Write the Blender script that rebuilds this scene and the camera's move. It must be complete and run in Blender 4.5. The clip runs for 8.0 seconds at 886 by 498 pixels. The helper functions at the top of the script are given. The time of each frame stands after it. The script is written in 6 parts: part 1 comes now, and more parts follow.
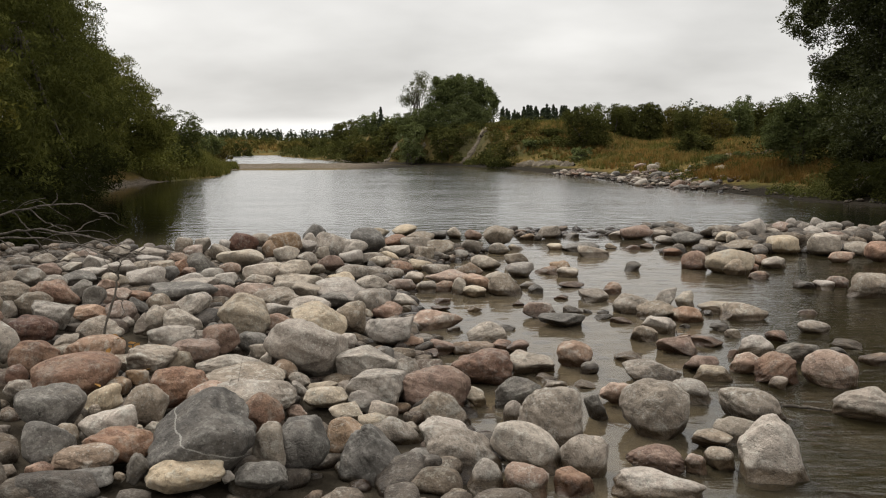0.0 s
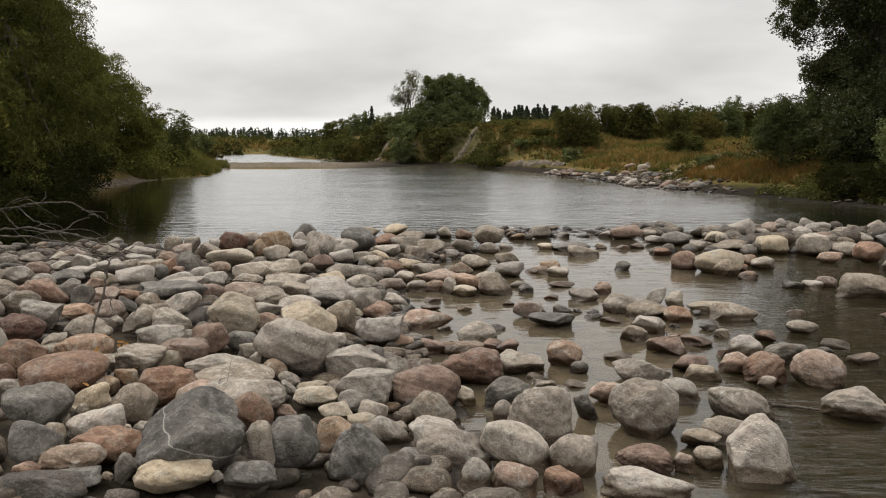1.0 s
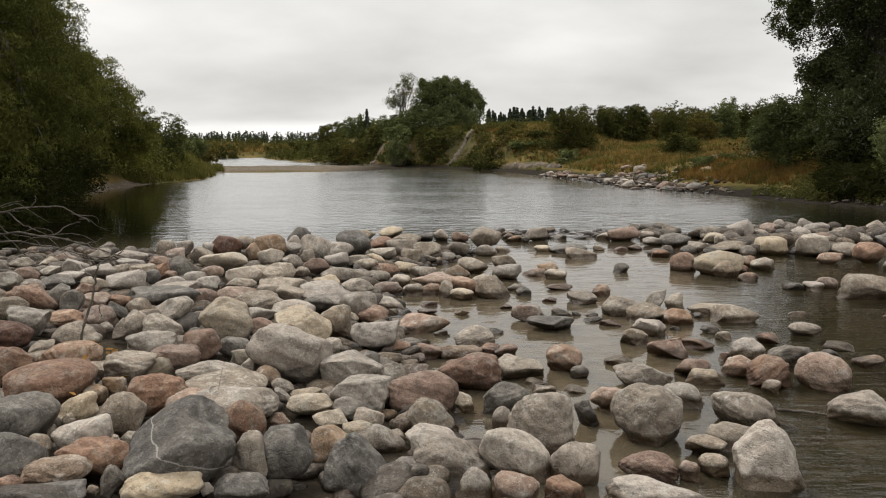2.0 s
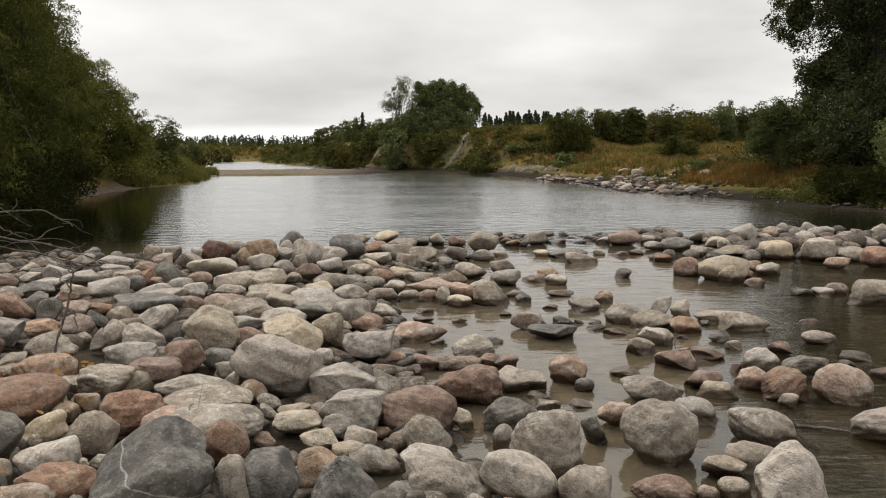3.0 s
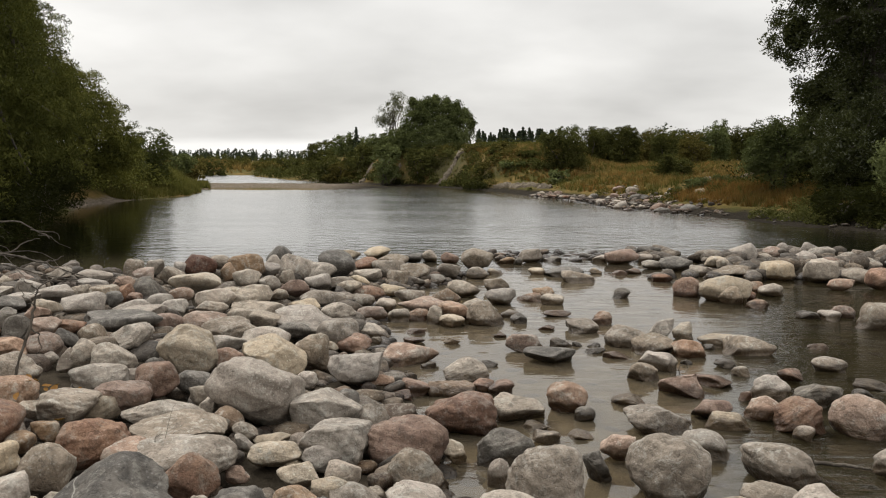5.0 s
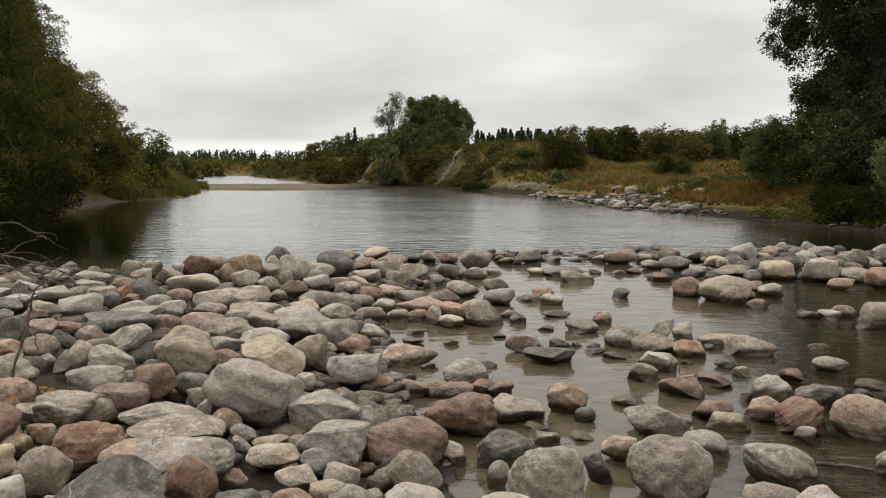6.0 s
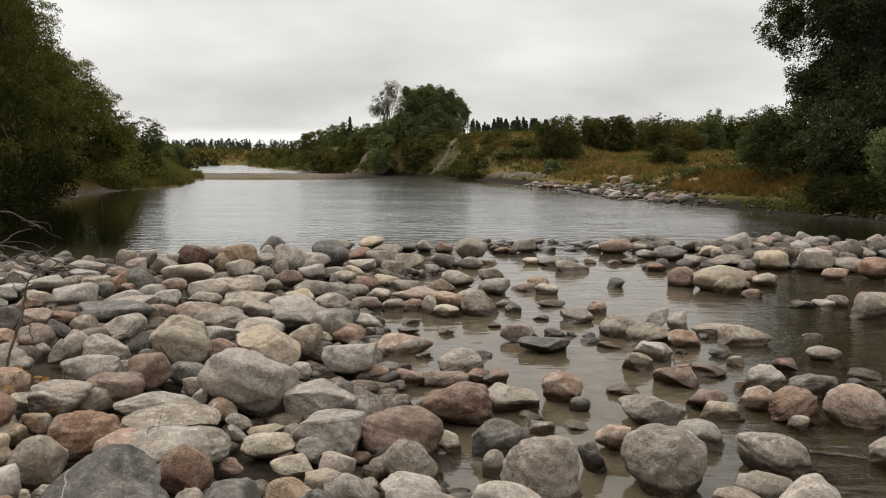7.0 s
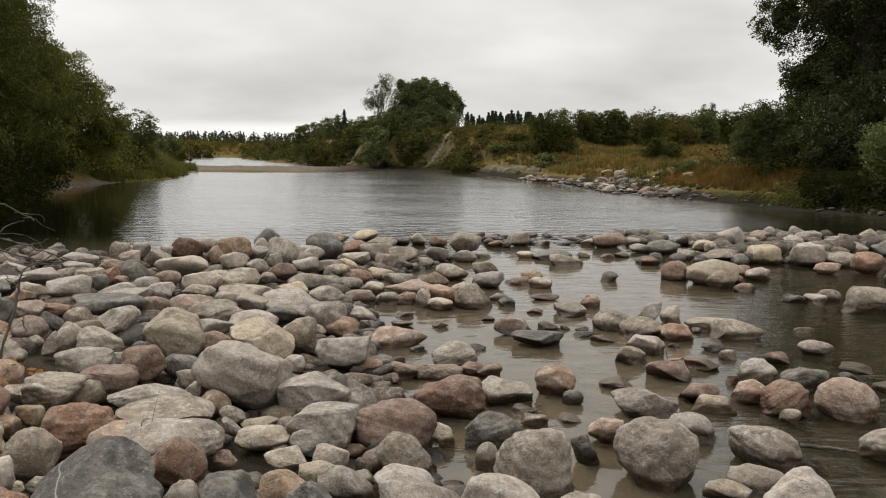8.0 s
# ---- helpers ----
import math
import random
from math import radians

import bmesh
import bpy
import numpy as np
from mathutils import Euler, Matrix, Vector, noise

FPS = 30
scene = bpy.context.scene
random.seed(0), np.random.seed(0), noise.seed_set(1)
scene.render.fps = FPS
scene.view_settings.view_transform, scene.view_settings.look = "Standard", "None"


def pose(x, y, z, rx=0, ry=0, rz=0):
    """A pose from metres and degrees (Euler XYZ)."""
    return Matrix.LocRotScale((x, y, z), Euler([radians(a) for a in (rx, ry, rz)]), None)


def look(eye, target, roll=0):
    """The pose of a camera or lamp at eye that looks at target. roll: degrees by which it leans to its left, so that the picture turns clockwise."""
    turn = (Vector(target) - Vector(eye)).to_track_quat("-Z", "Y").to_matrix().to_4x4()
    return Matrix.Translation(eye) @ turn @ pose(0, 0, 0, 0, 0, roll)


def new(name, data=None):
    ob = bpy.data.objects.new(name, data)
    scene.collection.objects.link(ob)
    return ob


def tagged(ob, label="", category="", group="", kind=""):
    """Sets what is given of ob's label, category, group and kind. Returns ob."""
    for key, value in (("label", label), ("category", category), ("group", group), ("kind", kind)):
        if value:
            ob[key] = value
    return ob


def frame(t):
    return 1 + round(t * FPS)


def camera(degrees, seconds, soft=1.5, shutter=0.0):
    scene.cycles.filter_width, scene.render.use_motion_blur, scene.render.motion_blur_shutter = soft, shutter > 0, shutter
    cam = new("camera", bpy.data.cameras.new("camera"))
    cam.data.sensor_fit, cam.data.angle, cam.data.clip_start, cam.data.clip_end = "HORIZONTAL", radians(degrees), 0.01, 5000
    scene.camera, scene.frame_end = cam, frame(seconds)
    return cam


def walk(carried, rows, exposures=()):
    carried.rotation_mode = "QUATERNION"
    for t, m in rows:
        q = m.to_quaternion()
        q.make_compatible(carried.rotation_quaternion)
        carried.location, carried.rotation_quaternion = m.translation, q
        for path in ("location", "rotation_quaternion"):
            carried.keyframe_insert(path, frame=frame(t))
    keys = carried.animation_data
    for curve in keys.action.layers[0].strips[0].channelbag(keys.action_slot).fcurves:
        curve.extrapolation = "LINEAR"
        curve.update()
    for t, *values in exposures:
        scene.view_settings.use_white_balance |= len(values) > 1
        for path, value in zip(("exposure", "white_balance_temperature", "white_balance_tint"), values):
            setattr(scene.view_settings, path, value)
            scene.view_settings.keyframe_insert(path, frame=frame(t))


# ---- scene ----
# A standing camera that moves slowly forward
cam = camera(54.84, 8.0, 1.1)
walk(cam, [
    (0, pose(0.022, -0.645, 1.457, 82.717, 0.481, 2.038)),
    (0.5, pose(0.023, -0.648, 1.457, 82.681, 0.301, 1.663)),
    (1, pose(0.025, -0.643, 1.456, 82.678, 0.275, 1.438)),
    (1.5, pose(0.024, -0.623, 1.452, 82.761, 0.416, 1.288)),
    (3, pose(0.007, -0.247, 1.419, 83.108, 0.571, 0.861)),
    (3.5, pose(0.008, -0.128, 1.409, 83.363, 0.281, 0.723)),
    (4, pose(0.004, -0.033, 1.402, 83.757, 0.025, 0.535)),
    (4.5, pose(0.003, 0.025, 1.397, 84.141, -0.127, 0.452)),
    (6, pose(0.002, 0.086, 1.392, 84.197, 0.039, 0.349)),
    (6.5, pose(0.002, 0.084, 1.393, 83.850, 0.023, 0.233)),
    (7, pose(0.002, 0.087, 1.392, 83.502, -0.046, 0.041)),
    (7.5, pose(0.002, 0.082, 1.393, 83.246, -0.154, -0.169)),
    (8, pose(0.002, 0.079, 1.393, 83.058, -0.274, -0.333)),
], exposures=((0, -0.06), (1.5, -0.06), (3, 0.01), (4.5, 0.0), (6, -0.08), (8, -0.09)))

# ---- sky and sun: a bright overcast afternoon ----
world = bpy.data.worlds.new("overcast_sky")
scene.world = world
world.use_nodes = True
wn, wl = world.node_tree.nodes, world.node_tree.links
wn.clear()


def wmath(op, a, b=None, clamp=False):
    n = wn.new("ShaderNodeMath")
    n.operation, n.use_clamp = op, clamp
    for i, v in enumerate((a, b)):
        if v is None:
            continue
        if isinstance(v, (int, float)):
            n.inputs[i].default_value = v
        else:
            wl.new(v, n.inputs[i])
    return n.outputs[0]


SUN_ELEVATION, SUN_TURN = radians(52), radians(-42)
sky = wn.new("ShaderNodeTexSky")
sky.sky_type, sky.sun_disc = "NISHITA", False
sky.sun_elevation, sky.sun_rotation = SUN_ELEVATION, SUN_TURN
sky.air_density, sky.dust_density = 1.0, 4.0
coord = wn.new("ShaderNodeTexCoord")
split = wn.new("ShaderNodeSeparateXYZ")
wl.new(coord.outputs["Generated"], split.inputs[0])
up = wmath("MAXIMUM", split.outputs["Z"], 0.0)
# the cloud deck as a flat layer seen in perspective
deck = wmath("ADD", up, 0.24)
flat = wn.new("ShaderNodeCombineXYZ")
wl.new(wmath("DIVIDE", split.outputs["X"], deck), flat.inputs[0])
wl.new(wmath("DIVIDE", split.outputs["Y"], deck), flat.inputs[1])
cloud = wn.new("ShaderNodeTexNoise")
cloud.inputs["Scale"].default_value = 1.0
cloud.inputs["Detail"].default_value = 5
cloud.inputs["Roughness"].default_value = 0.46
wl.new(flat.outputs[0], cloud.inputs["Vector"])
# brightness of the overcast: brighter to the zenith, a thin light strip at the horizon
grade = wn.new("ShaderNodeValToRGB")
grade.color_ramp.interpolation = "EASE"
el = grade.color_ramp.elements
el[0].position, el[0].color = 0.0, (0.90, 0.90, 0.90, 1)
el[1].position, el[1].color = 1.0, (1.0, 1.0, 1.0, 1)
for pos, v in ((0.016, 0.90), (0.030, 0.70), (0.055, 0.67), (0.10, 0.71), (0.20, 0.76)):
    e = el.new(pos)
    e.color = (v, v, v, 1)
wl.new(up, grade.inputs[0])
zen = wmath("ADD", wmath("MULTIPLY", wmath("MULTIPLY", up, up), 1.2), 1.0)
puff = wmath("ADD", wmath("MULTIPLY", cloud.outputs["Fac"], 1.3), 0.36)
level = wmath("MULTIPLY", wmath("MULTIPLY", zen, puff), 1.0)
tint = wn.new("ShaderNodeMix")
tint.data_type, tint.blend_type = "RGBA", "MULTIPLY"
tint.inputs[0].default_value = 1.0
wl.new(grade.outputs[0], tint.inputs[6])
tint.inputs[7].default_value = (1.0, 0.985, 0.953, 1)
cl = wn.new("ShaderNodeVectorMath")
cl.operation = "SCALE"
wl.new(tint.outputs[2], cl.inputs[0])
wl.new(level, cl.inputs["Scale"])
thin = wn.new("ShaderNodeVectorMath")
thin.operation = "SCALE"
wl.new(sky.outputs[0], thin.inputs[0])
thin.inputs["Scale"].default_value = 0.08
both = wn.new("ShaderNodeMix")
both.data_type = "RGBA"
both.inputs[0].default_value = 0.94
wl.new(thin.outputs[0], both.inputs[6])
wl.new(cl.outputs[0], both.inputs[7])
bg = wn.new("ShaderNodeBackground")
bg.inputs["Strength"].default_value = 1.16
wl.new(both.outputs[2], bg.inputs[0])
wo = wn.new("ShaderNodeOutputWorld")
wl.new(bg.outputs[0], wo.inputs[0])

sun = new("sun", bpy.data.lights.new("sun", "SUN"))
sun.data.energy, sun.data.angle, sun.data.color = 2.9, radians(20), (1.0, 0.96, 0.90)
sun.matrix_world = look((0, 0, 0), (-math.sin(SUN_TURN) * math.cos(SUN_ELEVATION), -math.cos(SUN_TURN) * math.cos(SUN_ELEVATION), -math.sin(SUN_ELEVATION)))

# ---- materials ----


class Nodes:
    """A short way to write node materials."""

    def __init__(self, name):
        self.m = bpy.data.materials.new(name)
        self.m.use_nodes = True
        self.n, self.l = self.m.node_tree.nodes, self.m.node_tree.links
        self.n.clear()
        self.out = self.n.new("ShaderNodeOutputMaterial")

    def put(self, socket, v):
        if v is None:
            return
        if hasattr(v, "links"):
            self.l.new(v, socket)
        elif isinstance(v, (tuple, list)) and len(v) == 3 and socket.type == "RGBA":
            socket.default_value = (*v, 1)
        else:
            socket.default_value = v

    def math(self, op, a, b=None, clamp=False):
        n = self.n.new("ShaderNodeMath")
        n.operation, n.use_clamp = op, clamp
        self.put(n.inputs[0], a)
        self.put(n.inputs[1], b)
        return n.outputs[0]

    def mix(self, f, a, b, how="MIX"):
        n = self.n.new("ShaderNodeMix")
        n.data_type, n.blend_type = "RGBA", how
        self.put(n.inputs[0], f)
        self.put(n.inputs[6], a)
        self.put(n.inputs[7], b)
        return n.outputs[2]

    def noise(self, vec, scale, detail=4, rough=0.55, warp=0.0):
        n = self.n.new("ShaderNodeTexNoise")
        self.put(n.inputs["Vector"], vec)
        n.inputs["Scale"].default_value, n.inputs["Detail"].default_value = scale, detail
        n.inputs["Roughness"].default_value, n.inputs["Distortion"].default_value = rough, warp
        return n.outputs["Fac"]

    def voronoi(self, vec, scale, feature="F1", out="Distance"):
        n = self.n.new("ShaderNodeTexVoronoi")
        n.feature = feature
        self.put(n.inputs["Vector"], vec)
        n.inputs["Scale"].default_value = scale
        return n.outputs[out]

    def step(self, v, lo, hi, a=0.0, b=1.0):
        n = self.n.new("ShaderNodeMapRange")
        n.interpolation_type = "SMOOTHSTEP"
        self.put(n.inputs[0], v)
        for i, k in enumerate((lo, hi, a, b)):
            n.inputs[1 + i].default_value = k
        return n.outputs[0]

    def bump(self, height, strength, distance, normal=None):
        n = self.n.new("ShaderNodeBump")
        n.inputs["Strength"].default_value, n.inputs["Distance"].default_value = strength, distance
        self.put(n.inputs["Height"], height)
        self.put(n.inputs["Normal"], normal)
        return n.outputs[0]

    def place(self):
        return self.n.new("ShaderNodeNewGeometry").outputs["Position"]

    def xyz(self, v):
        n = self.n.new("ShaderNodeSeparateXYZ")
        self.put(n.inputs[0], v)
        return n.outputs

    def stretch(self, v, sx, sy, sz):
        n = self.n.new("ShaderNodeVectorMath")
        n.operation = "MULTIPLY"
        self.put(n.inputs[0], v)
        n.inputs[1].default_value = (sx, sy, sz)
        return n.outputs[0]

    def shift(self, v, w):
        n = self.n.new("ShaderNodeVectorMath")
        n.operation = "ADD"
        self.put(n.inputs[0], v)
        self.put(n.inputs[1], w)
        return n.outputs[0]

    def principled(self, color, rough=0.6, normal=None, spec=0.5, trans=0.0, ior=1.45):
        n = self.n.new("ShaderNodeBsdfPrincipled")
        self.put(n.inputs["Base Color"], color)
        self.put(n.inputs["Roughness"], rough)
        self.put(n.inputs["Specular IOR Level"], spec)
        self.put(n.inputs["Transmission Weight"], trans)
        self.put(n.inputs["IOR"], ior)
        self.put(n.inputs["Normal"], normal)
        return n.outputs[0]

    def done(self, shader):
        self.l.new(shader, self.out.inputs["Surface"])
        return self.m


def rock(name, main, other, speck=0.5, pits=0.3, vein=0.0, joined=False, stain=0.45):
    """Water-worn stone: mottled, speckled with mineral grains, wet and dark to above the splash line."""
    k = Nodes(name)
    main, other = [tuple(c * w for c, w in zip(m, (0.975, 0.928, 0.898))) for m in (main, other)]
    pos = k.place()
    if joined:
        rnd = k.n.new("ShaderNodeNewGeometry").outputs["Random Per Island"]
    else:
        rnd = k.n.new("ShaderNodeObjectInfo").outputs["Random"]
    off = k.n.new("ShaderNodeCombineXYZ")
    for i, f in enumerate((37.0, 91.0, 53.0)):
        k.put(off.inputs[i], k.math("MULTIPLY", rnd, f))
    p = k.shift(pos, off.outputs[0])
    big = k.noise(p, 5.0, 5, 0.6, 0.6)
    mid = k.noise(p, 24.0, 6, 0.65)
    grain = k.noise(p, 150.0, 3, 0.7)
    col = k.mix(k.step(big, 0.36, 0.66), main, other)
    col = k.mix(k.step(mid, 0.47, 0.62, 0, 0.5), col, tuple(c * 0.52 for c in main))
    blotch = k.noise(k.shift(p, (6.0, 5.0, 2.0)), 12.0, 5, 0.6, 0.7)
    col = k.mix(k.step(blotch, 0.52, 0.64, 0, 0.6), col, tuple(min(1, c * 1.35 + 0.02) for c in other))
    col = k.mix(k.step(blotch, 0.46, 0.36, 0, 0.6), col, tuple(c * 0.5 for c in main))
    # foliated stones carry soft parallel bands
    fold = k.noise(k.stretch(p, 1.0, 1.4, 4.5), 11.0, 4, 0.6, 0.9)
    banded = k.step(k.math("FRACT", k.math("MULTIPLY", rnd, 9.73)), 0.55, 0.85, 0.04, 0.5)
    col = k.mix(k.math("MULTIPLY", banded, k.step(fold, 0.45, 0.58)), col, tuple(c * 0.58 for c in other))
    crack = k.math("ABSOLUTE", k.math("SUBTRACT", k.noise(k.shift(p, (9.0, 2.0, 6.0)), 6.5, 4, 0.6, 0.3), 0.5))
    col = k.mix(k.step(crack, 0.009, 0.002, 0, 0.35), col, tuple(c * 0.3 for c in main))
    rugged = k.step(k.math("FRACT", k.math("MULTIPLY", rnd, 11.9)), 0.0, 1.0, 0.08, 0.7)
    fleck = k.noise(k.shift(p, (3.0, 1.0, 7.0)), 62.0, 4, 0.7, 0.3)
    col = k.mix(k.math("MULTIPLY", rugged, k.step(fleck, 0.53, 0.62, 0, 0.5)), col, tuple(min(1, c * 1.45 + 0.03) for c in main))
    col = k.mix(k.math("MULTIPLY", rugged, k.step(fleck, 0.46, 0.37, 0, 0.55)), col, tuple(c * 0.42 for c in main))
    # pale and dark mineral grains, coarse in some stones and faint in others
    coarse = k.step(k.math("FRACT", k.math("MULTIPLY", rnd, 5.17)), 0.0, 1.0, 0.04, 0.6)
    col = k.mix(k.math("MULTIPLY", coarse, k.step(grain, 0.54, 0.63, 0, 0.8 * speck)), col, tuple(min(1, c * 1.7 + 0.08) for c in main))
    col = k.mix(k.math("MULTIPLY", coarse, k.step(grain, 0.46, 0.37, 0, 0.85 * speck)), col, tuple(c * 0.3 for c in main))
    # scattered pale chips and small dark pits
    chip = k.math("MULTIPLY", k.step(k.voronoi(k.shift(p, (4.0, 4.0, 2.0)), 46.0), 0.24, 0.14), k.step(big, 0.44, 0.56))
    col = k.mix(k.math("MULTIPLY", chip, 0.5), col, tuple(min(0.5, c * 1.5 + 0.10) for c in main))
    hole = k.math("MULTIPLY", k.step(k.voronoi(k.shift(p, (8.0, 1.0, 5.0)), 38.0), 0.20, 0.10), k.step(mid, 0.44, 0.52))
    col = k.mix(k.math("MULTIPLY", hole, 0.6), col, tuple(c * 0.3 for c in main))
    # lichen-grey bloom and brown stain in drifting patches
    bloom = k.noise(k.shift(p, (5.0, 3.0, 1.0)), 9.0, 5, 0.7, 0.4)
    crust = k.math("MULTIPLY", k.step(k.noise(k.shift(p, (2.0, 6.0, 3.0)), 34.0, 5, 0.75, 0.2), 0.5, 0.62), k.step(bloom, 0.4, 0.56))
    pale = 0.25 if sum(main) < 0.34 else 0.55
    col = k.mix(k.step(bloom, 0.52, 0.72, 0, pale), col, (0.34, 0.325, 0.285))
    col = k.mix(k.math("MULTIPLY", crust, pale), col, (0.38, 0.36, 0.31))
    soil = k.noise(k.shift(p, (1.0, 8.0, 4.0)), 7.0, 6, 0.72, 0.8)
    col = k.mix(k.step(soil, 0.55, 0.75, 0, stain), col, (0.115, 0.08, 0.05))
    if vein:
        px, py, pz = k.xyz(p)
        lean = k.math("ADD", k.math("MULTIPLY", px, 0.42), k.math("ADD", pz, k.math("MULTIPLY", mid, 0.02)))
        band = k.math("ABSOLUTE", k.math("SUBTRACT", k.math("FRACT", k.math("MULTIPLY", lean, 4.3)), 0.5))
        col = k.mix(k.step(band, 0.016, 0.008, 0, vein), col, (0.30, 0.285, 0.25))
    # every stone a little lighter or darker than its neighbour
    tone = k.n.new("ShaderNodeHueSaturation")
    k.put(tone.inputs["Value"], k.step(k.math("FRACT", k.math("MULTIPLY", rnd, 7.31)), 0, 1, 0.62 if joined else 0.86, 1.4 if joined else 1.14))
    k.put(tone.inputs["Saturation"], k.step(k.math("FRACT", k.math("MULTIPLY", rnd, 3.77)), 0, 1, 0.85, 1.2))
    k.put(tone.inputs["Color"], col)
    col = tone.outputs[0]
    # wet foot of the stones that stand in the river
    # raised and deepened past real wetness, painting shade onto the lower sides
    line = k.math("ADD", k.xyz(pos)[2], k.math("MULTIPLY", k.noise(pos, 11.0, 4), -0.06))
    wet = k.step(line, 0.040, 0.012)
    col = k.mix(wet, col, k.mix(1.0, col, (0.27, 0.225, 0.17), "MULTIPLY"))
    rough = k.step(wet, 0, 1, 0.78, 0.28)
    nrm = k.bump(k.math("ADD", mid, k.math("ADD", k.math("MULTIPLY", fleck, 0.4), k.math("MULTIPLY", k.step(crack, 0.0, 0.02), 0.12))), 0.7, 0.020)
    nrm = k.bump(k.math("ADD", grain, k.math("MULTIPLY", k.voronoi(p, 60.0), pits)), 0.28, 0.008, nrm)
    return k.done(k.principled(col, rough, nrm, 0.35))


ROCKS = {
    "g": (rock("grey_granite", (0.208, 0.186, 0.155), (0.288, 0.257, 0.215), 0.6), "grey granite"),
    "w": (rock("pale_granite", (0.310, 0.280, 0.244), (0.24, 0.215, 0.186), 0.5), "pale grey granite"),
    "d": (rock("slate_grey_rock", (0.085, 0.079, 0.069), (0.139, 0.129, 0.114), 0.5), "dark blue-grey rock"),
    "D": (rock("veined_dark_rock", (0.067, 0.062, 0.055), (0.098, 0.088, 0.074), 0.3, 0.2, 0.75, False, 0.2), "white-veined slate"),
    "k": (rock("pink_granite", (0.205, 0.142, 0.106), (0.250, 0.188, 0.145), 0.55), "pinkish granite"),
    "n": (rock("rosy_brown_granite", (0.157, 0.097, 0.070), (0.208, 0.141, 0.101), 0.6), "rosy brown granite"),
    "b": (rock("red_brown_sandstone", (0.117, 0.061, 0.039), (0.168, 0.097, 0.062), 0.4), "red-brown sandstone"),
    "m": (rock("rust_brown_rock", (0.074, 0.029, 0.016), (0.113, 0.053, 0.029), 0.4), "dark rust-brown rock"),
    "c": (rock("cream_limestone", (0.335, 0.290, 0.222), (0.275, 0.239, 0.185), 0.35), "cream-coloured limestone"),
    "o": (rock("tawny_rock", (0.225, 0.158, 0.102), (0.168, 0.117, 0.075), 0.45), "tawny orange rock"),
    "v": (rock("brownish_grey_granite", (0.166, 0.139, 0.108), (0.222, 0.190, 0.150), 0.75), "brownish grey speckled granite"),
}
# fill stones darkened: the shade of the gaps is put into their colour
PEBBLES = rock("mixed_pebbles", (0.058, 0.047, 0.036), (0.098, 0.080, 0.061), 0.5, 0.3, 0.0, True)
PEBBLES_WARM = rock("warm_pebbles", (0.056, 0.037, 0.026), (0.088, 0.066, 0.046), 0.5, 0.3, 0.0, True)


def leaf_material(name, dark, light, dry=0.0, under=(0.16, 0.18, 0.13), shift=0.0, other=(0.1, 0.06, 0.02)):
    k = Nodes(name)
    geo = k.n.new("ShaderNodeNewGeometry")
    rnd = geo.outputs["Random Per Island"]
    patch = k.noise(geo.outputs["Position"], 0.7, 4, 0.65)
    col = k.mix(k.math("MULTIPLY", rnd, 0.35), dark, light)
    col = k.mix(k.step(patch, 0.42, 0.66, 0, 0.75), col, light)
    col = k.mix(k.step(k.noise(geo.outputs["Position"], 0.23, 3), 0.5, 0.62, 0, shift), col, other)
    if dry:
        col = k.mix(k.step(k.math("FRACT", k.math("MULTIPLY", rnd, 13.7)), 1 - dry, 1 - dry + 0.02), col, (0.17, 0.14, 0.04))
    # some leaves turn up their silvery backs
    col = k.mix(k.step(k.math("FRACT", k.math("MULTIPLY", rnd, 29.3)), 0.86, 0.88, 0, 0.45), col, under)
    a = k.principled(col, 0.85, None, 0.02)
    t = k.n.new("ShaderNodeBsdfTranslucent")
    k.put(t.inputs["Color"], k.mix(0.5, col, (0.10, 0.11, 0.01)))
    mx = k.n.new("ShaderNodeMixShader")
    mx.inputs[0].default_value = 0.14
    k.l.new(a, mx.inputs[1])
    k.l.new(t.outputs[0], mx.inputs[2])
    return k.done(mx.outputs[0])


WILLOW = leaf_material("willow_leaves", (0.052, 0.055, 0.014), (0.20, 0.197, 0.052), 0.008, (0.085, 0.09, 0.045))
# darker copy of the willow leaves, with the thicket's shade in the colour
SHADED_WILLOW = leaf_material("shaded_willow_leaves", (0.036, 0.039, 0.011), (0.115, 0.117, 0.032), 0.005, (0.045, 0.05, 0.022))
POPLAR = leaf_material("poplar_leaves", (0.024, 0.028, 0.011), (0.082, 0.090, 0.038), 0.0, (0.25, 0.26, 0.20))
OSIER = leaf_material("osier_leaves", (0.058, 0.070, 0.026), (0.165, 0.185, 0.075), 0.01, (0.115, 0.125, 0.075))
SCRUB = leaf_material("scrub_leaves", (0.038, 0.040, 0.013), (0.104, 0.105, 0.034), 0.02, (0.06, 0.062, 0.028))
OCHRE = leaf_material("ochre_scrub_leaves", (0.070, 0.060, 0.019), (0.155, 0.130, 0.038), 0.03, (0.10, 0.085, 0.036))
# deep shade of the undergrowth put into a near-black leaf colour
SHADE = leaf_material("shade_toned_leaves", (0.010, 0.011, 0.004), (0.024, 0.026, 0.009), 0.0, (0.03, 0.034, 0.016))
ENDBUSH = leaf_material("sallow_leaves", (0.045, 0.052, 0.018), (0.12, 0.13, 0.045), 0.01, (0.13, 0.14, 0.085))
ASPEN = leaf_material("aspen_leaves", (0.07, 0.075, 0.035), (0.17, 0.17, 0.09), 0.02, (0.24, 0.24, 0.17))
YELLOW = leaf_material("yellowing_leaves", (0.09, 0.085, 0.02), (0.19, 0.165, 0.035), 0.1, (0.16, 0.15, 0.06))
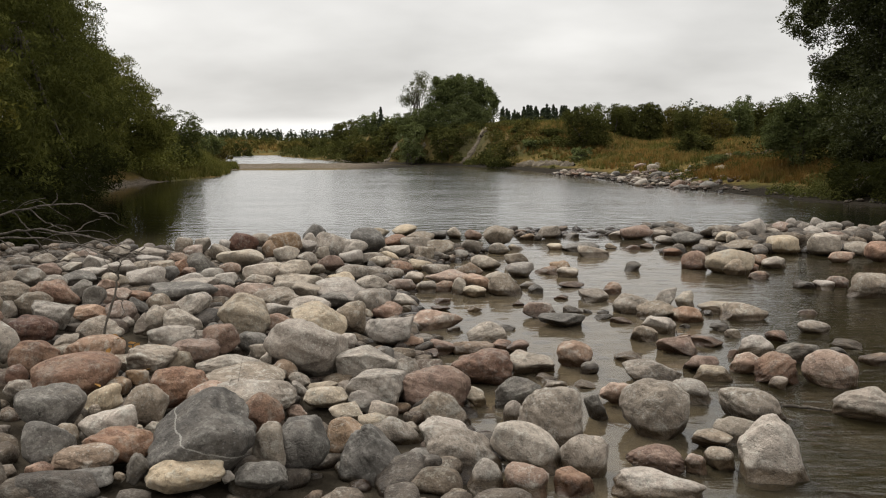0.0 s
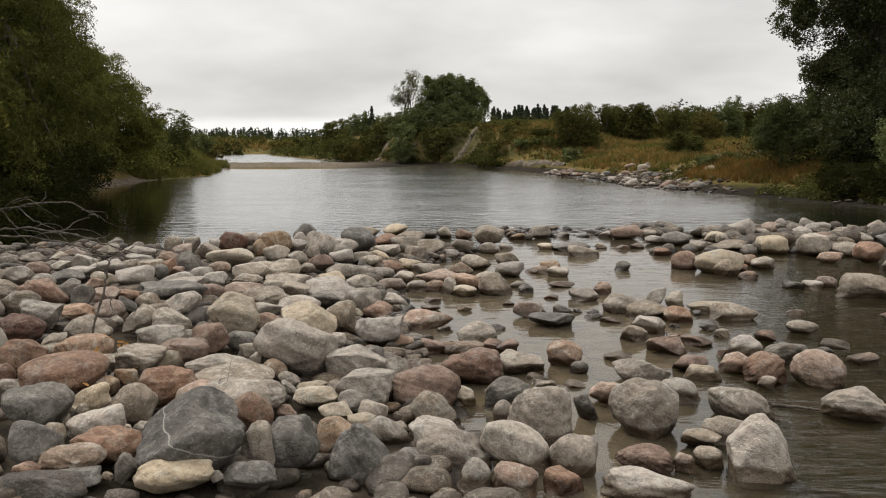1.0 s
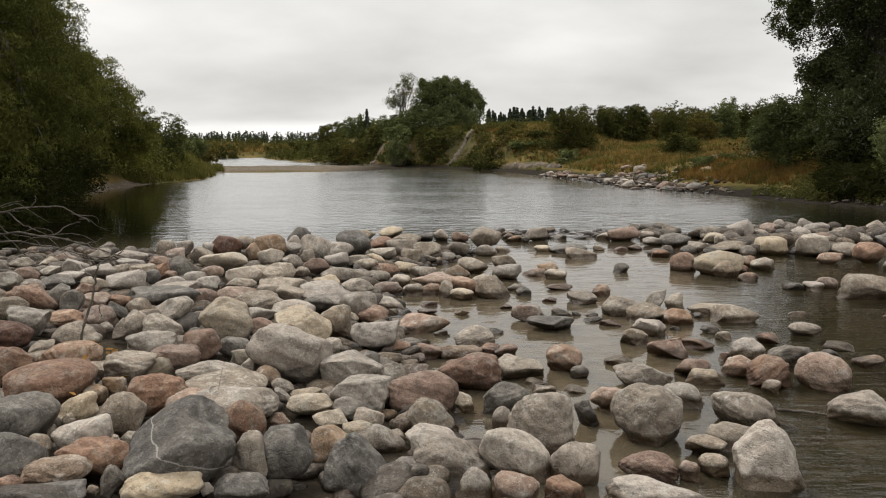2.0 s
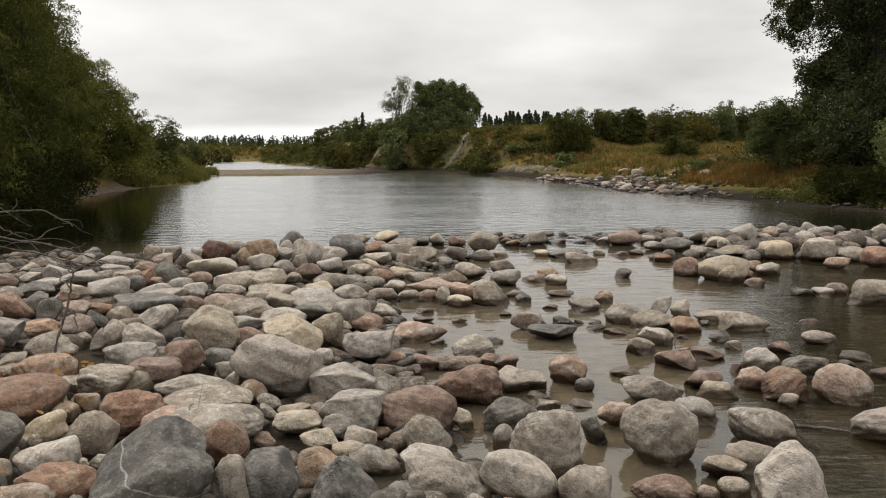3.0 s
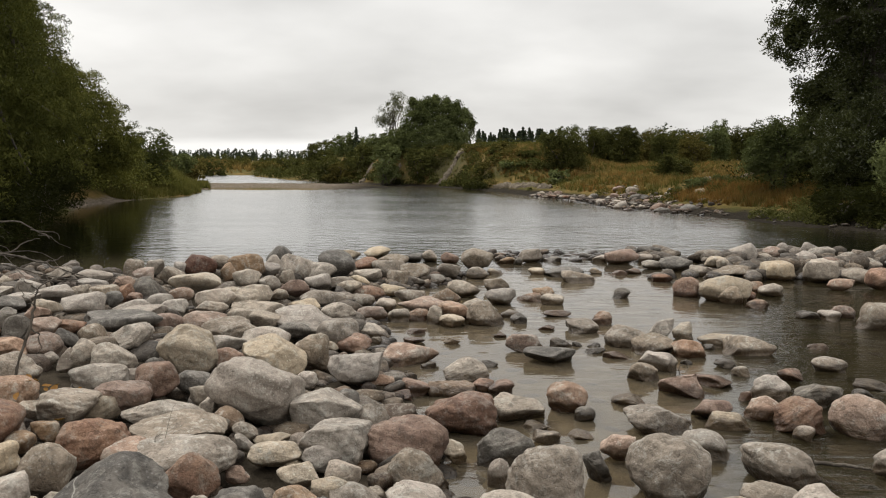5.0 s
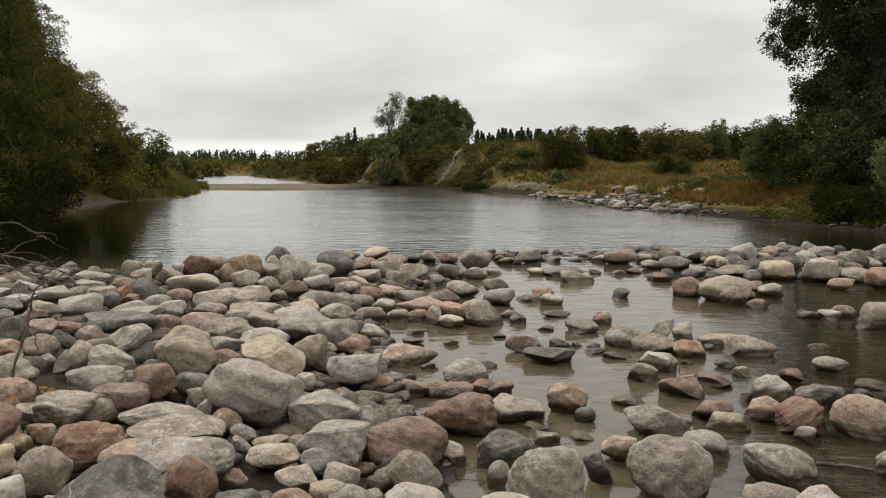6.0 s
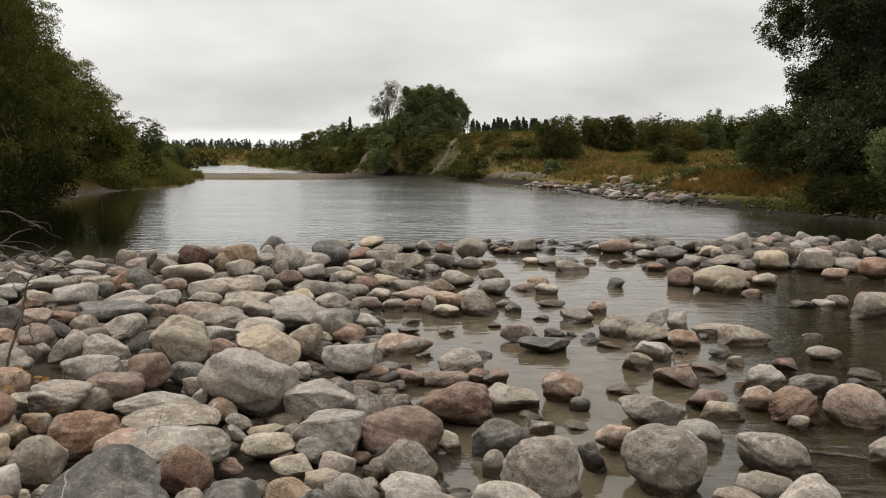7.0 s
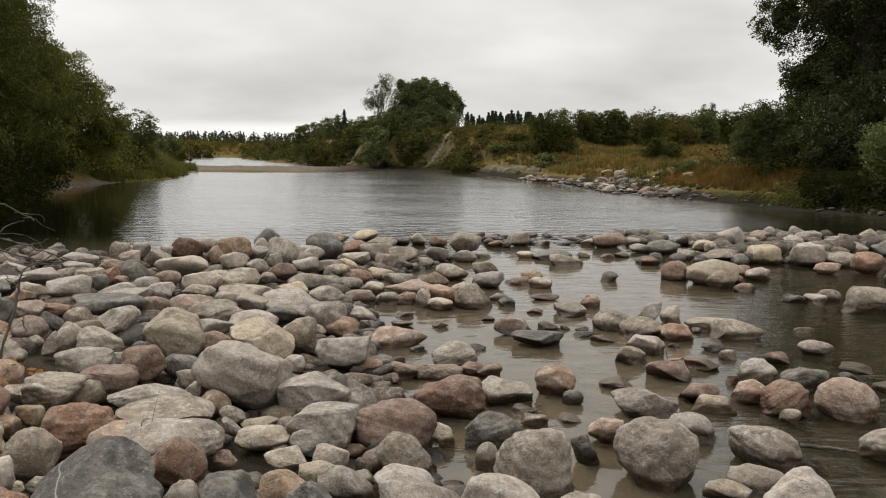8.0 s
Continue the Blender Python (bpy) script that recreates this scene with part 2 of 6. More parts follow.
PINE = leaf_material("pine_needles", (0.034, 0.044, 0.030), (0.062, 0.076, 0.048), 0.0, (0.04, 0.05, 0.035))
STRAW = leaf_material("straw_grass_blades", (0.165, 0.108, 0.036), (0.33, 0.225, 0.085), 0.1, (0.22, 0.165, 0.07), 0.7, (0.15, 0.075, 0.025))
RUST_GRASS = leaf_material("rusty_grass_blades", (0.13, 0.072, 0.023), (0.29, 0.16, 0.053), 0.05, (0.15, 0.10, 0.04), 0.5, (0.06, 0.045, 0.016))
GREEN_GRASS = leaf_material("green_grass_blades", (0.055, 0.058, 0.016), (0.135, 0.125, 0.035), 0.12, (0.13, 0.11, 0.04), 0.6, (0.036, 0.04, 0.014))


def bark_material(name, a, b):
    k = Nodes(name)
    p = k.place()
    n1 = k.noise(k.stretch(p, 9, 9, 1.6), 2.0, 6, 0.65, 0.5)
    n2 = k.noise(p, 30.0, 4)
    col = k.mix(k.step(n1, 0.35, 0.65), a, b)
    return k.done(k.principled(col, 0.85, k.bump(k.math("ADD", n1, k.math("MULTIPLY", n2, 0.3)), 0.7, 0.03), 0.2))


BARK = bark_material("willow_bark", (0.05, 0.042, 0.033), (0.11, 0.095, 0.078))
DEADWOOD = bark_material("bleached_deadwood", (0.045, 0.038, 0.031), (0.125, 0.108, 0.09))


def ground_material():
    k = Nodes("river_bank_ground")
    geo = k.n.new("ShaderNodeNewGeometry")
    p = geo.outputs["Position"]
    z = k.xyz(p)[2]
    slope = k.xyz(geo.outputs["True Normal"])[2]
    n1, n2, n3 = k.noise(p, 0.45, 5, 0.6, 0.5), k.noise(p, 3.0, 6, 0.65), k.noise(p, 24.0, 5, 0.7)
    turf = k.mix(k.step(n1, 0.38, 0.62), (0.060, 0.056, 0.018), (0.135, 0.092, 0.034))
    turf = k.mix(k.step(n2, 0.4, 0.7, 0, 0.6), turf, (0.042, 0.041, 0.013))
    sand = k.mix(k.step(n2, 0.35, 0.65), (0.17, 0.138, 0.108), (0.095, 0.078, 0.060))
    gravel = k.mix(k.step(k.voronoi(p, 16.0), 0.1, 0.5), (0.115, 0.1, 0.08), (0.05, 0.042, 0.032))
    sand = k.mix(k.step(n3, 0.45, 0.6), sand, gravel)
    line = k.math("ADD", z, k.math("MULTIPLY", k.math("SUBTRACT", n2, 0.5), 0.35))
    # dark shore mud, lowered again to paint deeper gaps between the stones
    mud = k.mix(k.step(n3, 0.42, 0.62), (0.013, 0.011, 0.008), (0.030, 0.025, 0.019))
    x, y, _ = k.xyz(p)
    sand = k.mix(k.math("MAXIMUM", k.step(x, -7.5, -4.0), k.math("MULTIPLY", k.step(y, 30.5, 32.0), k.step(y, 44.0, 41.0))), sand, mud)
    grassy_edge = k.math("MULTIPLY", k.math("ADD", k.step(y, 30.5, 32.0), k.step(y, 25.5, 24.0)), k.math("ADD", k.step(y, 44.0, 42.0), k.step(y, 60.0, 66.0)))
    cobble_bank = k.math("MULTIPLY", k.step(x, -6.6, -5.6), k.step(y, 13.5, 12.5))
    # soil under the cobbles kept dark, painting shade into the crevices
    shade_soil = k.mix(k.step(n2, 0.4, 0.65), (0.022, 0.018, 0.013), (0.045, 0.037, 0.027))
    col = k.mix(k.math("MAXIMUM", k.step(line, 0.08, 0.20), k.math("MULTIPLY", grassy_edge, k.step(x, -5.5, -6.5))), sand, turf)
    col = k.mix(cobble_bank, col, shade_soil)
    # bare sandy scarps where the bank is steep
    col = k.mix(k.step(k.math("ADD", slope, k.math("MULTIPLY", k.math("SUBTRACT", n1, 0.5), 0.5)), 0.70, 0.58, 0, 0.2), col, (0.135, 0.112, 0.083))
    # silt and algae on the bed
    bed = k.mix(k.step(n2, 0.35, 0.7), (0.130, 0.097, 0.054), (0.068, 0.052, 0.030))
    bed = k.mix(k.step(k.voronoi(p, 6.0), 0.12, 0.5, 0.5, 0.0), bed, (0.20, 0.16, 0.10))
    # side channel: dark bed, with the poplars' reflection painted in as well
    bed = k.mix(k.step(k.math("SUBTRACT", x, k.math("MULTIPLY", y, 0.295)), -0.25, 0.35), bed, k.mix(k.step(n2, 0.35, 0.7), (0.075, 0.062, 0.036), (0.034, 0.030, 0.018)))
    # light lost in deep water is put into the bed colour
    deep = k.mix(k.step(z, -0.25, -0.6), bed, (0.006, 0.006, 0.004))
    col = k.mix(k.step(z, 0.0, -0.05), col, deep)
    nrm = k.bump(k.math("ADD", n3, n2), 0.6, 0.05)
    return k.done(k.principled(col, 0.95, nrm, 0.03))


def water_material():
    k = Nodes("river_water")
    p = k.place()
    x, y, _ = k.xyz(p)
    lane = k.math("SUBTRACT", x, k.math("MULTIPLY", y, 0.295))
    wide = k.noise(k.stretch(p, 1.1, 2.1, 1.0), 2.4, 3, 0.5, 0.5)
    fine = k.noise(k.stretch(p, 1.3, 6.0, 1.0), 2.6, 4, 0.6, 0.4)
    # breeze patches on the pool, a livelier current on the shallow side channel
    patch = k.step(k.noise(k.stretch(p, 0.10, 0.30, 1.0), 2.2, 4), 0.40, 0.62, 0.88, 1.04)
    run = k.math("MULTIPLY", k.step(lane, -0.2, 0.5), k.step(y, 10.5, 9.0))
    # glassy water in the lee of the thicket, zone cut to its dark reflection
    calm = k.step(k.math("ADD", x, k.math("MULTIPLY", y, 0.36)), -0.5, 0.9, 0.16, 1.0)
    pool = k.step(y, 11.0, 14.0, 0.35, 1.0)
    amp = k.math("ADD", k.math("MULTIPLY", k.math("MULTIPLY", k.math("MULTIPLY", patch, pool), calm), 1.1), k.math("MULTIPLY", run, 0.28))
    chop = k.math("MULTIPLY", fine, k.math("ADD", k.math("MULTIPLY", run, 0.5), 0.09))
    hgt = k.math("MULTIPLY", k.math("ADD", wide, chop), amp)
    nrm = k.bump(hgt, 1.0, 0.022)
    # a light breeze roughens the open pool; the sheltered shallows stay glassy
    gloss = k.math("MULTIPLY", k.step(y, 11.5, 16.0, 0.1, 1.0), k.math("MULTIPLY", k.math("MULTIPLY", calm, k.step(k.math("ADD", x, k.math("MULTIPLY", y, 0.25)), 12.0, 10.0, 0.25, 1.0)), k.step(patch, 0.88, 1.04, 0.165, 0.21)))
    gloss = k.math("ADD", gloss, k.step(y, 53.0, 60.0, 0.0, 0.07))
    clear = k.principled((0.90, 0.88, 0.80), gloss, nrm, 0.5, 1.0, 1.37)
    # silt darkened towards the right, painting in the poplars' reflection
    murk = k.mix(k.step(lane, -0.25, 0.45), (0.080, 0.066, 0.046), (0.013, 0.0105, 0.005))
    # near-black silt paints the thicket's dark reflection into the sheltered pool
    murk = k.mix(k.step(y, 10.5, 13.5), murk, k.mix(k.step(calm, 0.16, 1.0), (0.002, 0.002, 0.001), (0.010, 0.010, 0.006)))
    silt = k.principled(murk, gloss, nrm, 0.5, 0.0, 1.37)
    for sh in (clear, silt):
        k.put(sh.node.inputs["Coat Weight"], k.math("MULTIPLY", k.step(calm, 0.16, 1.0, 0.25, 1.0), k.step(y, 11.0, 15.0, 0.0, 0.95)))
        k.put(sh.node.inputs["Coat Roughness"], gloss)
        k.put(sh.node.inputs["Coat Normal"], nrm)
    mx = k.n.new("ShaderNodeMixShader")
    mx.inputs[0].default_value = 0.5
    k.l.new(clear, mx.inputs[1])
    k.l.new(silt, mx.inputs[2])
    return k.done(mx.outputs[0])


GROUND, WATER = ground_material(), water_material()


def sand_material():
    k = Nodes("bare_bank_sand")
    p = k.place()
    n1, n2 = k.noise(p, 2.2, 6, 0.65, 0.5), k.noise(p, 14.0, 5, 0.7)
    col = k.mix(k.step(n1, 0.36, 0.64), (0.155, 0.128, 0.094), (0.07, 0.056, 0.039))
    col = k.mix(k.step(n2, 0.5, 0.7, 0, 0.6), col, (0.07, 0.056, 0.04))
    return k.done(k.principled(col, 0.9, k.bump(k.math("ADD", n1, n2), 0.8, 0.08), 0.2))


SAND = sand_material()

# ---- land and water ----


def part(name, mesh, material, parent=None, label=""):
    """Links a mesh as one object, under a thing or on its own."""
    if isinstance(mesh, bmesh.types.BMesh):
        me = bpy.data.meshes.new(name)
        mesh.to_mesh(me)
        mesh.free()
        mesh = me
    if not mesh.materials:
        mesh.materials.append(material)
    ob = new(name, mesh)
    ob.parent = parent
    if label:
        ob["label"] = label
    return ob


def mesh_of(name, verts, faces, smooth=False):
    """A mesh from arrays; faces all have the same number of corners."""
    verts, faces = np.asarray(verts, np.float32), np.asarray(faces, np.int32)
    me = bpy.data.meshes.new(name)
    me.vertices.add(len(verts))
    me.vertices.foreach_set("co", verts.ravel())
    me.loops.add(faces.size)
    me.loops.foreach_set("vertex_index", faces.ravel())
    me.polygons.add(len(faces))
    me.polygons.foreach_set("loop_start", np.arange(0, faces.size, faces.shape[1], dtype=np.int32))
    me.update(calc_edges=True)
    me.polygons.foreach_set("use_smooth", np.full(len(faces), smooth))
    me.validate()
    return me


def ease(v, a, b):
    t = np.clip((v - a) / (b - a), 0, 1)
    return t * t * (3 - 2 * t)


def lumps(x, y, scale, seed):
    """Soft uneven ground from a few crossing waves, about -1 to 1."""
    r = np.random.RandomState(seed)
    s = 0
    for i in range(7):
        a, f = r.uniform(0, 6.28), scale * r.uniform(0.6, 2.4)
        s = s + np.sin((x * np.cos(a) + y * np.sin(a)) * f + r.uniform(0, 6.28)) / (1 + 0.5 * i)
    return s / 2.6


def shore_left(y):
    return np.interp(y, (-40, 0, 8, 12, 20, 28, 35, 40, 46, 60, 75, 84, 400), (-5.2, -5.2, -6.0, -7.6, -10.0, -11.6, -10.9, -11.6, -13.5, -17.5, -22, -28, -40))


def shore_right(y):
    return np.interp(y, (-40, 4, 10, 14, 17.4, 19.2, 21, 23.4, 25.6, 32, 36, 40, 48, 54, 60, 66, 84, 400), (15, 15, 12.5, 10.0, 8.9, 7.7, 7.1, 6.3, 5.3, 4.5, 3.3, 2.0, -0.75, -6.2, -9.4, -12.2, -19.5, -19.5))


def bank_top(x, y):
    """Surface of the cobble bank that the stones build up, above the water."""
    edge = np.where(y > 8.5, -0.9 + 0.55 * (y - 8.5), -0.35 - 0.16 * (y - 5))
    d = edge - x
    dry = 0.04 + 0.11 * np.clip(d, 0, 3)
    near = dry * ease(d, -0.1, 0.12) - 0.055 * ease(d, 0.12, -0.4)
    near = near - 0.07 * ease(d, 0.1, 0.5)
    near = near - 0.2 * ease(x, 1.9, 3.4) * ease(y, 10.4, 9.0)
    back = 1.9 * ease(x, -1.2, -3.4)
    end = ease(y, 11.6 - back, 10.4 - back)
    weir = ease(np.abs(y - 11.6 - 0.1 * (x - 5)), 1.6, 0.8) * ease(x, 2.4, 3.6)
    sill = ease(np.abs(y - 12.7), 1.3, 0.5) * ease(x, -0.4, 0.6) * ease(x, 4.4, 3.2)
    return np.maximum.reduce([-0.8 + (near + 0.8) * end, -0.8 + 0.84 * weir, -0.8 + 0.75 * sill])


def ground_height(x, y):
    wob = 0.35 * lumps(x, y, 0.8, 3)
    dl = shore_left(y) - x + wob
    left = np.where(dl > 0, 0.02 + 0.85 * ease(dl, 0, 2.4) + 0.03 * np.clip(dl, 0, 30), 0.35 * dl)
    dr = (x - shore_right(y)) * np.where(y > 36, 0.72, 0.95) + wob
    meadow = np.where(dr > 0, 0.03 + 0.55 * ease(dr, 0.3, 3.2) + 0.62 * ease(dr, 2, 9) + 0.3 * ease(dr, 6, 22), 0.3 * dr)
    bluff = np.where(dr > 0, 0.05 + 2.0 * ease(dr, 0.3, 2.3) + 0.5 * ease(dr, 2, 9) + 0.3 * ease(dr, 8, 25), 0.3 * dr)
    steep = ease(y, 41, 47) * ease(y, 76, 62) * ease(x, 10.0, 5.0)
    right = meadow + (bluff - meadow) * steep
    bar = 0.16 - 0.5 * (np.hypot((x + 10.5 + 0.25 * (y - 48)) / 6.6, (y - 48.0) / 5.2) - 0.72)
    bar = np.minimum(bar + 0.04 * lumps(x, y, 1.5, 5), 0.09)
    far = -1 + 1.5 * ease(y + 0.12 * x, 80, 90)
    z = np.maximum.reduce([left, right, bar, far, bank_top(x, y), np.full(np.shape(x), -0.85)])
    land = ease(z, 0.1, 0.5)
    return z + land * (0.10 * lumps(x, y, 1.3, 8) + 0.25 * ease(y, 70, 140) * lumps(x, y, 0.08, 9)) - 0.03 * (1 - land) * lumps(x, y, 5, 2)


def steps_out(lo, hi, near, fine, grow):
    """Grid lines: fine over the near stretch, widening outwards to the horizon."""
    v = list(np.arange(near[0], near[1], fine))
    s, p = fine, near[1]
    while p < hi:
        v.append(p)
        s *= grow
        p += s
    v.append(hi)
    s, p = fine * grow, near[0] - fine
    while p > lo:
        v.insert(0, p)
        s *= grow
        p -= s
    v.insert(0, lo)
    return np.array(v)


gx = steps_out(-900, 900, (-16, 16), 0.26, 1.10)
gy = steps_out(-300, 1500, (1, 58), 0.34, 1.09)
GX, GY = np.meshgrid(gx, gy)
GZ = ground_height(GX, GY)
ids = np.arange(GX.size).reshape(GX.shape)
quads = np.stack([ids[:-1, :-1], ids[:-1, 1:], ids[1:, 1:], ids[1:, :-1]], -1).reshape(-1, 4)
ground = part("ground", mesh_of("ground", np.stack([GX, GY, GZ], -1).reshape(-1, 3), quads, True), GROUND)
tagged(ground, "river banks of sand, dry grass and silt bed", "ground", kind="structure")

wx, wy = np.linspace(-60, 18, 40), np.linspace(-40, 92, 60)
WX, WY = np.meshgrid(wx, wy)
ids = np.arange(WX.size).reshape(WX.shape)
quads = np.stack([ids[:-1, :-1], ids[:-1, 1:], ids[1:, 1:], ids[1:, :-1]], -1).reshape(-1, 4)
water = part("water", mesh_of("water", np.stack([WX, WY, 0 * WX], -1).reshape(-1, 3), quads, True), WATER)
water.visible_shadow = False
tagged(water, "calm clear river water with small ripples", "water", kind="structure")


# bare sandy slides on the bluff: along these lines nothing grows
SLIDES = (((-4.9, 54.7), (-5.15, 54.4), (-5.35, 54.1), (-5.6, 53.8), 0.32), ((0.85, 50.1), (0.35, 49.3), (-0.13, 49.0), (-0.75, 48.3), 0.24), ((-3.0, 52.5), (-3.2, 52.1), (-3.35, 51.7), (-3.5, 51.2), 0.18), ((-3.6, 52.9), (-3.85, 52.5), (-4.0, 52.1), (-4.15, 51.7), 0.16), ((2.2, 43.0), (2.9, 42.0), (3.7, 40.9), (4.6, 38.6), 0.35), ((9.3, 31.5), (9.7, 30.7), (10.3, 30.3), (11.0, 30.2), 0.5))


def slide_path(s, n=40):
    P = np.array(s[:-1])
    t = np.linspace(0, len(P) - 1, n)
    return np.stack([np.interp(t, np.arange(len(P)), P[:, i]) for i in (0, 1)], 1)


def bare(x, y):
    """True on the sandy slides."""
    x, y = np.asarray(x, float), np.asarray(y, float)
    out = np.zeros(np.shape(x), bool)
    for s in SLIDES:
        for q in slide_path(s, 14):
            out |= (x - q[0]) ** 2 + (y - q[1]) ** 2 < (s[-1] + 0.15) ** 2
    return out


for i, s in enumerate(SLIDES):
    rs = np.random.RandomState(900 + i)
    P = slide_path(s)
    T = np.gradient(P, axis=0)
    N = np.stack([-T[:, 1], T[:, 0]], 1) / np.linalg.norm(T, axis=1)[:, None]
    half = s[-1] * (0.75 + 0.35 * np.sin(np.linspace(0, 9, 40) + i) + 0.28 * rs.normal(size=40)) * np.clip(np.minimum(np.arange(40), 39 - np.arange(40)) / 4 + 0.2, 0, 1)
    u = np.linspace(-1, 1, 9)
    XY = P[:, None] + N[:, None] * (half[:, None, None] * u[None, :, None])
    z = ground_height(XY[..., 0], XY[..., 1]) + 0.13 - 0.22 * u[None] ** 4 + 0.03 * rs.normal(size=(40, 9))
    ids = np.arange(360).reshape(40, 9)
    quads = np.stack([ids[:-1, :-1], ids[:-1, 1:], ids[1:, 1:], ids[1:, :-1]], -1).reshape(-1, 4)
    slide = part("sand_slide", mesh_of("sand_slide", np.concatenate([XY, z[..., None]], -1).reshape(-1, 3), quads, True), SAND)
    tagged(slide, "pale bare sand slide on the eroded bank", "sand", kind="structure")

# ---- trees and bushes ----


def unit(v):
    return v / np.maximum(np.linalg.norm(v, axis=-1, keepdims=True), 1e-9)


def leaves(name, centers, sizes, rng, droop=0.3, slim=0.45, out=None):
    """Folded leaf blades, four corners and two faces each; with out, the blades shade softly as one spray."""
    n = len(centers)
    along = rng.normal(size=(n, 3))
    along[:, 2] = along[:, 2] * 0.7 - droop
    along = unit(along)
    side = unit(np.cross(along, rng.normal(size=(n, 3))))
    if out is not None:
        side = side * np.where((np.cross(side, along) * out).sum(1, keepdims=True) < 0, -1.0, 1.0)
    lift = np.cross(side, along)
    L, W = sizes[:, None] * 0.5, sizes[:, None] * 0.5 * slim
    v = np.stack([centers - along * L, centers + side * W + lift * W * 0.5, centers + along * L, centers - side * W + lift * W * 0.5], 1).reshape(-1, 3)
    b = np.arange(n)[:, None] * 4
    f = np.concatenate([b + [0, 1, 2], b + [0, 2, 3]], 1).reshape(-1, 3)
    me = mesh_of(name, v, f)
    if out is not None and len(me.vertices) == n * 4:
        soft = np.repeat(unit(unit(out) + lift * 0.45), 4, 0)
        me.attributes.new("custom_normal", "FLOAT_VECTOR", "POINT").data.foreach_set("vector", soft.astype(np.float32).ravel())
    return me


def tube(points, radii, sides=6):
    """Corners and faces of a tapered round limb along points."""
    P = np.asarray(points, float)
    T = unit(np.gradient(P, axis=0))
    ref = np.where(np.abs(T[:, 2:3]) > 0.9, [[1.0, 0, 0]], [[0, 0, 1.0]])
    A = unit(np.cross(T, ref))
    B = np.cross(T, A)
    ang = np.linspace(0, 2 * np.pi, sides, endpoint=False)
    ring = A[:, None] * np.cos(ang)[None, :, None] + B[:, None] * np.sin(ang)[None, :, None]
    v = (P[:, None] + ring * np.asarray(radii)[:, None, None]).reshape(-1, 3)
    i = np.arange(len(P) - 1)[:, None] * sides
    j = np.arange(sides)[None]
    k = (j + 1) % sides
    f = np.stack([i + j, i + k, i + k + sides, i + j + sides], -1).reshape(-1, 4)
    return v, f


def limb_path(a, b, rng, bend=0.12, n=9):
    a, b = np.asarray(a, float), np.asarray(b, float)
    t = np.linspace(0, 1, n)[:, None]
    size = np.linalg.norm(b - a)
    w = np.cumsum(rng.normal(size=(n, 3)), 0) * size * bend / 3
    w -= t * w[-1]
    w[1:-1] = (w[:-2] + 2 * w[1:-1] + w[2:]) / 4
    return a + (b - a) * t + w + np.array([0, 0, 1]) * size * 0.12 * np.sin(t * np.pi)


def joined(tubes):
    vs, fs, o = [], [], 0
    for v, f in tubes:
        vs.append(v)
        fs.append(f + o)
        o += len(v)
    return np.concatenate(vs), np.concatenate(fs)


def clumped(blobs, n, rng, clump, per=90, shell=0.5, bias=None):
    """Leaf places: leafy sprays round twig ends, spread over uneven crown lobes, with dark hollows between."""
    B = np.asarray(blobs, float)
    area = (B[:, 3] * B[:, 4] + B[:, 3] * B[:, 5] + B[:, 4] * B[:, 5])
    area = area * (1 if bias is None else np.asarray(bias, float))
    m = max(8, n // per)
    pick = rng.choice(len(B), m, p=area / area.sum())
    d = unit(rng.normal(size=(m, 3)))
    r = shell + (1 - shell) * rng.uniform(0, 1, m) ** 0.5
    r *= 1 + 0.14 * np.sin(d[:, 0] * 7 + pick) * np.sin(d[:, 2] * 6 + d[:, 1] * 5)
    C = B[pick, :3] + d * B[pick, 3:] * np.minimum(r, 1.02)[:, None]
    who = rng.randint(0, m, n)
    e = unit(rng.normal(size=(n, 3)) + d[who] * 0.5 + np.array([0, 0, 0.45]))
    spread = clump * rng.uniform(0.8, 2.0, m)
    reach = (rng.uniform(0, 1, n) ** 0.45)[:, None] * spread[who][:, None]
    out = C[who] + e * reach * np.array([1, 1, 0.75])
    out[:, 2] -= 0.25 * reach[:, 0] * rng.uniform(0, 1, n)
    face = unit(e * 0.7 + d[who] + np.array([0, 0, 0.1]))
    return out, C, face


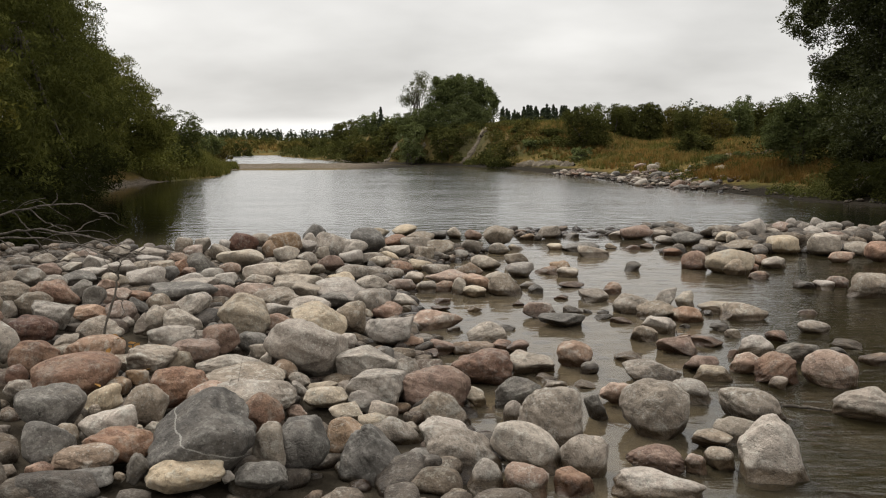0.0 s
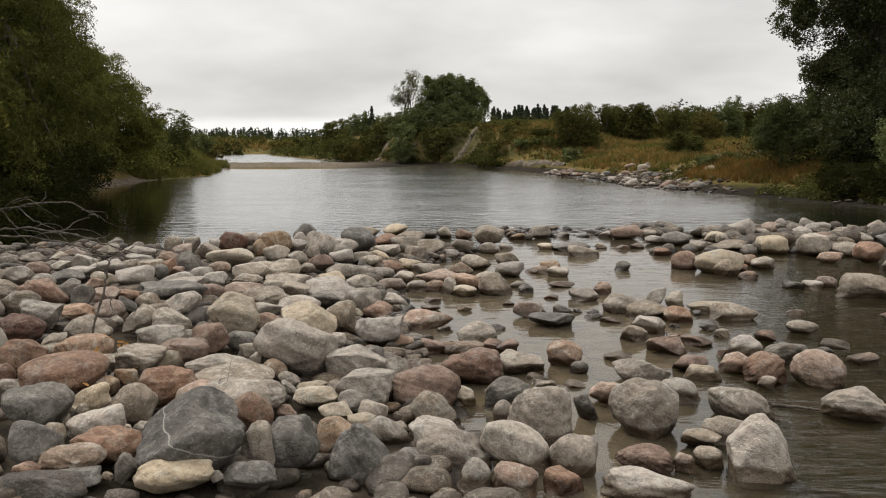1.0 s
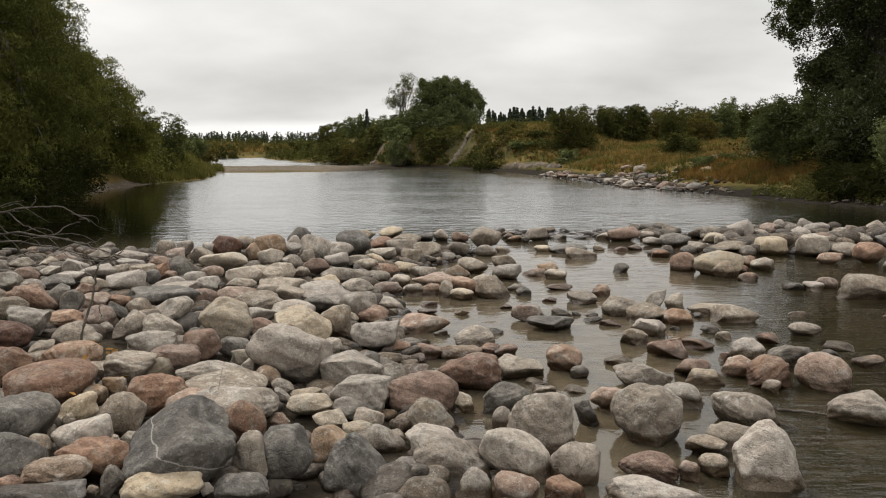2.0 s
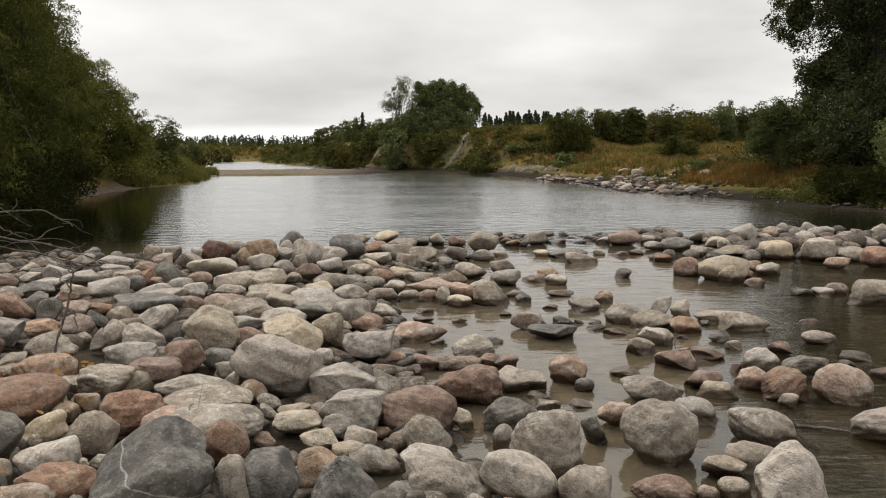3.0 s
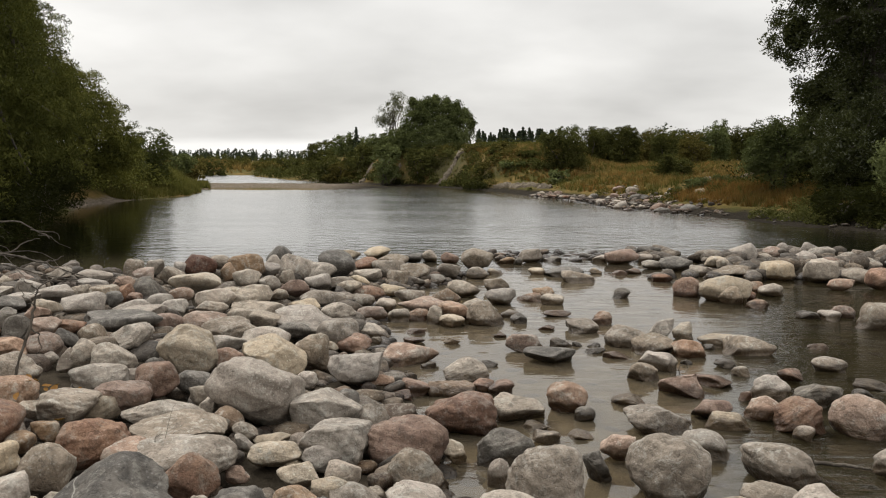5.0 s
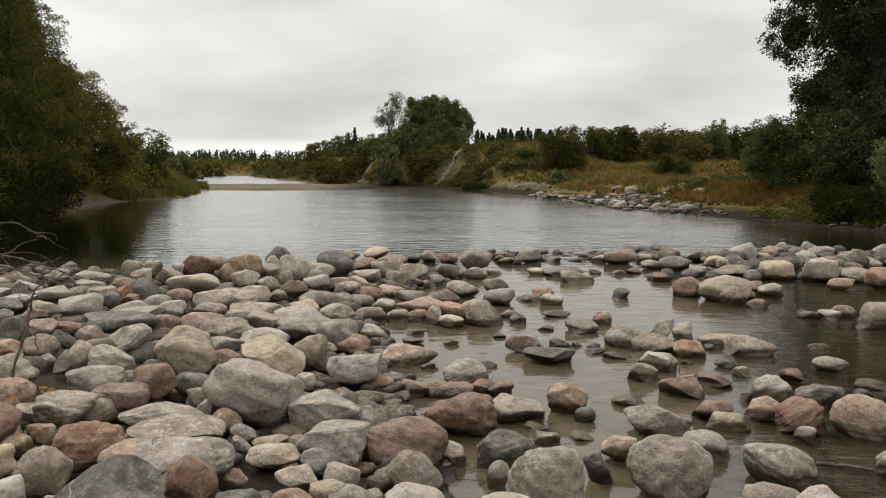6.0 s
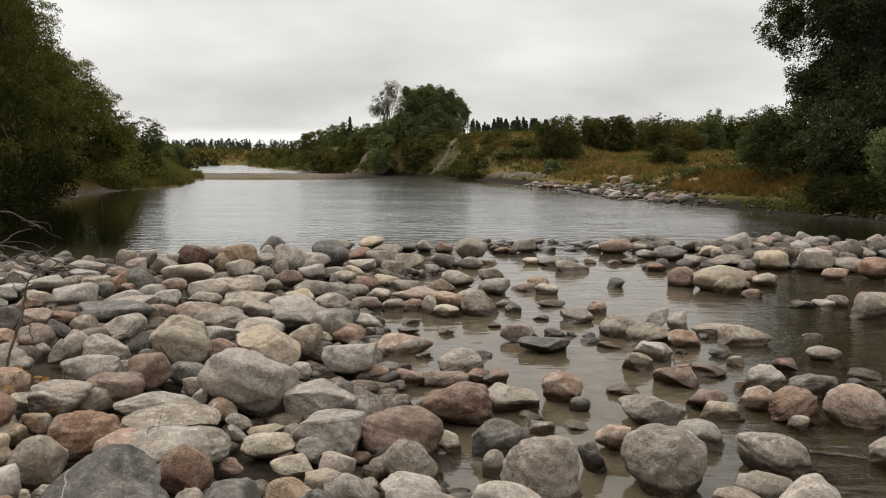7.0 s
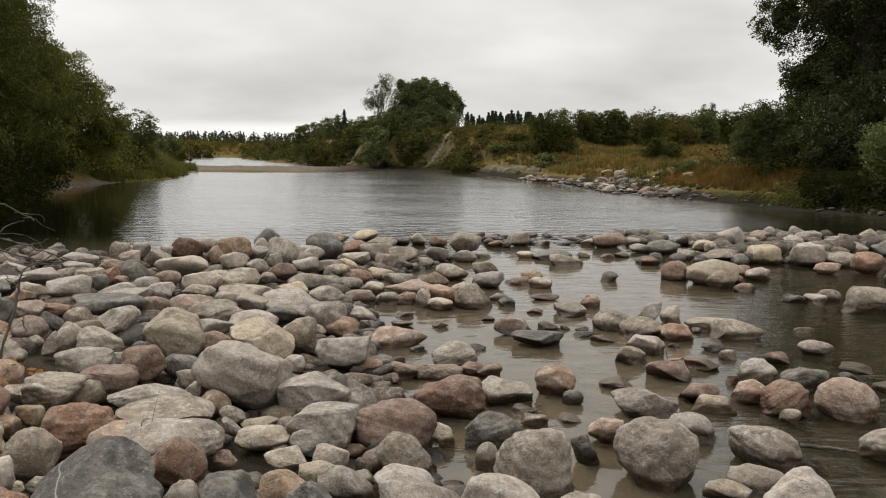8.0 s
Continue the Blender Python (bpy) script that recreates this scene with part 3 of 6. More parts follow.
def tree(name, x, y, blobs, n, leaf, material, label, category="tree", seed=0, trunk=0.12, stems=1, droop=0.45, slim=0.34, clump=0.28, shell=0.45, twigs=14, bark=None, group="", per=90, bias=None, core=0.78):
    """A rooted tree or bush: stems, limbs and a crown of single leaves. Lobes are given round the root: x, y, z and three radii."""
    rng = np.random.RandomState(seed)
    z = float(ground_height(np.array(x), np.array(y))) - 0.05
    root = new(name)
    root.location = (x, y, z)
    tagged(root, label, category, group)
    bark = bark or BARK
    pts, C, face = clumped(blobs, n, rng, clump, per, shell, bias)
    face = face[pts[:, 2] > 0.03]
    pts = pts[pts[:, 2] > 0.03]
    sizes = leaf * rng.uniform(0.6, 1.3, len(pts))
    B = np.asarray(blobs, float)
    m = n // 9
    who = rng.randint(0, len(B), m)
    d = unit(rng.normal(size=(m, 3)))
    deep = B[who, :3] + d * B[who, 3:] * (core * rng.uniform(0, 1, (m, 1)) ** 0.4)
    keep = deep[:, 2] > 0.1
    pts, sizes = np.concatenate([pts, deep[keep]]), np.concatenate([sizes, leaf * rng.uniform(1.6, 2.6, keep.sum())])
    face = np.concatenate([face, unit(d[keep] + [0, 0, 0.3])])
    part("crown", leaves("crown", pts, sizes, rng, droop, slim, face), material, root)
    mid = (B[:, :3] * B[:, 3:].prod(1)[:, None]).sum(0) / B[:, 3:].prod(1).sum()
    for s in range(stems):
        a = np.array([rng.normal() * trunk * 1.5 * (stems > 1), rng.normal() * trunk * 1.5 * (stems > 1), 0])
        goal = B[(s * 3) % len(B), :3] if stems > 1 else mid + [0, 0, B[:, 5].max() * 0.5]
        path = limb_path(a, goal, rng, 0.10, 12)
        v, f = tube(path, trunk * np.linspace(1.15, 0.3, 12) / (1 if stems == 1 else 1.6), 8)
        part("trunk" if stems == 1 else "stem", mesh_of("trunk", v, f, True), bark, root)
        for q in range(max(2, twigs // stems)):
            c = C[rng.randint(len(C))]
            p = path[rng.randint(4, 11)]
            v, f = tube(limb_path(p, c, rng, 0.16, 7), trunk * np.linspace(0.4, 0.06, 7), 5)
            part("branch", mesh_of("branch", v, f, True), bark, root)
    return root


def bush(name, x, y, width, height, n, leaf, material, label, seed, lobes=6, deep=0.8):
    """A many-stemmed shrub with an uneven crown of the given width and height."""
    r = np.random.RandomState(seed + 700)
    w, h = width / 2, height
    out = [(0, 0, h * 0.5, w * 0.74, w * 0.74 * deep, h * 0.49), (0, 0, h * 0.22, w * 0.85, w * 0.85 * deep, h * 0.24)]
    for i in range(lobes):
        a = 6.28 * i / lobes + r.uniform(-0.4, 0.4)
        s = r.uniform(0.30, 0.5)
        z = h * r.uniform(0.25, 0.74)
        out.append((math.cos(a) * w * (1.0 - s), math.sin(a) * w * deep * (1.0 - s), z, w * s, w * s * deep, min(h - z, z + 0.1) * r.uniform(0.75, 1.0)))
    return tree(name, x, y, out, n, leaf, material, label, "bush", seed=seed, trunk=0.035 + 0.012 * h, stems=3, clump=0.05 * width + 0.045, twigs=6, droop=-0.1, shell=0.3, per=40)


# the dark willow thicket along the near bank
tree("willow", -13.25, 30.5, [(0, 0, 2.2, 1.5, 1.7, 1.75), (0.9, 0.2, 1.6, 1.1, 1.4, 1.3), (1.5, 0.3, 1.0, 0.7, 1.0, 0.8), (-1.0, -0.6, 2.9, 1.5, 1.5, 1.5), (-0.4, -0.6, 3.1, 0.9, 1.0, 1.0)], 50000, 0.098, WILLOW, "dense olive willow at the sandy water edge", seed=1, trunk=0.16, clump=0.22, shell=0.4, droop=0.9, slim=0.3)
tree("willow", -13.4, 26.3, [(0, 0, 3.0, 1.7, 1.9, 2.6), (1.2, 0.0, 1.9, 1.1, 1.6, 1.7), (-1.0, 0.4, 4.0, 1.4, 1.5, 1.6), (0.7, -0.5, 4.0, 0.9, 1.0, 1.3), (0.4, 0.2, 5.3, 0.35, 0.4, 0.9)], 54000, 0.095, WILLOW, "tall dark olive willow overhanging the water", seed=2, trunk=0.18, clump=0.22, shell=0.4, droop=0.9, slim=0.3)
tree("willow", -11.8, 22.3, [(0, 0, 3.2, 1.8, 2.0, 2.7), (1.2, 0.1, 1.9, 1.1, 1.6, 1.7), (0.2, -0.6, 5.0, 1.3, 1.4, 1.6), (-1.2, 0, 4.2, 1.5, 1.6, 2.0)], 50000, 0.09, SHADED_WILLOW, "tall dark willow leaning over the dark pool", seed=3, trunk=0.2, clump=0.22, shell=0.4, droop=0.9, slim=0.3)
tree("willow", -10.5, 18.2, [(0, 0, 3.2, 1.8, 2.0, 2.6), (1.1, 0.1, 1.8, 1.1, 1.5, 1.6), (0.2, -0.6, 5.0, 1.5, 1.6, 1.7), (-1.2, 0, 4.2, 1.5, 1.6, 2.0)], 44000, 0.09, SHADED_WILLOW, "tall dark willow with low sweeping boughs", seed=4, trunk=0.2, clump=0.24, shell=0.4, droop=0.9, slim=0.3)
tree("willow", -9.1, 14.4, [(0, 0, 2.4, 1.5, 1.7, 2.0), (0.7, 0.0, 1.2, 0.9, 1.3, 1.1), (-0.2, 0.3, 4.3, 1.4, 1.6, 1.6), (-1.2, -0.5, 3.4, 1.2, 1.3, 1.6)], 34000, 0.09, SHADED_WILLOW, "bushy dark willow beside the cobble bank", seed=5, trunk=0.16, clump=0.17, shell=0.4, droop=0.9, slim=0.3)
tree("willow", -7.9, 11.0, [(0, 0, 1.6, 1.2, 1.3, 1.5), (0.5, 0.4, 0.9, 0.8, 0.9, 0.8), (-0.6, 0, 3.0, 1.2, 1.3, 1.4)], 22000, 0.08, SHADE, "thin-leaved willow shrub by the stones, coloured as in shade", seed=6, trunk=0.08, stems=4, clump=0.15, shell=0.35)
tree("sallow", -7.9, 12.2, [(0.3, 0, 2.6, 0.8, 0.8, 0.5), (0.0, 0.2, 3.2, 0.9, 0.8, 0.5), (0.7, 0.1, 1.9, 0.5, 0.5, 0.4)], 2600, 0.065, YELLOW, "sparse sallow with yellowing leaves", seed=7, trunk=0.05, stems=3, clump=0.14, shell=0.1, twigs=24)
tree("willow", -10.6, 9.0, [(0, 0, 2.6, 1.8, 1.9, 2.0), (-0.6, 0, 4.6, 1.6, 1.6, 1.5)], 11000, 0.1, SHADED_WILLOW, "dark willow on the grassy bank", seed=8, trunk=0.15, clump=0.2)

# tree out of view, added to keep light off the left stones
tree("willow", -7.6, 6.6, [(0, 0, 2.2, 1.5, 1.6, 1.8), (0.3, 0.2, 4.0, 1.6, 1.7, 1.5), (0.2, -1.2, 3.0, 1.2, 1.3, 1.4), (1.5, -2.0, 4.8, 1.8, 2.0, 1.4), (1.2, -4.2, 5.0, 2.0, 2.0, 1.6)], 34000, 0.1, SHADED_WILLOW, "unseen willow added to shade the cobbles", seed=9, trunk=0.14, clump=0.2)

# the tall poplars and their undergrowth on the opposite bank
tree("poplar", 11.4, 22.6, [(-2.45, 0, 4.0, 0.62, 0.8, 0.85), (-1.8, 0.1, 2.6, 0.55, 0.7, 0.42), (-1.9, -0.2, 5.6, 1.2, 1.2, 1.0), (-1.0, 0, 4.1, 0.9, 1.2, 1.2), (0.0, 0.2, 6.2, 2.0, 2.0, 1.6), (0.6, 0, 3.6, 1.4, 1.7, 1.3), (-0.9, 0.3, 2.4, 1.1, 1.2, 0.8), (1.6, 0.2, 4.8, 1.6, 1.8, 1.6), (0.4, 0, 8.2, 1.8, 1.8, 1.6), (-1.9, 0, 7.9, 1.7, 1.8, 1.5), (-1.5, 0, 10.2, 1.9, 1.9, 1.7), (0.9, 0, 10.6, 1.9, 1.9, 1.8)], 112000, 0.070, POPLAR, "tall dark poplar with silvery leaf backs", seed=11, trunk=0.26, clump=0.2, shell=0.6, droop=0.15, slim=0.6, twigs=30, core=0.5, bias=(1.4, 1.4, 1.2, 1.4, 1, 0.8, 1.2, 0.5, 0.4, 0.45, 0.35, 0.3))
tree("poplar", 14.6, 24.5, [(0, 0, 3.6, 2.0, 2.0, 2.4), (-0.8, 0, 6.4, 1.8, 1.9, 1.9), (0.8, 0, 5.6, 1.8, 1.8, 2.0)], 13000, 0.1, POPLAR, "dark poplar standing behind its neighbour", seed=12, trunk=0.24, clump=0.28, slim=0.6)
tree("willow", 9.35, 24.2, [(0, 0, 1.15, 0.9, 0.9, 1.0), (-0.35, -0.1, 1.5, 0.6, 0.6, 0.65), (0.6, 0, 1.5, 0.7, 0.7, 0.75), (-0.7, 0.1, 0.9, 0.5, 0.6, 0.6)], 16000, 0.08, OSIER, "grey-green willow bush under the poplar", "bush", seed=13, trunk=0.06, stems=4, clump=0.16, shell=0.3)
tree("willow", 10.3, 21.4, [(0, 0, 1.4, 1.2, 1.2, 1.3), (-0.7, -0.2, 1.1, 0.9, 0.9, 1.0), (0.9, 0, 1.8, 1.1, 1.1, 1.4)], 24000, 0.075, POPLAR, "dark shady willow bush on the shore", "bush", seed=14, trunk=0.07, stems=4, clump=0.17, shell=0.3)
tree("willow", 10.4, 18.6, [(0, 0, 1.1, 1.0, 1.0, 1.0), (-0.6, 0, 0.9, 0.7, 0.8, 0.8), (0.9, 0.3, 1.7, 1.2, 1.2, 1.4)], 24000, 0.07, OSIER, "grey-green willow overhanging the dark shore", "bush", seed=15, trunk=0.06, stems=4, clump=0.15, shell=0.3)
tree("willow", 12.6, 17.5, [(0, 0, 1.8, 1.5, 1.5, 1.8), (0.5, 0, 3.6, 1.5, 1.5, 1.6)], 9000, 0.13, POPLAR, "dark willow filling the shady bank", seed=16, trunk=0.12, clump=0.2)
# two poplars out of view, added only to darken the water's reflection
tree("poplar", 15.5, 19.5, [(0, 0, 4.0, 2.2, 2.2, 2.6), (-0.6, 0, 7.0, 2.0, 2.0, 2.0), (0.4, 0, 9.6, 1.6, 1.6, 1.8)], 8000, 0.2, POPLAR, "unseen tall poplar added to darken the reflection in the water", seed=18, trunk=0.26, clump=0.3, slim=0.6)
tree("poplar", 16.5, 14.0, [(0, 0, 3.6, 2.2, 2.2, 2.6), (-0.4, 0, 6.6, 1.9, 2.0, 2.0)], 7000, 0.2, POPLAR, "unseen poplar added to darken the reflection in the side channel", seed=19, trunk=0.24, clump=0.3, slim=0.6)
tree("poplar", 12.2, 25.5, [(0, 0, 1.8, 1.9, 1.8, 1.7), (0.6, 0, 3.4, 1.5, 1.6, 1.3), (-0.3, 0, 5.2, 1.5, 1.6, 1.6)], 26000, 0.1, POPLAR, "dark poplar standing close behind another", seed=21, trunk=0.22, clump=0.3, slim=0.6)
tree("willow", 11.8, 20.2, [(0, 0, 1.8, 1.3, 1.3, 1.8), (0.4, 0, 3.4, 1.2, 1.3, 1.5)], 30000, 0.085, POPLAR, "dense dark willow under the poplars", seed=22, trunk=0.12, clump=0.22)
# a half-bare young tree on the bluff
tree("young_aspen", -3.75, 55.5, [(0, 0, 2.6, 0.7, 0.6, 0.8), (0.4, 0, 3.2, 0.6, 0.5, 0.6), (-0.5, 0, 2.0, 0.5, 0.5, 0.5)], 3600, 0.09, ASPEN, "slender half-bare aspen rising from the scrub", seed=17, trunk=0.05, stems=3, clump=0.24, shell=0.2, twigs=40, per=40)
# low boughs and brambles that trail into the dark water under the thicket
# their leaf colour carries the shade under the thicket
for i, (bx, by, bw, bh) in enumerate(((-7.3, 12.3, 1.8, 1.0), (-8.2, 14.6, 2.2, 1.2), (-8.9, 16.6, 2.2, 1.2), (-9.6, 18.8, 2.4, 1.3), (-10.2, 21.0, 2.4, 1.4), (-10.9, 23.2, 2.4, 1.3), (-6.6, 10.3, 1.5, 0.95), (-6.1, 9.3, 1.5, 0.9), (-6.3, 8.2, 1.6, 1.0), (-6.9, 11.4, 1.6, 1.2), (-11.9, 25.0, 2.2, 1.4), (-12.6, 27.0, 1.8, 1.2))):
    bush("bramble", bx, by, bw, bh, 3400, 0.085, SHADE, "trailing scrub at the water edge, coloured as in deep shade", 400 + i)
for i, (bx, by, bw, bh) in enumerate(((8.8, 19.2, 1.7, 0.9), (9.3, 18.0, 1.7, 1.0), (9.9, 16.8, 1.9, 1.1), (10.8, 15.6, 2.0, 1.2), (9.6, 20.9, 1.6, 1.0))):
    bush("bramble", bx, by, bw, bh, 3400, 0.08, SHADE, "low scrub under the poplars, coloured as in deep shade", 420 + i)

# scrub on and below the bluff
tree("bush", -0.65, 53.0, [(-0.1, 0, 1.8, 1.55, 1.4, 1.4), (-1.3, 0, 1.5, 1.05, 1.1, 1.3), (1.15, 0, 1.3, 1.1, 1.1, 1.2), (-1.3, 0, 2.3, 0.65, 0.7, 0.8), (-0.6, 0, 2.5, 0.7, 0.7, 0.8), (-2.6, 0, 0.5, 0.9, 0.9, 0.95), (-3.2, 0.2, 0.2, 0.6, 0.7, 0.8), (-2.0, -0.4, 0.6, 0.75, 0.9, 1.0), (0.6, 0.2, 2.1, 0.95, 0.9, 0.95), (-0.6, -1.0, 0.7, 1.5, 1.0, 0.9), (0.7, -0.6, 0.7, 1.2, 0.9, 0.8), (-0.2, 0, 3.0, 0.28, 0.3, 0.5), (-0.9, 0, 2.7, 0.3, 0.3, 0.45), (0.5, 0.1, 2.85, 0.26, 0.3, 0.45), (1.1, 0, 2.55, 0.24, 0.3, 0.5), (1.6, 0, 2.2, 0.26, 0.3, 0.45), (1.95, 0, 1.65, 0.3, 0.3, 0.5), (-1.6, 0, 2.9, 0.24, 0.3, 0.4)], 68000, 0.11, OSIER, "tall dense grey-green osier bush crowning the bluff", "bush", seed=21, trunk=0.08, stems=4, clump=0.2, shell=0.3, droop=-0.4, per=60, core=0.9)
bush("bush", -3.91, 54.00, 2.42, 1.60, 4750, 0.15, OSIER, "green osier bush on the bluff slope", 22)
bush("bush", -1.59, 50.00, 2.41, 2.09, 3800, 0.14, SCRUB, "dark scrub hanging over the sandy scarp", 23)
bush("bush", -6.78, 60.00, 3.31, 1.76, 4275, 0.16, OSIER, "rounded green osier on the river bluff", 24)
bush("bush", -9.82, 66.00, 3.18, 1.76, 3325, 0.17, SCRUB, "low olive scrub along the river bend", 25)
bush("bush", -7.19, 57.00, 2.36, 1.44, 2375, 0.15, OCHRE, "yellowing low scrub at the water edge", 26)
bush("bush", -13.84, 75.00, 3.10, 1.63, 2850, 0.18, SCRUB, "low olive scrub along the river bend", 27)
bush("bush", -18.95, 90.00, 3.72, 1.06, 2375, 0.20, OCHRE, "ochre scrub on the far river flat", 28)
bush("bush", -5.69, 56.00, 2.51, 2.02, 3325, 0.15, SCRUB, "olive scrub on the bluff slope", 29)
bush("bush", -3.78, 51.00, 2.11, 2.67, 3325, 0.14, OSIER, "green scrub hanging down the bluff", 30)
bush("bush", -8.06, 58.00, 2.40, 1.74, 2850, 0.16, SCRUB, "olive scrub at the river bend", 32)
bush("bush", 1.90, 50.00, 1.89, 0.35, 3800, 0.14, SCRUB, "brownish scrub on the bluff edge", 33)
bush("bush", 3.01, 47.00, 1.46, 0.35, 2375, 0.14, OCHRE, "rusty low scrub on the eroded bank", 34)
bush("bush", 4.20, 45.00, 1.39, 0.35, 2565, 0.11, SCRUB, "low dark scrub on the eroded bank", 35)
bush("bush", 5.76, 43.00, 2.49, 2.14, 11542, 0.10, SCRUB, "large dark hawthorn-like bush above the bank", 36, lobes=8)
bush("bush", 6.38, 46.00, 1.43, 1.71, 1923, 0.10, OSIER, "wispy green shrub top behind darker scrub", 37)
bush("bush", 7.79, 47.00, 1.75, 1.73, 7695, 0.09, SCRUB, "dark green scrub between larger bushes", 38)
bush("bush", 8.89, 50.00, 1.89, 2.13, 11542, 0.11, SCRUB, "dark green round bush on the meadow edge", 39)
bush("bush", 9.98, 49.00, 1.86, 2.35, 11542, 0.11, SCRUB, "dark green round bush on the meadow edge", 40)
bush("bush", 12.20, 52.00, 2.15, 2.23, 9618, 0.12, OCHRE, "olive brown scrub on the meadow edge", 41)
bush("bush", 14.68, 54.00, 2.79, 2.10, 9618, 0.12, SCRUB, "olive scrub on the meadow edge", 42)
bush("bush", 15.38, 50.00, 2.24, 2.37, 7695, 0.11, OSIER, "open green shrub on the meadow edge", 43)
bush("bush", 16.45, 52.00, 1.50, 2.75, 3847, 0.11, OSIER, "light green shrub with airy top", 44)
bush("bush", 15.87, 46.00, 1.90, 2.12, 9618, 0.11, SCRUB, "olive scrub on the meadow edge", 45)
bush("bush", 12.04, 48.00, 1.98, 2.06, 7695, 0.10, SCRUB, "dark olive bush among lighter scrub", 46)
bush("bush", 13.03, 46.00, 1.90, 1.73, 5130, 0.10, OCHRE, "yellowish scrub in front of dark bushes", 47)
bush("bush", 8.84, 34.00, 1.50, 1.04, 5700, 0.09, SCRUB, "round dark bush in the dry meadow", 48, lobes=7)
bush("bush", 8.83, 28.00, 0.67, 0.38, 1710, 0.07, OSIER, "small low green bush in the grass", 49)
bush("bush", 7.78, 27.00, 1.21, 0.39, 2375, 0.07, OSIER, "pale green tussock shrub on the shore", 50)
bush("bush", 5.09, 40.00, 1.10, 0.71, 1425, 0.11, OSIER, "low green shrub at the bank foot", 51)
bush("bush", 3.24, 44.00, 1.67, 0.35, 1710, 0.12, OSIER, "low green shrub at the bank foot", 52)

# left bank beyond the thicket
bush("bush", -12.21, 35.00, 1.98, 2.38, 10450, 0.09, ENDBUSH, "light green willow bush at the end of the thicket", 53, lobes=7)
bush("bush", -16.27, 52.00, 1.97, 1.32, 3325, 0.14, OSIER, "small green willow on the far bank", 54)
bush("bush", -18.49, 62.00, 2.14, 1.59, 2375, 0.17, OCHRE, "low ochre willow scrub on the far bank", 55)
bush("bush", -23.42, 85.00, 2.93, 2.74, 2660, 0.20, SCRUB, "dark round bush on the river flat", 56)
bush("bush", -24.63, 100.00, 3.44, 1.10, 2185, 0.22, OCHRE, "ochre scrub on the far river flat", 57)
bush("bush", -33.16, 110.00, 3.03, 0.45, 1900, 0.22, SCRUB, "olive scrub on the far river flat", 58)

# ---- distance: pines, far woods, grass ----


def conifer(x, y, h, seed, material=PINE):
    r = np.random.RandomState(seed)
    z = float(ground_height(np.array(x), np.array(y)))
    root = new("pine")
    root.location = (x, y, z)
    tagged(root, "small dark pine on the skyline behind the bluff", "tree", "pines on the skyline")
    n = 420
    t = r.uniform(0.12, 1, n)
    a = r.uniform(0, 6.28, n)
    rad = (1 - t) ** 0.8 * h * 0.27 * np.sqrt(r.uniform(0.1, 1, n)) * (0.75 + 0.35 * np.sin(t * 38))
    pts = np.stack([np.cos(a) * rad, np.sin(a) * rad, t * h], 1)
    part("crown", leaves("crown", pts, h * 0.09 * r.uniform(0.6, 1.3, n), r, 0.2, 0.5), material, root)
    v, f = tube(np.stack([np.zeros(5), np.zeros(5), np.linspace(0, h * 0.95, 5)], 1), np.linspace(0.09, 0.02, 5), 6)
    part("trunk", mesh_of("trunk", v, f, True), BARK, root)


rng = np.random.RandomState(77)
for i in range(44):
    conifer(4.8 + i * 0.31 + rng.uniform(-0.25, 0.25) + (0.7 if i > 30 else 0), 150 + rng.uniform(-8, 10), rng.uniform(4.7, 5.8) - (0.2 if i < 14 else 0), 200 + i)
conifer(-6.4, 59, 2.0, 301)
conifer(-7.0, 60.5, 1.7, 302)


def far_wood(name, label, x0, x1, y0, y1, many, height, seed, material, leaf, spires=0.5, n=64):
    """A wood on the skyline, too far off to count its trees."""
    r = np.random.RandomState(seed)
    pts, sz, face = [], [], []
    for i in range(many):
        x, y = r.uniform(x0, x1), r.uniform(y0, y1)
        z = float(ground_height(np.array(x), np.array(y)))
        h = height * r.uniform(0.55, 1.1)
        t = r.uniform(0, 1, n)
        a = r.uniform(0, 6.28, n)
        spire = r.uniform() < spires
        rad = h * (0.2 * (1 - t) ** 0.7 if spire else 0.62 * np.sqrt(np.clip(1 - t * t, 0, 1))) * np.sqrt(r.uniform(0, 1, n))
        pts.append(np.stack([x + np.cos(a) * rad, y + np.sin(a) * rad, z + t * h], 1))
        face.append(unit(np.stack([np.cos(a) * rad, np.sin(a) * rad, (t - 0.3) * h * 0.8], 1) + r.normal(size=(n, 3)) * 0.1))
        sz.append(leaf * r.uniform(0.6, 1.3, n))
    ob = part(name, leaves(name, np.concatenate(pts), np.concatenate(sz), r, 0.0, 0.7, np.concatenate(face)), material)
    return tagged(ob, label, "trees", kind="stuff")


far_wood("far_pine_wood", "dark pine wood along the horizon", -170, -10, 300, 330, 480, 3.9, 5, PINE, 0.6, 0.5, 60)
far_wood("far_scrub", "olive scrub on the distant river flat", -120, -5, 125, 230, 420, 1.35, 6, SCRUB, 0.33, 0.05, 64)
far_wood("ochre_scrub", "ochre reeds and scrub on the river flat", -60, -12, 92, 125, 260, 0.8, 7, OCHRE, 0.2, 0.0, 90)
far_wood("bluff_scrub", "mixed scrub on the plateau behind the bluff", -4, 60, 66, 110, 320, 1.9, 8, SCRUB, 0.14, 0.0, 150)
far_wood("dark_wood", "dark broad-leaved wood behind the meadow", 30, 130, 120, 170, 220, 5.2, 9, PINE, 0.4, 0.0, 110)


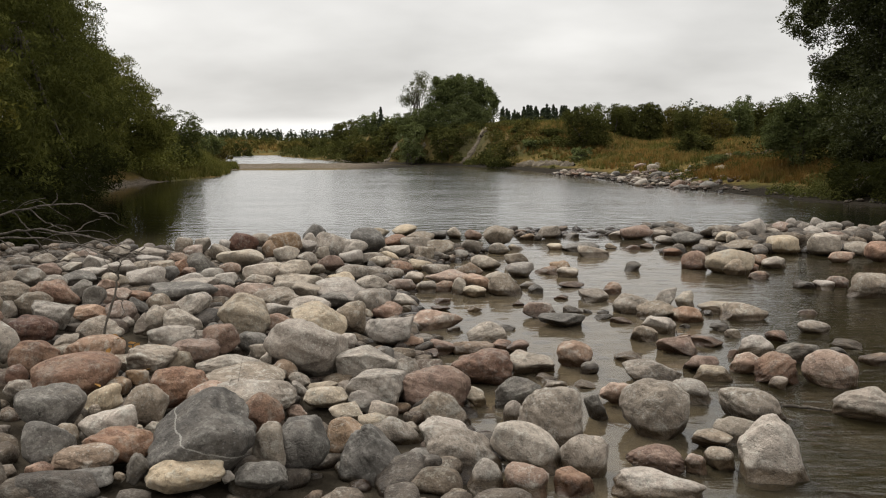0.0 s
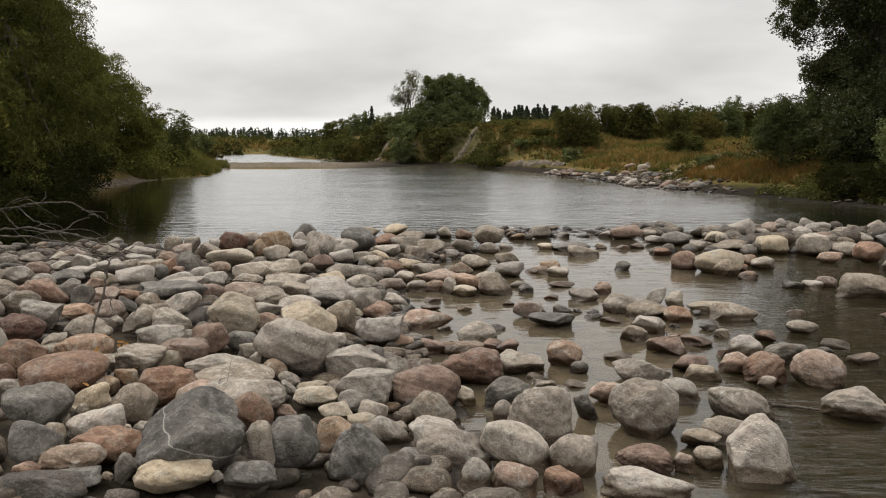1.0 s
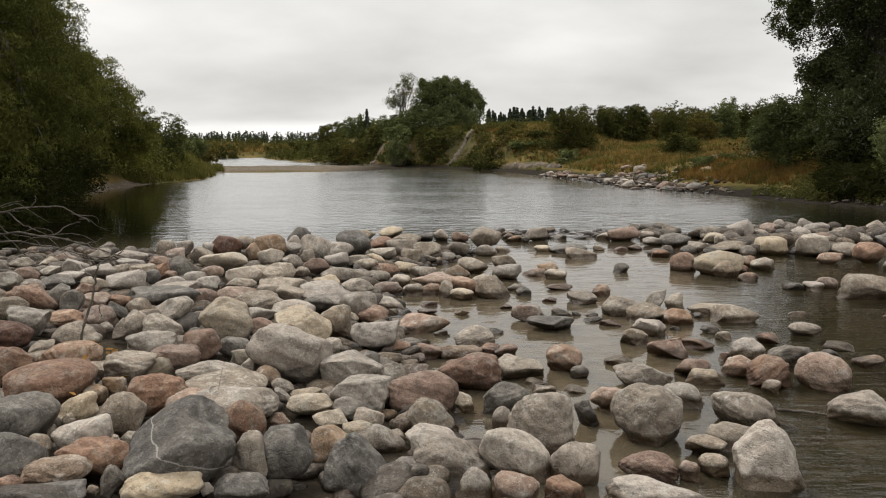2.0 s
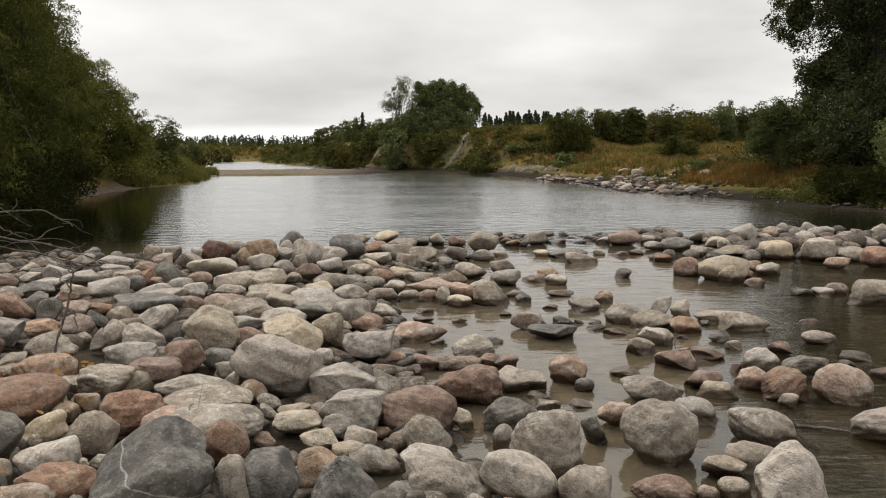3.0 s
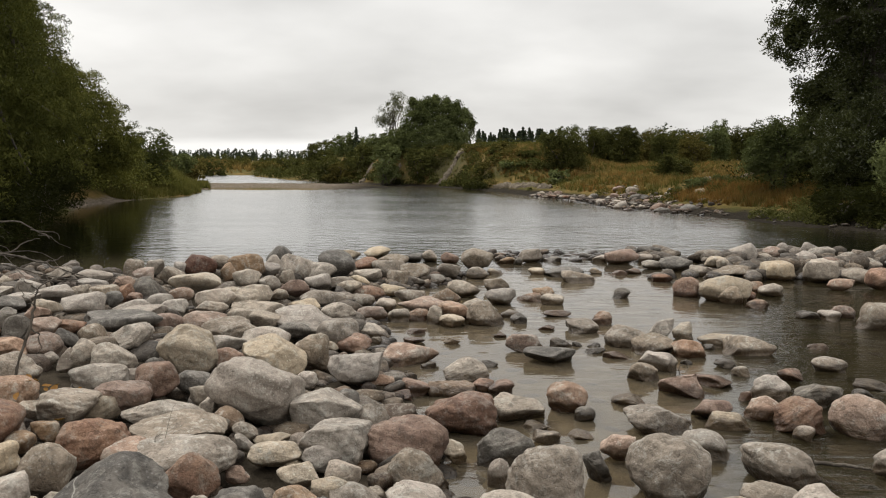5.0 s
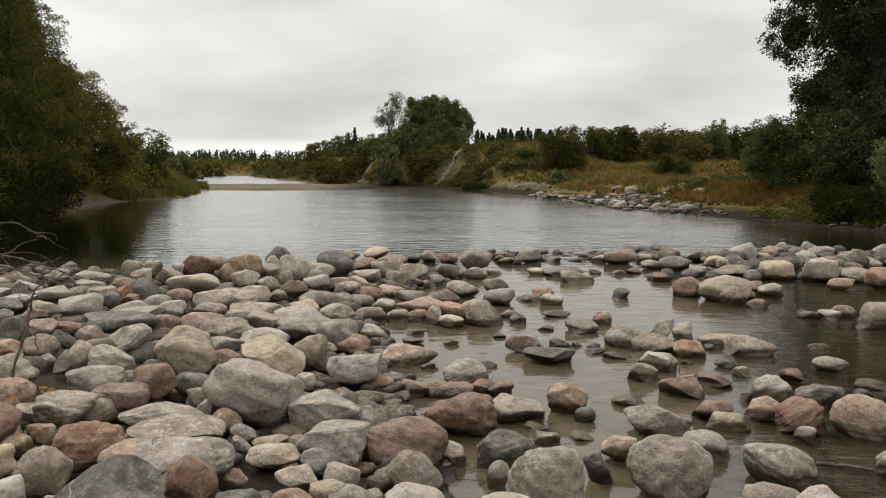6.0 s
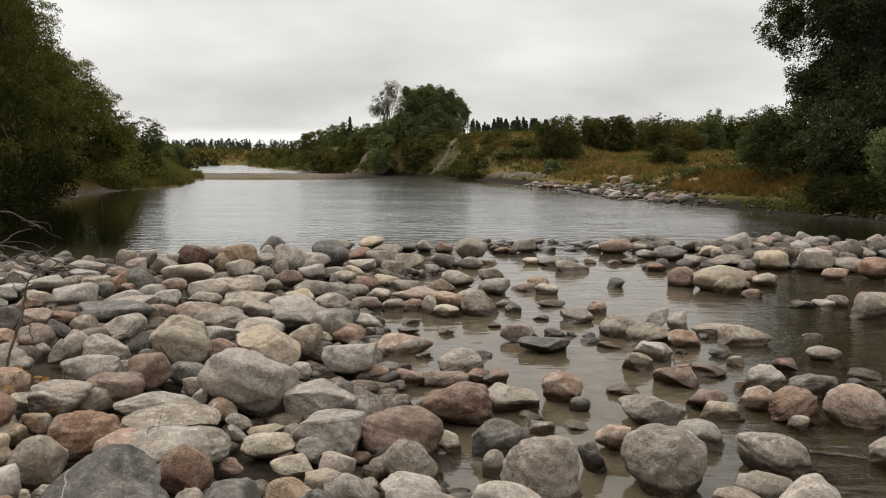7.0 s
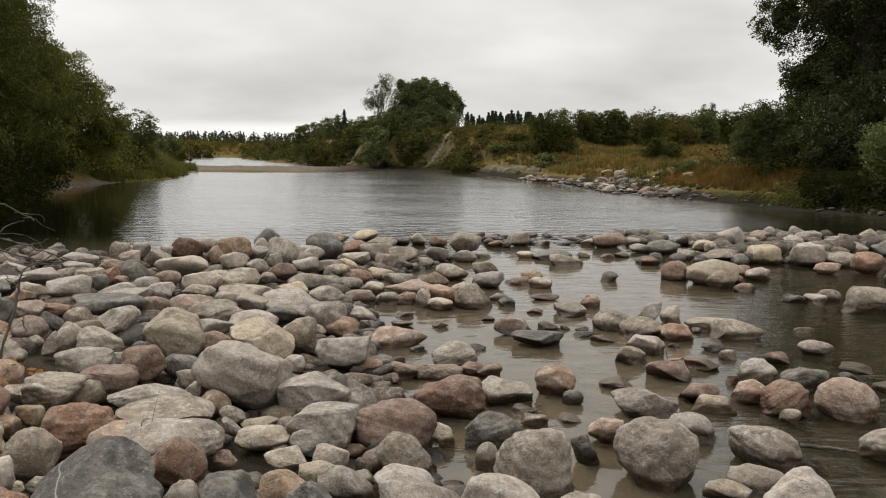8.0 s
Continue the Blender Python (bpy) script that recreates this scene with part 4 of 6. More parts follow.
def grass(name, label, many, seed, area, height, material, keep, width=0.009, blades=14):
    """Tufts of arching blades rooted in the ground."""
    r = np.random.RandomState(seed)
    x, y = r.uniform(area[0], area[1], many * 3), r.uniform(area[2], area[3], many * 3)
    z = ground_height(x, y)
    ok = keep(x, y, z) & ~bare(x, y)
    x, y, z = x[ok][:many], y[ok][:many], z[ok][:many]
    m = len(x)
    root = np.repeat(np.stack([x, y, z - 0.02], 1), blades, 0)
    size = np.repeat(height * r.uniform(0.5, 1.25, m), blades) * r.uniform(0.6, 1.1, m * blades)
    a = r.uniform(0, 6.28, m * blades)
    out = np.stack([np.cos(a), np.sin(a), np.zeros_like(a)], 1)
    side = np.stack([-np.sin(a), np.cos(a), np.zeros_like(a)], 1)
    root = root + out * r.uniform(0, 0.08, m * blades)[:, None]
    lean = (size * r.uniform(0.1, 0.65, m * blades))[:, None]
    w = (width * r.uniform(0.7, 1.4, m * blades))[:, None] * side
    tip = root + np.array([[0, 0, 1.0]]) * size[:, None] + out * lean
    v = np.stack([root - w, root + w, tip], 1).reshape(-1, 3)
    f = np.arange(m * blades * 3).reshape(-1, 3)
    ob = part(name, mesh_of(name, v, f), material)
    return tagged(ob, label, "grass", kind="stuff")


def right_bank(lo, hi):
    return lambda x, y, z: (x - shore_right(y) > lo) & (x - shore_right(y) < hi) & (z > 0.22)


def patchy(test, seed, level):
    return lambda x, y, z: test(x, y, z) & (lumps(x, y, 0.7, seed) > level)


grass("dry_grass", "tall straw-coloured dry grass on the bank", 5200, 31, (1, 26, 19, 52), 0.27, STRAW, patchy(right_bank(0.8, 16), 41, 0.1), 0.010, 16)
grass("rusty_grass", "rust-brown dying grass in the meadow", 3000, 37, (2, 22, 20, 50), 0.24, RUST_GRASS, patchy(right_bank(0.7, 14), 43, 0.1), 0.011, 16)
grass("russet_grass", "russet dead grass on the low shore bank", 900, 38, (6.8, 11.0, 21.0, 27.5), 0.24, RUST_GRASS, right_bank(0.7, 4.2), 0.010, 16)
grass("green_grass", "olive green grass on the bank", 8500, 32, (0, 26, 16, 52), 0.22, GREEN_GRASS, right_bank(0.3, 18), 0.010, 15)
grass("bluff_grass", "yellow-green grass over the bluff", 3600, 33, (-12, 16, 44, 66), 0.22, GREEN_GRASS, right_bank(1.2, 16), 0.014, 14)
grass("bank_grass", "green and yellow grass along the water", 5200, 34, (-17, -9.3, 30.5, 50), 0.3, GREEN_GRASS, lambda x, y, z: (x < shore_left(y) + 0.5) & (z > 0.015), 0.010, 16)
grass("shade_grass", "dull grass under the willows", 900, 35, (-14, -5.2, 4, 29), 0.3, GREEN_GRASS, lambda x, y, z: (x < shore_left(y) - 0.7) & (z > 0.3), 0.01)
grass("flat_grass", "yellowish sedge on the far river flat", 3000, 36, (-60, 0, 84, 125), 0.7, STRAW, lambda x, y, z: z > 0.2, 0.03, 14)


def slope_scrub(name, label, many, seed, area, test, size, material, leaf):
    """Low knee-high scrub on a slope, too many plants to count."""
    r = np.random.RandomState(seed)
    pts, sz, face, made = [], [], [], 0
    for i in range(many * 6):
        x, y = r.uniform(area[0], area[1]), r.uniform(area[2], area[3])
        z = float(ground_height(np.array(x), np.array(y)))
        if made >= many or not test(x, y, z) or bare(x, y):
            continue
        made += 1
        w = r.uniform(*size)
        n = int(90 * (w / leaf / 4) ** 1.2) + 40
        d = unit(r.normal(size=(n, 3))) * np.array([w, w * 0.8, w * r.uniform(0.6, 0.9)]) * (r.uniform(0.25, 1, (n, 1)) ** 0.5)
        d[:, 2] = np.abs(d[:, 2]) * 1.2
        pts.append(d + [x, y, z])
        face.append(unit(d + r.normal(size=(n, 3)) * w * 0.25))
        sz.append(leaf * r.uniform(0.6, 1.3, n))
    ob = part(name, leaves(name, np.concatenate(pts), np.concatenate(sz), r, -0.2, 0.5, np.concatenate(face)), material)
    return tagged(ob, label, "scrub", kind="stuff")


slope_scrub("bluff_face_scrub", "dark scrub clinging to the eroded bluff", 240, 51, (-9, 6, 43, 64), lambda x, y, z: 0.4 < (x - shore_right(y)) < 4.5 and lumps(x, y, 0.9, 61) > -0.5, (0.25, 0.6), SCRUB, 0.13)
slope_scrub("rusty_scrub", "rusty brown low scrub on the bluff", 70, 52, (-8, 8, 42, 60), lambda x, y, z: 0.5 < (x - shore_right(y)) < 5.0 and lumps(x, y, 0.9, 62) > 0.1, (0.25, 0.6), OCHRE, 0.12)
slope_scrub("bend_scrub", "olive scrub along the river bend", 110, 53, (-24, -5, 58, 84), lambda x, y, z: 0.2 < (x - shore_right(y)) < 6.0, (0.4, 1.1), SCRUB, 0.18)
slope_scrub("meadow_scrub", "tufts of weeds in the dry meadow", 160, 54, (3, 22, 20, 50), lambda x, y, z: 1.0 < (x - shore_right(y)) < 14 and lumps(x, y, 0.5, 63) > -0.1, (0.15, 0.45), SCRUB, 0.07)
slope_scrub("shade_weeds", "dark weeds along the shaded shore", 130, 55, (6, 12, 15, 21.5), lambda x, y, z: 0.2 < (x - shore_right(y)) < 3, (0.2, 0.45), SCRUB, 0.06)
slope_scrub("bluff_foot_scrub", "scrub and roots along the bluff foot, coloured as in shade", 110, 56, (-9, 4, 42, 58), lambda x, y, z: 0.15 < (x - shore_right(y)) < 1.6 and not -1.9 < x < 0.6 and lumps(x, y, 1.4, 64) > -0.35, (0.2, 0.5), SHADE, 0.11)
# backing added to shut out sky behind the willows, shade in its colour
slope_scrub("back_thicket", "added shade-coloured backing scrub that closes gaps behind the willows", 150, 57, (-24, -8.5, 9, 36), lambda x, y, z: 2.4 < (shore_left(y) - x) < 8, (0.9, 1.6), SHADE, 0.13)
slope_scrub("shade_scrub", "undergrowth behind the poplars, coloured as in deep shade", 90, 58, (9.5, 22, 13, 30), lambda x, y, z: 2.2 < (x - shore_right(y)) < 9, (0.8, 1.4), SHADE, 0.12)
slope_scrub("meadow_hedge", "dark green scrub closing the back of the meadow", 130, 59, (6, 26, 50, 60), lambda x, y, z: x - shore_right(y) > 5, (0.7, 1.25), SCRUB, 0.13)
slope_scrub("willow_scrub", "olive scrub between the willow stems", 110, 60, (-16.5, -11.5, 27, 36), lambda x, y, z: 1.0 < (shore_left(y) - x) < 4, (0.7, 1.2), WILLOW, 0.11)

# ---- stones of the river bank ----


def ball(level):
    bm = bmesh.new()
    bmesh.ops.create_icosphere(bm, subdivisions=level, radius=1)
    v = np.array([p.co[:] for p in bm.verts])
    f = np.array([[q.index for q in p.verts] for p in bm.faces])
    bm.free()
    return unit(v), f


BALLS = {k: ball(k) for k in (2, 3, 4, 5)}
# kind: how many worn facets, how deep they cut (least, most), squareness
SHAPES = {"round": (9, 0.68, 0.94, 2.25), "worn": (13, 0.54, 0.86, 2.4), "oval": (8, 0.70, 0.94, 2.15), "slab": (13, 0.50, 0.86, 2.3), "block": (11, 0.56, 0.84, 2.5), "box": (7, 0.80, 0.95, 2.9), "peak": (10, 0.58, 0.86, 2.2), "shoulder": (9, 0.64, 0.9, 2.4), "smooth": (7, 0.78, 0.96, 2.1)}


def stone_form(kind, rng, level, tilt=0, foot=0.08, sunk=False):
    """A water-worn stone within -1..1: a squarish ball with soft facets, lumps and small chips."""
    v0, f = BALLS[level]
    n, lo, hi, sq = SHAPES[kind]
    v = v0 / (np.abs(v0) ** sq).sum(1, keepdims=True) ** (1 / sq)
    dirs, cut = unit(rng.normal(size=(n, 3))), rng.uniform(lo, hi, n)
    if kind == "block":
        dirs[0], cut[0] = unit(np.array([rng.normal() * 0.2, rng.normal() * 0.2, 1.0])), 0.55
    if kind == "shoulder":
        dirs[0], cut[0] = unit(np.array([0.30, -0.32, 0.9])), 0.56
        dirs[1], cut[1] = unit(np.array([0.35, -0.75, -0.6])), 0.60
    if kind == "peak":
        up = (v[:, 2:3] + 1) / 2
        v[:, :2] *= 1.12 - 0.62 * up
        v[:, 0:1] += (up - 0.5) * rng.uniform(-0.35, 0.35)
    soft = {"block": 0.03, "box": 0.06, "peak": 0.032, "slab": 0.03, "worn": 0.028, "smooth": 0.08}.get(kind, 0.05)
    for d, c in zip(dirs, cut):
        e = v @ d - c
        v = v - d * (np.logaddexp(0, e / soft) * soft * 0.9)[:, None]
    g = 0
    for amp, freq in ((0.075, 1.9), (0.042, 4.2), (0.021, 9.0), (0.011, 18.0), (0.005, 36.0)):
        for _ in range(3):
            g = g + amp * np.sin(v0 @ (rng.normal(size=3) * freq) + rng.uniform(0, 6.28)) / 1.7
    v = v * (1 + g)[:, None]
    if tilt:
        v = v * [1.0, 1.0, 1.0 - 0.45 * min(1.0, abs(tilt) / 20)]
        c, s = np.cos(radians(tilt)), np.sin(radians(tilt))
        v = v @ np.array([[c, 0, -s], [0, 1, 0], [s, 0, c]])
    v -= (v.max(0) + v.min(0)) / 2
    v = v / v.max(0)
    # the foot draws in a little under the widest part
    v[:, :2] *= 1 - foot * np.clip(-v[:, 2:3] - 0.1, 0, 1)
    if sunk:
        # a stone bedded in the river keeps its girth below the water
        v[:, :2] /= np.sqrt(np.clip(1 - 0.8 * np.clip(-v[:, 2:3], 0, 1) ** 2, 0.2, 1))
    return v, f


PLACED = []
WORDS = {"round": "rounded", "worn": "worn faceted", "oval": "long oval", "slab": "low flat", "block": "blocky worn", "box": "squarish", "peak": "peaked", "shoulder": "broad sloping", "smooth": "smooth rounded"}


def stone(kind, colour, x, y, z, a, b, c, tilt, yaw, group="stones of the river bank", lies="", wet=False):
    """One stone: middle, half sizes across, along and up, tilt and turn in degrees."""
    seed = len(PLACED) + 11
    rng = np.random.RandomState(seed)
    level = 5 if a > 0.12 and y < 5.6 else (4 if y < 8 else 3)
    v, f = stone_form(kind, rng, level, tilt, 0.0 if wet else 0.06, wet)
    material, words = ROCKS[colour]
    size = "boulder" if a > 0.15 else "stone"
    ob = part(size, mesh_of(size, v * [a, b, c], f, True), material)
    ob.matrix_world = pose(x, y, z, 0, 0, yaw)
    where = lies or ("standing in shallow water" if wet else "lying on the cobble bank" if y < 10 or x < 0.5 else "on the low stone weir")
    tagged(ob, f"{WORDS[kind]} {words} {size} {where}", size, group)
    PLACED.append((x, y, a, b))


stone('round', "n", -1.616, 2.372, 0.229, 0.056, 0.048, 0.046, 10, 35)
stone('slab', "d", -1.451, 2.393, 0.202, 0.111, 0.084, 0.036, 0, 32)
stone('round', "v", -1.344, 2.456, 0.181, 0.023, 0.020, 0.021, 0, 30)
stone('worn', "d", -1.287, 2.488, 0.208, 0.045, 0.038, 0.068, -40, 28)
stone('peak', "c", -1.103, 2.496, 0.186, 0.150, 0.120, 0.065, 0, 25)
stone('oval', "o", -1.499, 2.508, 0.227, 0.128, 0.079, 0.057, 5, 32)
stone('round', "d", -1.661, 2.550, 0.275, 0.102, 0.088, 0.100, 10, 34)
stone('peak', "d", -0.821, 2.554, 0.151, 0.104, 0.083, 0.062, 0, 18)
stone('worn', "g", -0.954, 2.559, 0.143, 0.029, 0.025, 0.028, 0, 21)
stone('oval', "n", -1.434, 2.661, 0.224, 0.171, 0.106, 0.073, -4, 29)
stone('block', "D", -1.108, 2.683, 0.272, 0.228, 0.194, 0.168, -22, 23)
stone('oval', "w", 0.778, 2.750, 0.036, 0.190, 0.118, 0.064, 0, -16, wet=True)
stone('box', "g", -0.839, 2.756, 0.192, 0.073, 0.059, 0.110, 5, 17)
stone('round', "k", 0.237, 2.776, 0.049, 0.094, 0.081, 0.071, 0, -5, wet=True)
stone('worn', "n", 0.431, 2.777, 0.034, 0.082, 0.070, 0.059, 0, -9, wet=True)
stone('worn', "v", -1.702, 2.789, 0.230, 0.045, 0.038, 0.047, 10, 32)
stone('round', "w", -0.072, 2.810, 0.014, 0.042, 0.036, 0.025, 0, 2, wet=True)
stone('peak', "g", 0.069, 2.810, 0.052, 0.070, 0.056, 0.075, 0, -1, wet=True)
stone('worn', "d", -0.662, 2.831, 0.012, 0.042, 0.036, 0.032, 0, 14, wet=True)
stone('box', "d", -0.709, 2.845, 0.179, 0.114, 0.091, 0.111, 0, 14)
stone('peak', "d", -0.414, 2.879, 0.098, 0.148, 0.118, 0.148, -5, 8, wet=True)
stone('worn', "w", -1.575, 2.894, 0.242, 0.120, 0.102, 0.078, -10, 29)
stone('worn', "c", -1.477, 2.946, 0.193, 0.038, 0.032, 0.023, 0, 27)
stone('worn', "v", -1.727, 2.948, 0.226, 0.028, 0.024, 0.040, 0, 31)
stone('peak', "w", 1.304, 2.977, 0.104, 0.137, 0.109, 0.162, 6, -24, wet=True)
stone('box', "d", -1.865, 2.978, 0.288, 0.152, 0.121, 0.099, 3, 33)
stone('round', "v", 0.503, 2.990, 0.070, 0.106, 0.091, 0.108, 0, -10, wet=True)
stone('round', "k", 0.991, 2.994, 0.034, 0.045, 0.039, 0.051, 0, -19, wet=True)
stone('worn', "g", -1.425, 3.000, 0.189, 0.035, 0.030, 0.027, 0, 26)
stone('round', "d", -0.206, 3.001, 0.038, 0.081, 0.070, 0.060, 0, 4, wet=True)
stone('oval', "n", 0.819, 3.021, 0.046, 0.129, 0.080, 0.070, 4, -16, wet=True)
stone('round', "o", -0.551, 3.031, 0.137, 0.101, 0.087, 0.089, 0, 11)
stone('smooth', "v", -0.039, 3.033, 0.071, 0.171, 0.137, 0.114, 24, 1, wet=True)
stone('round', "v", 1.110, 3.056, 0.033, 0.067, 0.057, 0.058, 0, -20, wet=True)
stone('smooth', "g", 0.249, 3.073, 0.078, 0.157, 0.126, 0.127, 24, -5, wet=True)
stone('peak', "v", -1.497, 3.130, 0.254, 0.109, 0.087, 0.101, 0, 26)
stone('round', "v", -1.745, 3.138, 0.221, 0.030, 0.026, 0.029, 0, 30)
stone('peak', "n", -0.990, 3.226, 0.189, 0.114, 0.091, 0.094, 0, 17)
stone('worn', "c", -1.758, 3.244, 0.249, 0.098, 0.083, 0.063, -15, 29)
stone('oval', "v", -0.347, 3.286, 0.059, 0.117, 0.072, 0.087, 25, 6, wet=True)
stone('worn', "v", 1.150, 3.305, 0.031, 0.093, 0.079, 0.048, 15, -20, wet=True)
stone('round', "v", -2.201, 3.319, 0.277, 0.068, 0.058, 0.044, 0, 34)
stone('box', "c", -0.459, 3.322, 0.100, 0.086, 0.069, 0.058, 0, 8)
stone('shoulder', "k", -1.259, 3.342, 0.207, 0.116, 0.099, 0.084, 8, 21)
stone('oval', "w", -0.127, 3.352, 0.049, 0.124, 0.077, 0.077, 18, 2, wet=True)
stone('smooth', "v", 0.387, 3.381, 0.111, 0.158, 0.127, 0.163, 4, -7, wet=True)
stone('round', "b", -2.251, 3.404, 0.302, 0.057, 0.049, 0.069, 0, 34)
stone('worn', "g", 1.301, 3.406, 0.045, 0.113, 0.096, 0.071, 18, -21, wet=True)
stone('smooth', "v", -1.072, 3.408, 0.194, 0.217, 0.174, 0.093, 12, 18)
stone('round', "k", -0.858, 3.418, 0.124, 0.051, 0.044, 0.038, 0, 14)
stone('round', "g", -0.306, 3.439, 0.028, 0.057, 0.049, 0.042, 0, 5, wet=True)
stone('worn', "c", -0.611, 3.447, 0.115, 0.092, 0.078, 0.056, -5, 10)
stone('smooth', "n", -1.452, 3.450, 0.242, 0.147, 0.118, 0.109, 5, 23)
stone('round', "w", -0.435, 3.475, 0.109, 0.078, 0.067, 0.061, 0, 7)
stone('smooth', "n", -1.985, 3.484, 0.300, 0.220, 0.176, 0.104, -8, 30)
stone('round', "o", -1.777, 3.486, 0.231, 0.067, 0.058, 0.050, 0, 28)
stone('smooth', "v", 0.919, 3.531, 0.110, 0.175, 0.140, 0.157, 8, -15, wet=True)
stone('worn', "o", -1.721, 3.598, 0.234, 0.059, 0.050, 0.057, 0, 26)
stone('peak', "v", -0.139, 3.599, 0.069, 0.129, 0.103, 0.109, 0, 2, wet=True)
stone('round', "g", -0.785, 3.614, 0.011, 0.031, 0.027, 0.020, 0, 13, wet=True)
stone('round', "w", 0.219, 3.644, 0.045, 0.050, 0.043, 0.076, 0, -3, wet=True)
stone('round', "c", -0.680, 3.661, 0.083, 0.039, 0.034, 0.021, 0, 11)
stone('oval', "c", -0.752, 3.672, 0.126, 0.124, 0.077, 0.060, 0, 12)
stone('peak', "w", -0.548, 3.683, 0.106, 0.095, 0.076, 0.061, 0, 9)
stone('worn', "d", 0.654, 3.717, 0.054, 0.062, 0.053, 0.078, 20, -10, wet=True)
stone('oval', "n", -2.334, 3.734, 0.326, 0.130, 0.081, 0.091, 0, 33)
stone('smooth', "v", 1.462, 3.741, 0.064, 0.163, 0.130, 0.100, 15, -22, wet=True)
stone('oval', "w", 2.064, 3.755, 0.064, 0.158, 0.098, 0.099, -5, -29, wet=True)
stone('worn', "g", -0.913, 3.787, 0.133, 0.048, 0.041, 0.051, 20, 14)
stone('block', "g", -0.506, 3.814, 0.136, 0.180, 0.153, 0.102, 5, 8)
stone('slab', "v", -1.220, 3.827, 0.185, 0.217, 0.173, 0.068, 0, 18)
stone('round', "g", -2.589, 3.862, 0.388, 0.103, 0.088, 0.136, 20, 34)
stone('round', "w", -0.679, 3.862, 0.109, 0.048, 0.041, 0.052, 0, 10)
stone('smooth', "n", -0.189, 3.869, 0.109, 0.191, 0.153, 0.135, 4, 3)
stone('slab', "c", -0.817, 3.910, 0.108, 0.089, 0.071, 0.031, 0, 12)
stone('worn', "c", 0.027, 3.923, 0.043, 0.058, 0.050, 0.067, 20, -0, wet=True)
stone('block', "v", -1.765, 3.932, 0.254, 0.146, 0.124, 0.084, 4, 25)
stone('worn', "v", -1.927, 3.937, 0.241, 0.091, 0.077, 0.049, 0, 27)
stone('oval', "d", 0.269, 3.938, 0.059, 0.138, 0.085, 0.097, -8, -4, wet=True)
stone('worn', "v", -0.953, 3.955, 0.138, 0.062, 0.052, 0.049, 20, 14)
stone('worn', "k", 0.799, 3.965, 0.050, 0.087, 0.074, 0.073, -12, -12, wet=True)
stone('oval', "g", -1.345, 3.994, 0.199, 0.196, 0.121, 0.079, 4, 19)
stone('round', "o", -1.056, 4.031, 0.163, 0.081, 0.069, 0.073, 0, 15)
stone('box', "c", -1.655, 4.034, 0.224, 0.087, 0.070, 0.063, 8, 23)
stone('worn', "g", 1.224, 4.061, 0.043, 0.113, 0.096, 0.070, 8, -17, wet=True)
stone('oval', "k", -2.154, 4.069, 0.286, 0.168, 0.104, 0.074, -3, 28)
stone('worn', "v", -2.351, 4.072, 0.275, 0.058, 0.049, 0.033, 0, 31)
stone('block', "n", -1.594, 4.113, 0.239, 0.147, 0.125, 0.092, 4, 22)
stone('slab', "g", 0.490, 4.215, 0.018, 0.071, 0.057, 0.042, 5, -7, wet=True)
stone('worn', "g", -2.398, 4.216, 0.288, 0.080, 0.068, 0.049, -15, 30)
stone('worn', "g", -1.185, 4.226, 0.172, 0.065, 0.055, 0.071, -40, 16)
stone('block', "g", -0.609, 4.249, 0.142, 0.186, 0.158, 0.108, 0, 8)
stone('oval', "m", -2.624, 4.253, 0.350, 0.162, 0.101, 0.096, 4, 32)
stone('round', "w", 1.796, 4.272, 0.027, 0.054, 0.046, 0.044, 0, -23, wet=True)
stone('peak', "v", -0.389, 4.275, 0.110, 0.096, 0.077, 0.077, 0, 5)
stone('smooth', "w", -0.973, 4.281, 0.238, 0.254, 0.203, 0.182, 16, 13)
stone('slab', "w", 0.673, 4.290, 0.009, 0.066, 0.052, 0.027, 4, -9, wet=True)
stone('worn', "d", -0.554, 4.406, 0.127, 0.091, 0.077, 0.091, 0, 7)
stone('worn', "g", -1.266, 4.408, 0.174, 0.086, 0.073, 0.064, 0, 16)
stone('smooth', "k", 2.147, 4.409, 0.078, 0.157, 0.126, 0.120, 12, -26, wet=True)
stone('box', "b", 0.066, 4.416, 0.078, 0.189, 0.151, 0.117, 3, -1, wet=True)
stone('slab', "v", 1.094, 4.430, 0.038, 0.178, 0.143, 0.088, 4, -14, wet=True)
stone('slab', "g", 0.464, 4.442, 0.007, 0.072, 0.058, 0.030, 0, -6, wet=True)
stone('round', "n", 1.834, 4.443, 0.070, 0.125, 0.107, 0.101, 5, -23, wet=True)
stone('round', "v", -2.291, 4.444, 0.307, 0.145, 0.125, 0.090, 10, 28)
stone('oval', "g", -1.843, 4.465, 0.249, 0.151, 0.093, 0.082, -4, 23)
stone('oval', "c", 1.478, 4.472, 0.031, 0.105, 0.065, 0.051, 0, -19, wet=True)
stone('round', "n", -1.565, 4.545, 0.230, 0.116, 0.100, 0.100, 0, 19)
stone('round', "n", -3.031, 4.547, 0.366, 0.072, 0.062, 0.067, 0, 34)
stone('round', "d", 0.744, 4.603, 0.025, 0.058, 0.050, 0.044, 0, -9, wet=True)
stone('shoulder', "g", 0.375, 4.624, 0.052, 0.152, 0.129, 0.078, 0, -5, wet=True)
stone('slab', "n", 1.445, 4.639, 0.031, 0.108, 0.087, 0.071, 5, -18, wet=True)
stone('round', "k", 1.728, 4.645, 0.047, 0.096, 0.083, 0.073, -10, -21, wet=True)
stone('oval', "d", -1.401, 4.651, 0.188, 0.105, 0.065, 0.066, 0, 17)
stone('worn', "g", -2.677, 4.654, 0.360, 0.131, 0.112, 0.105, 15, 30)
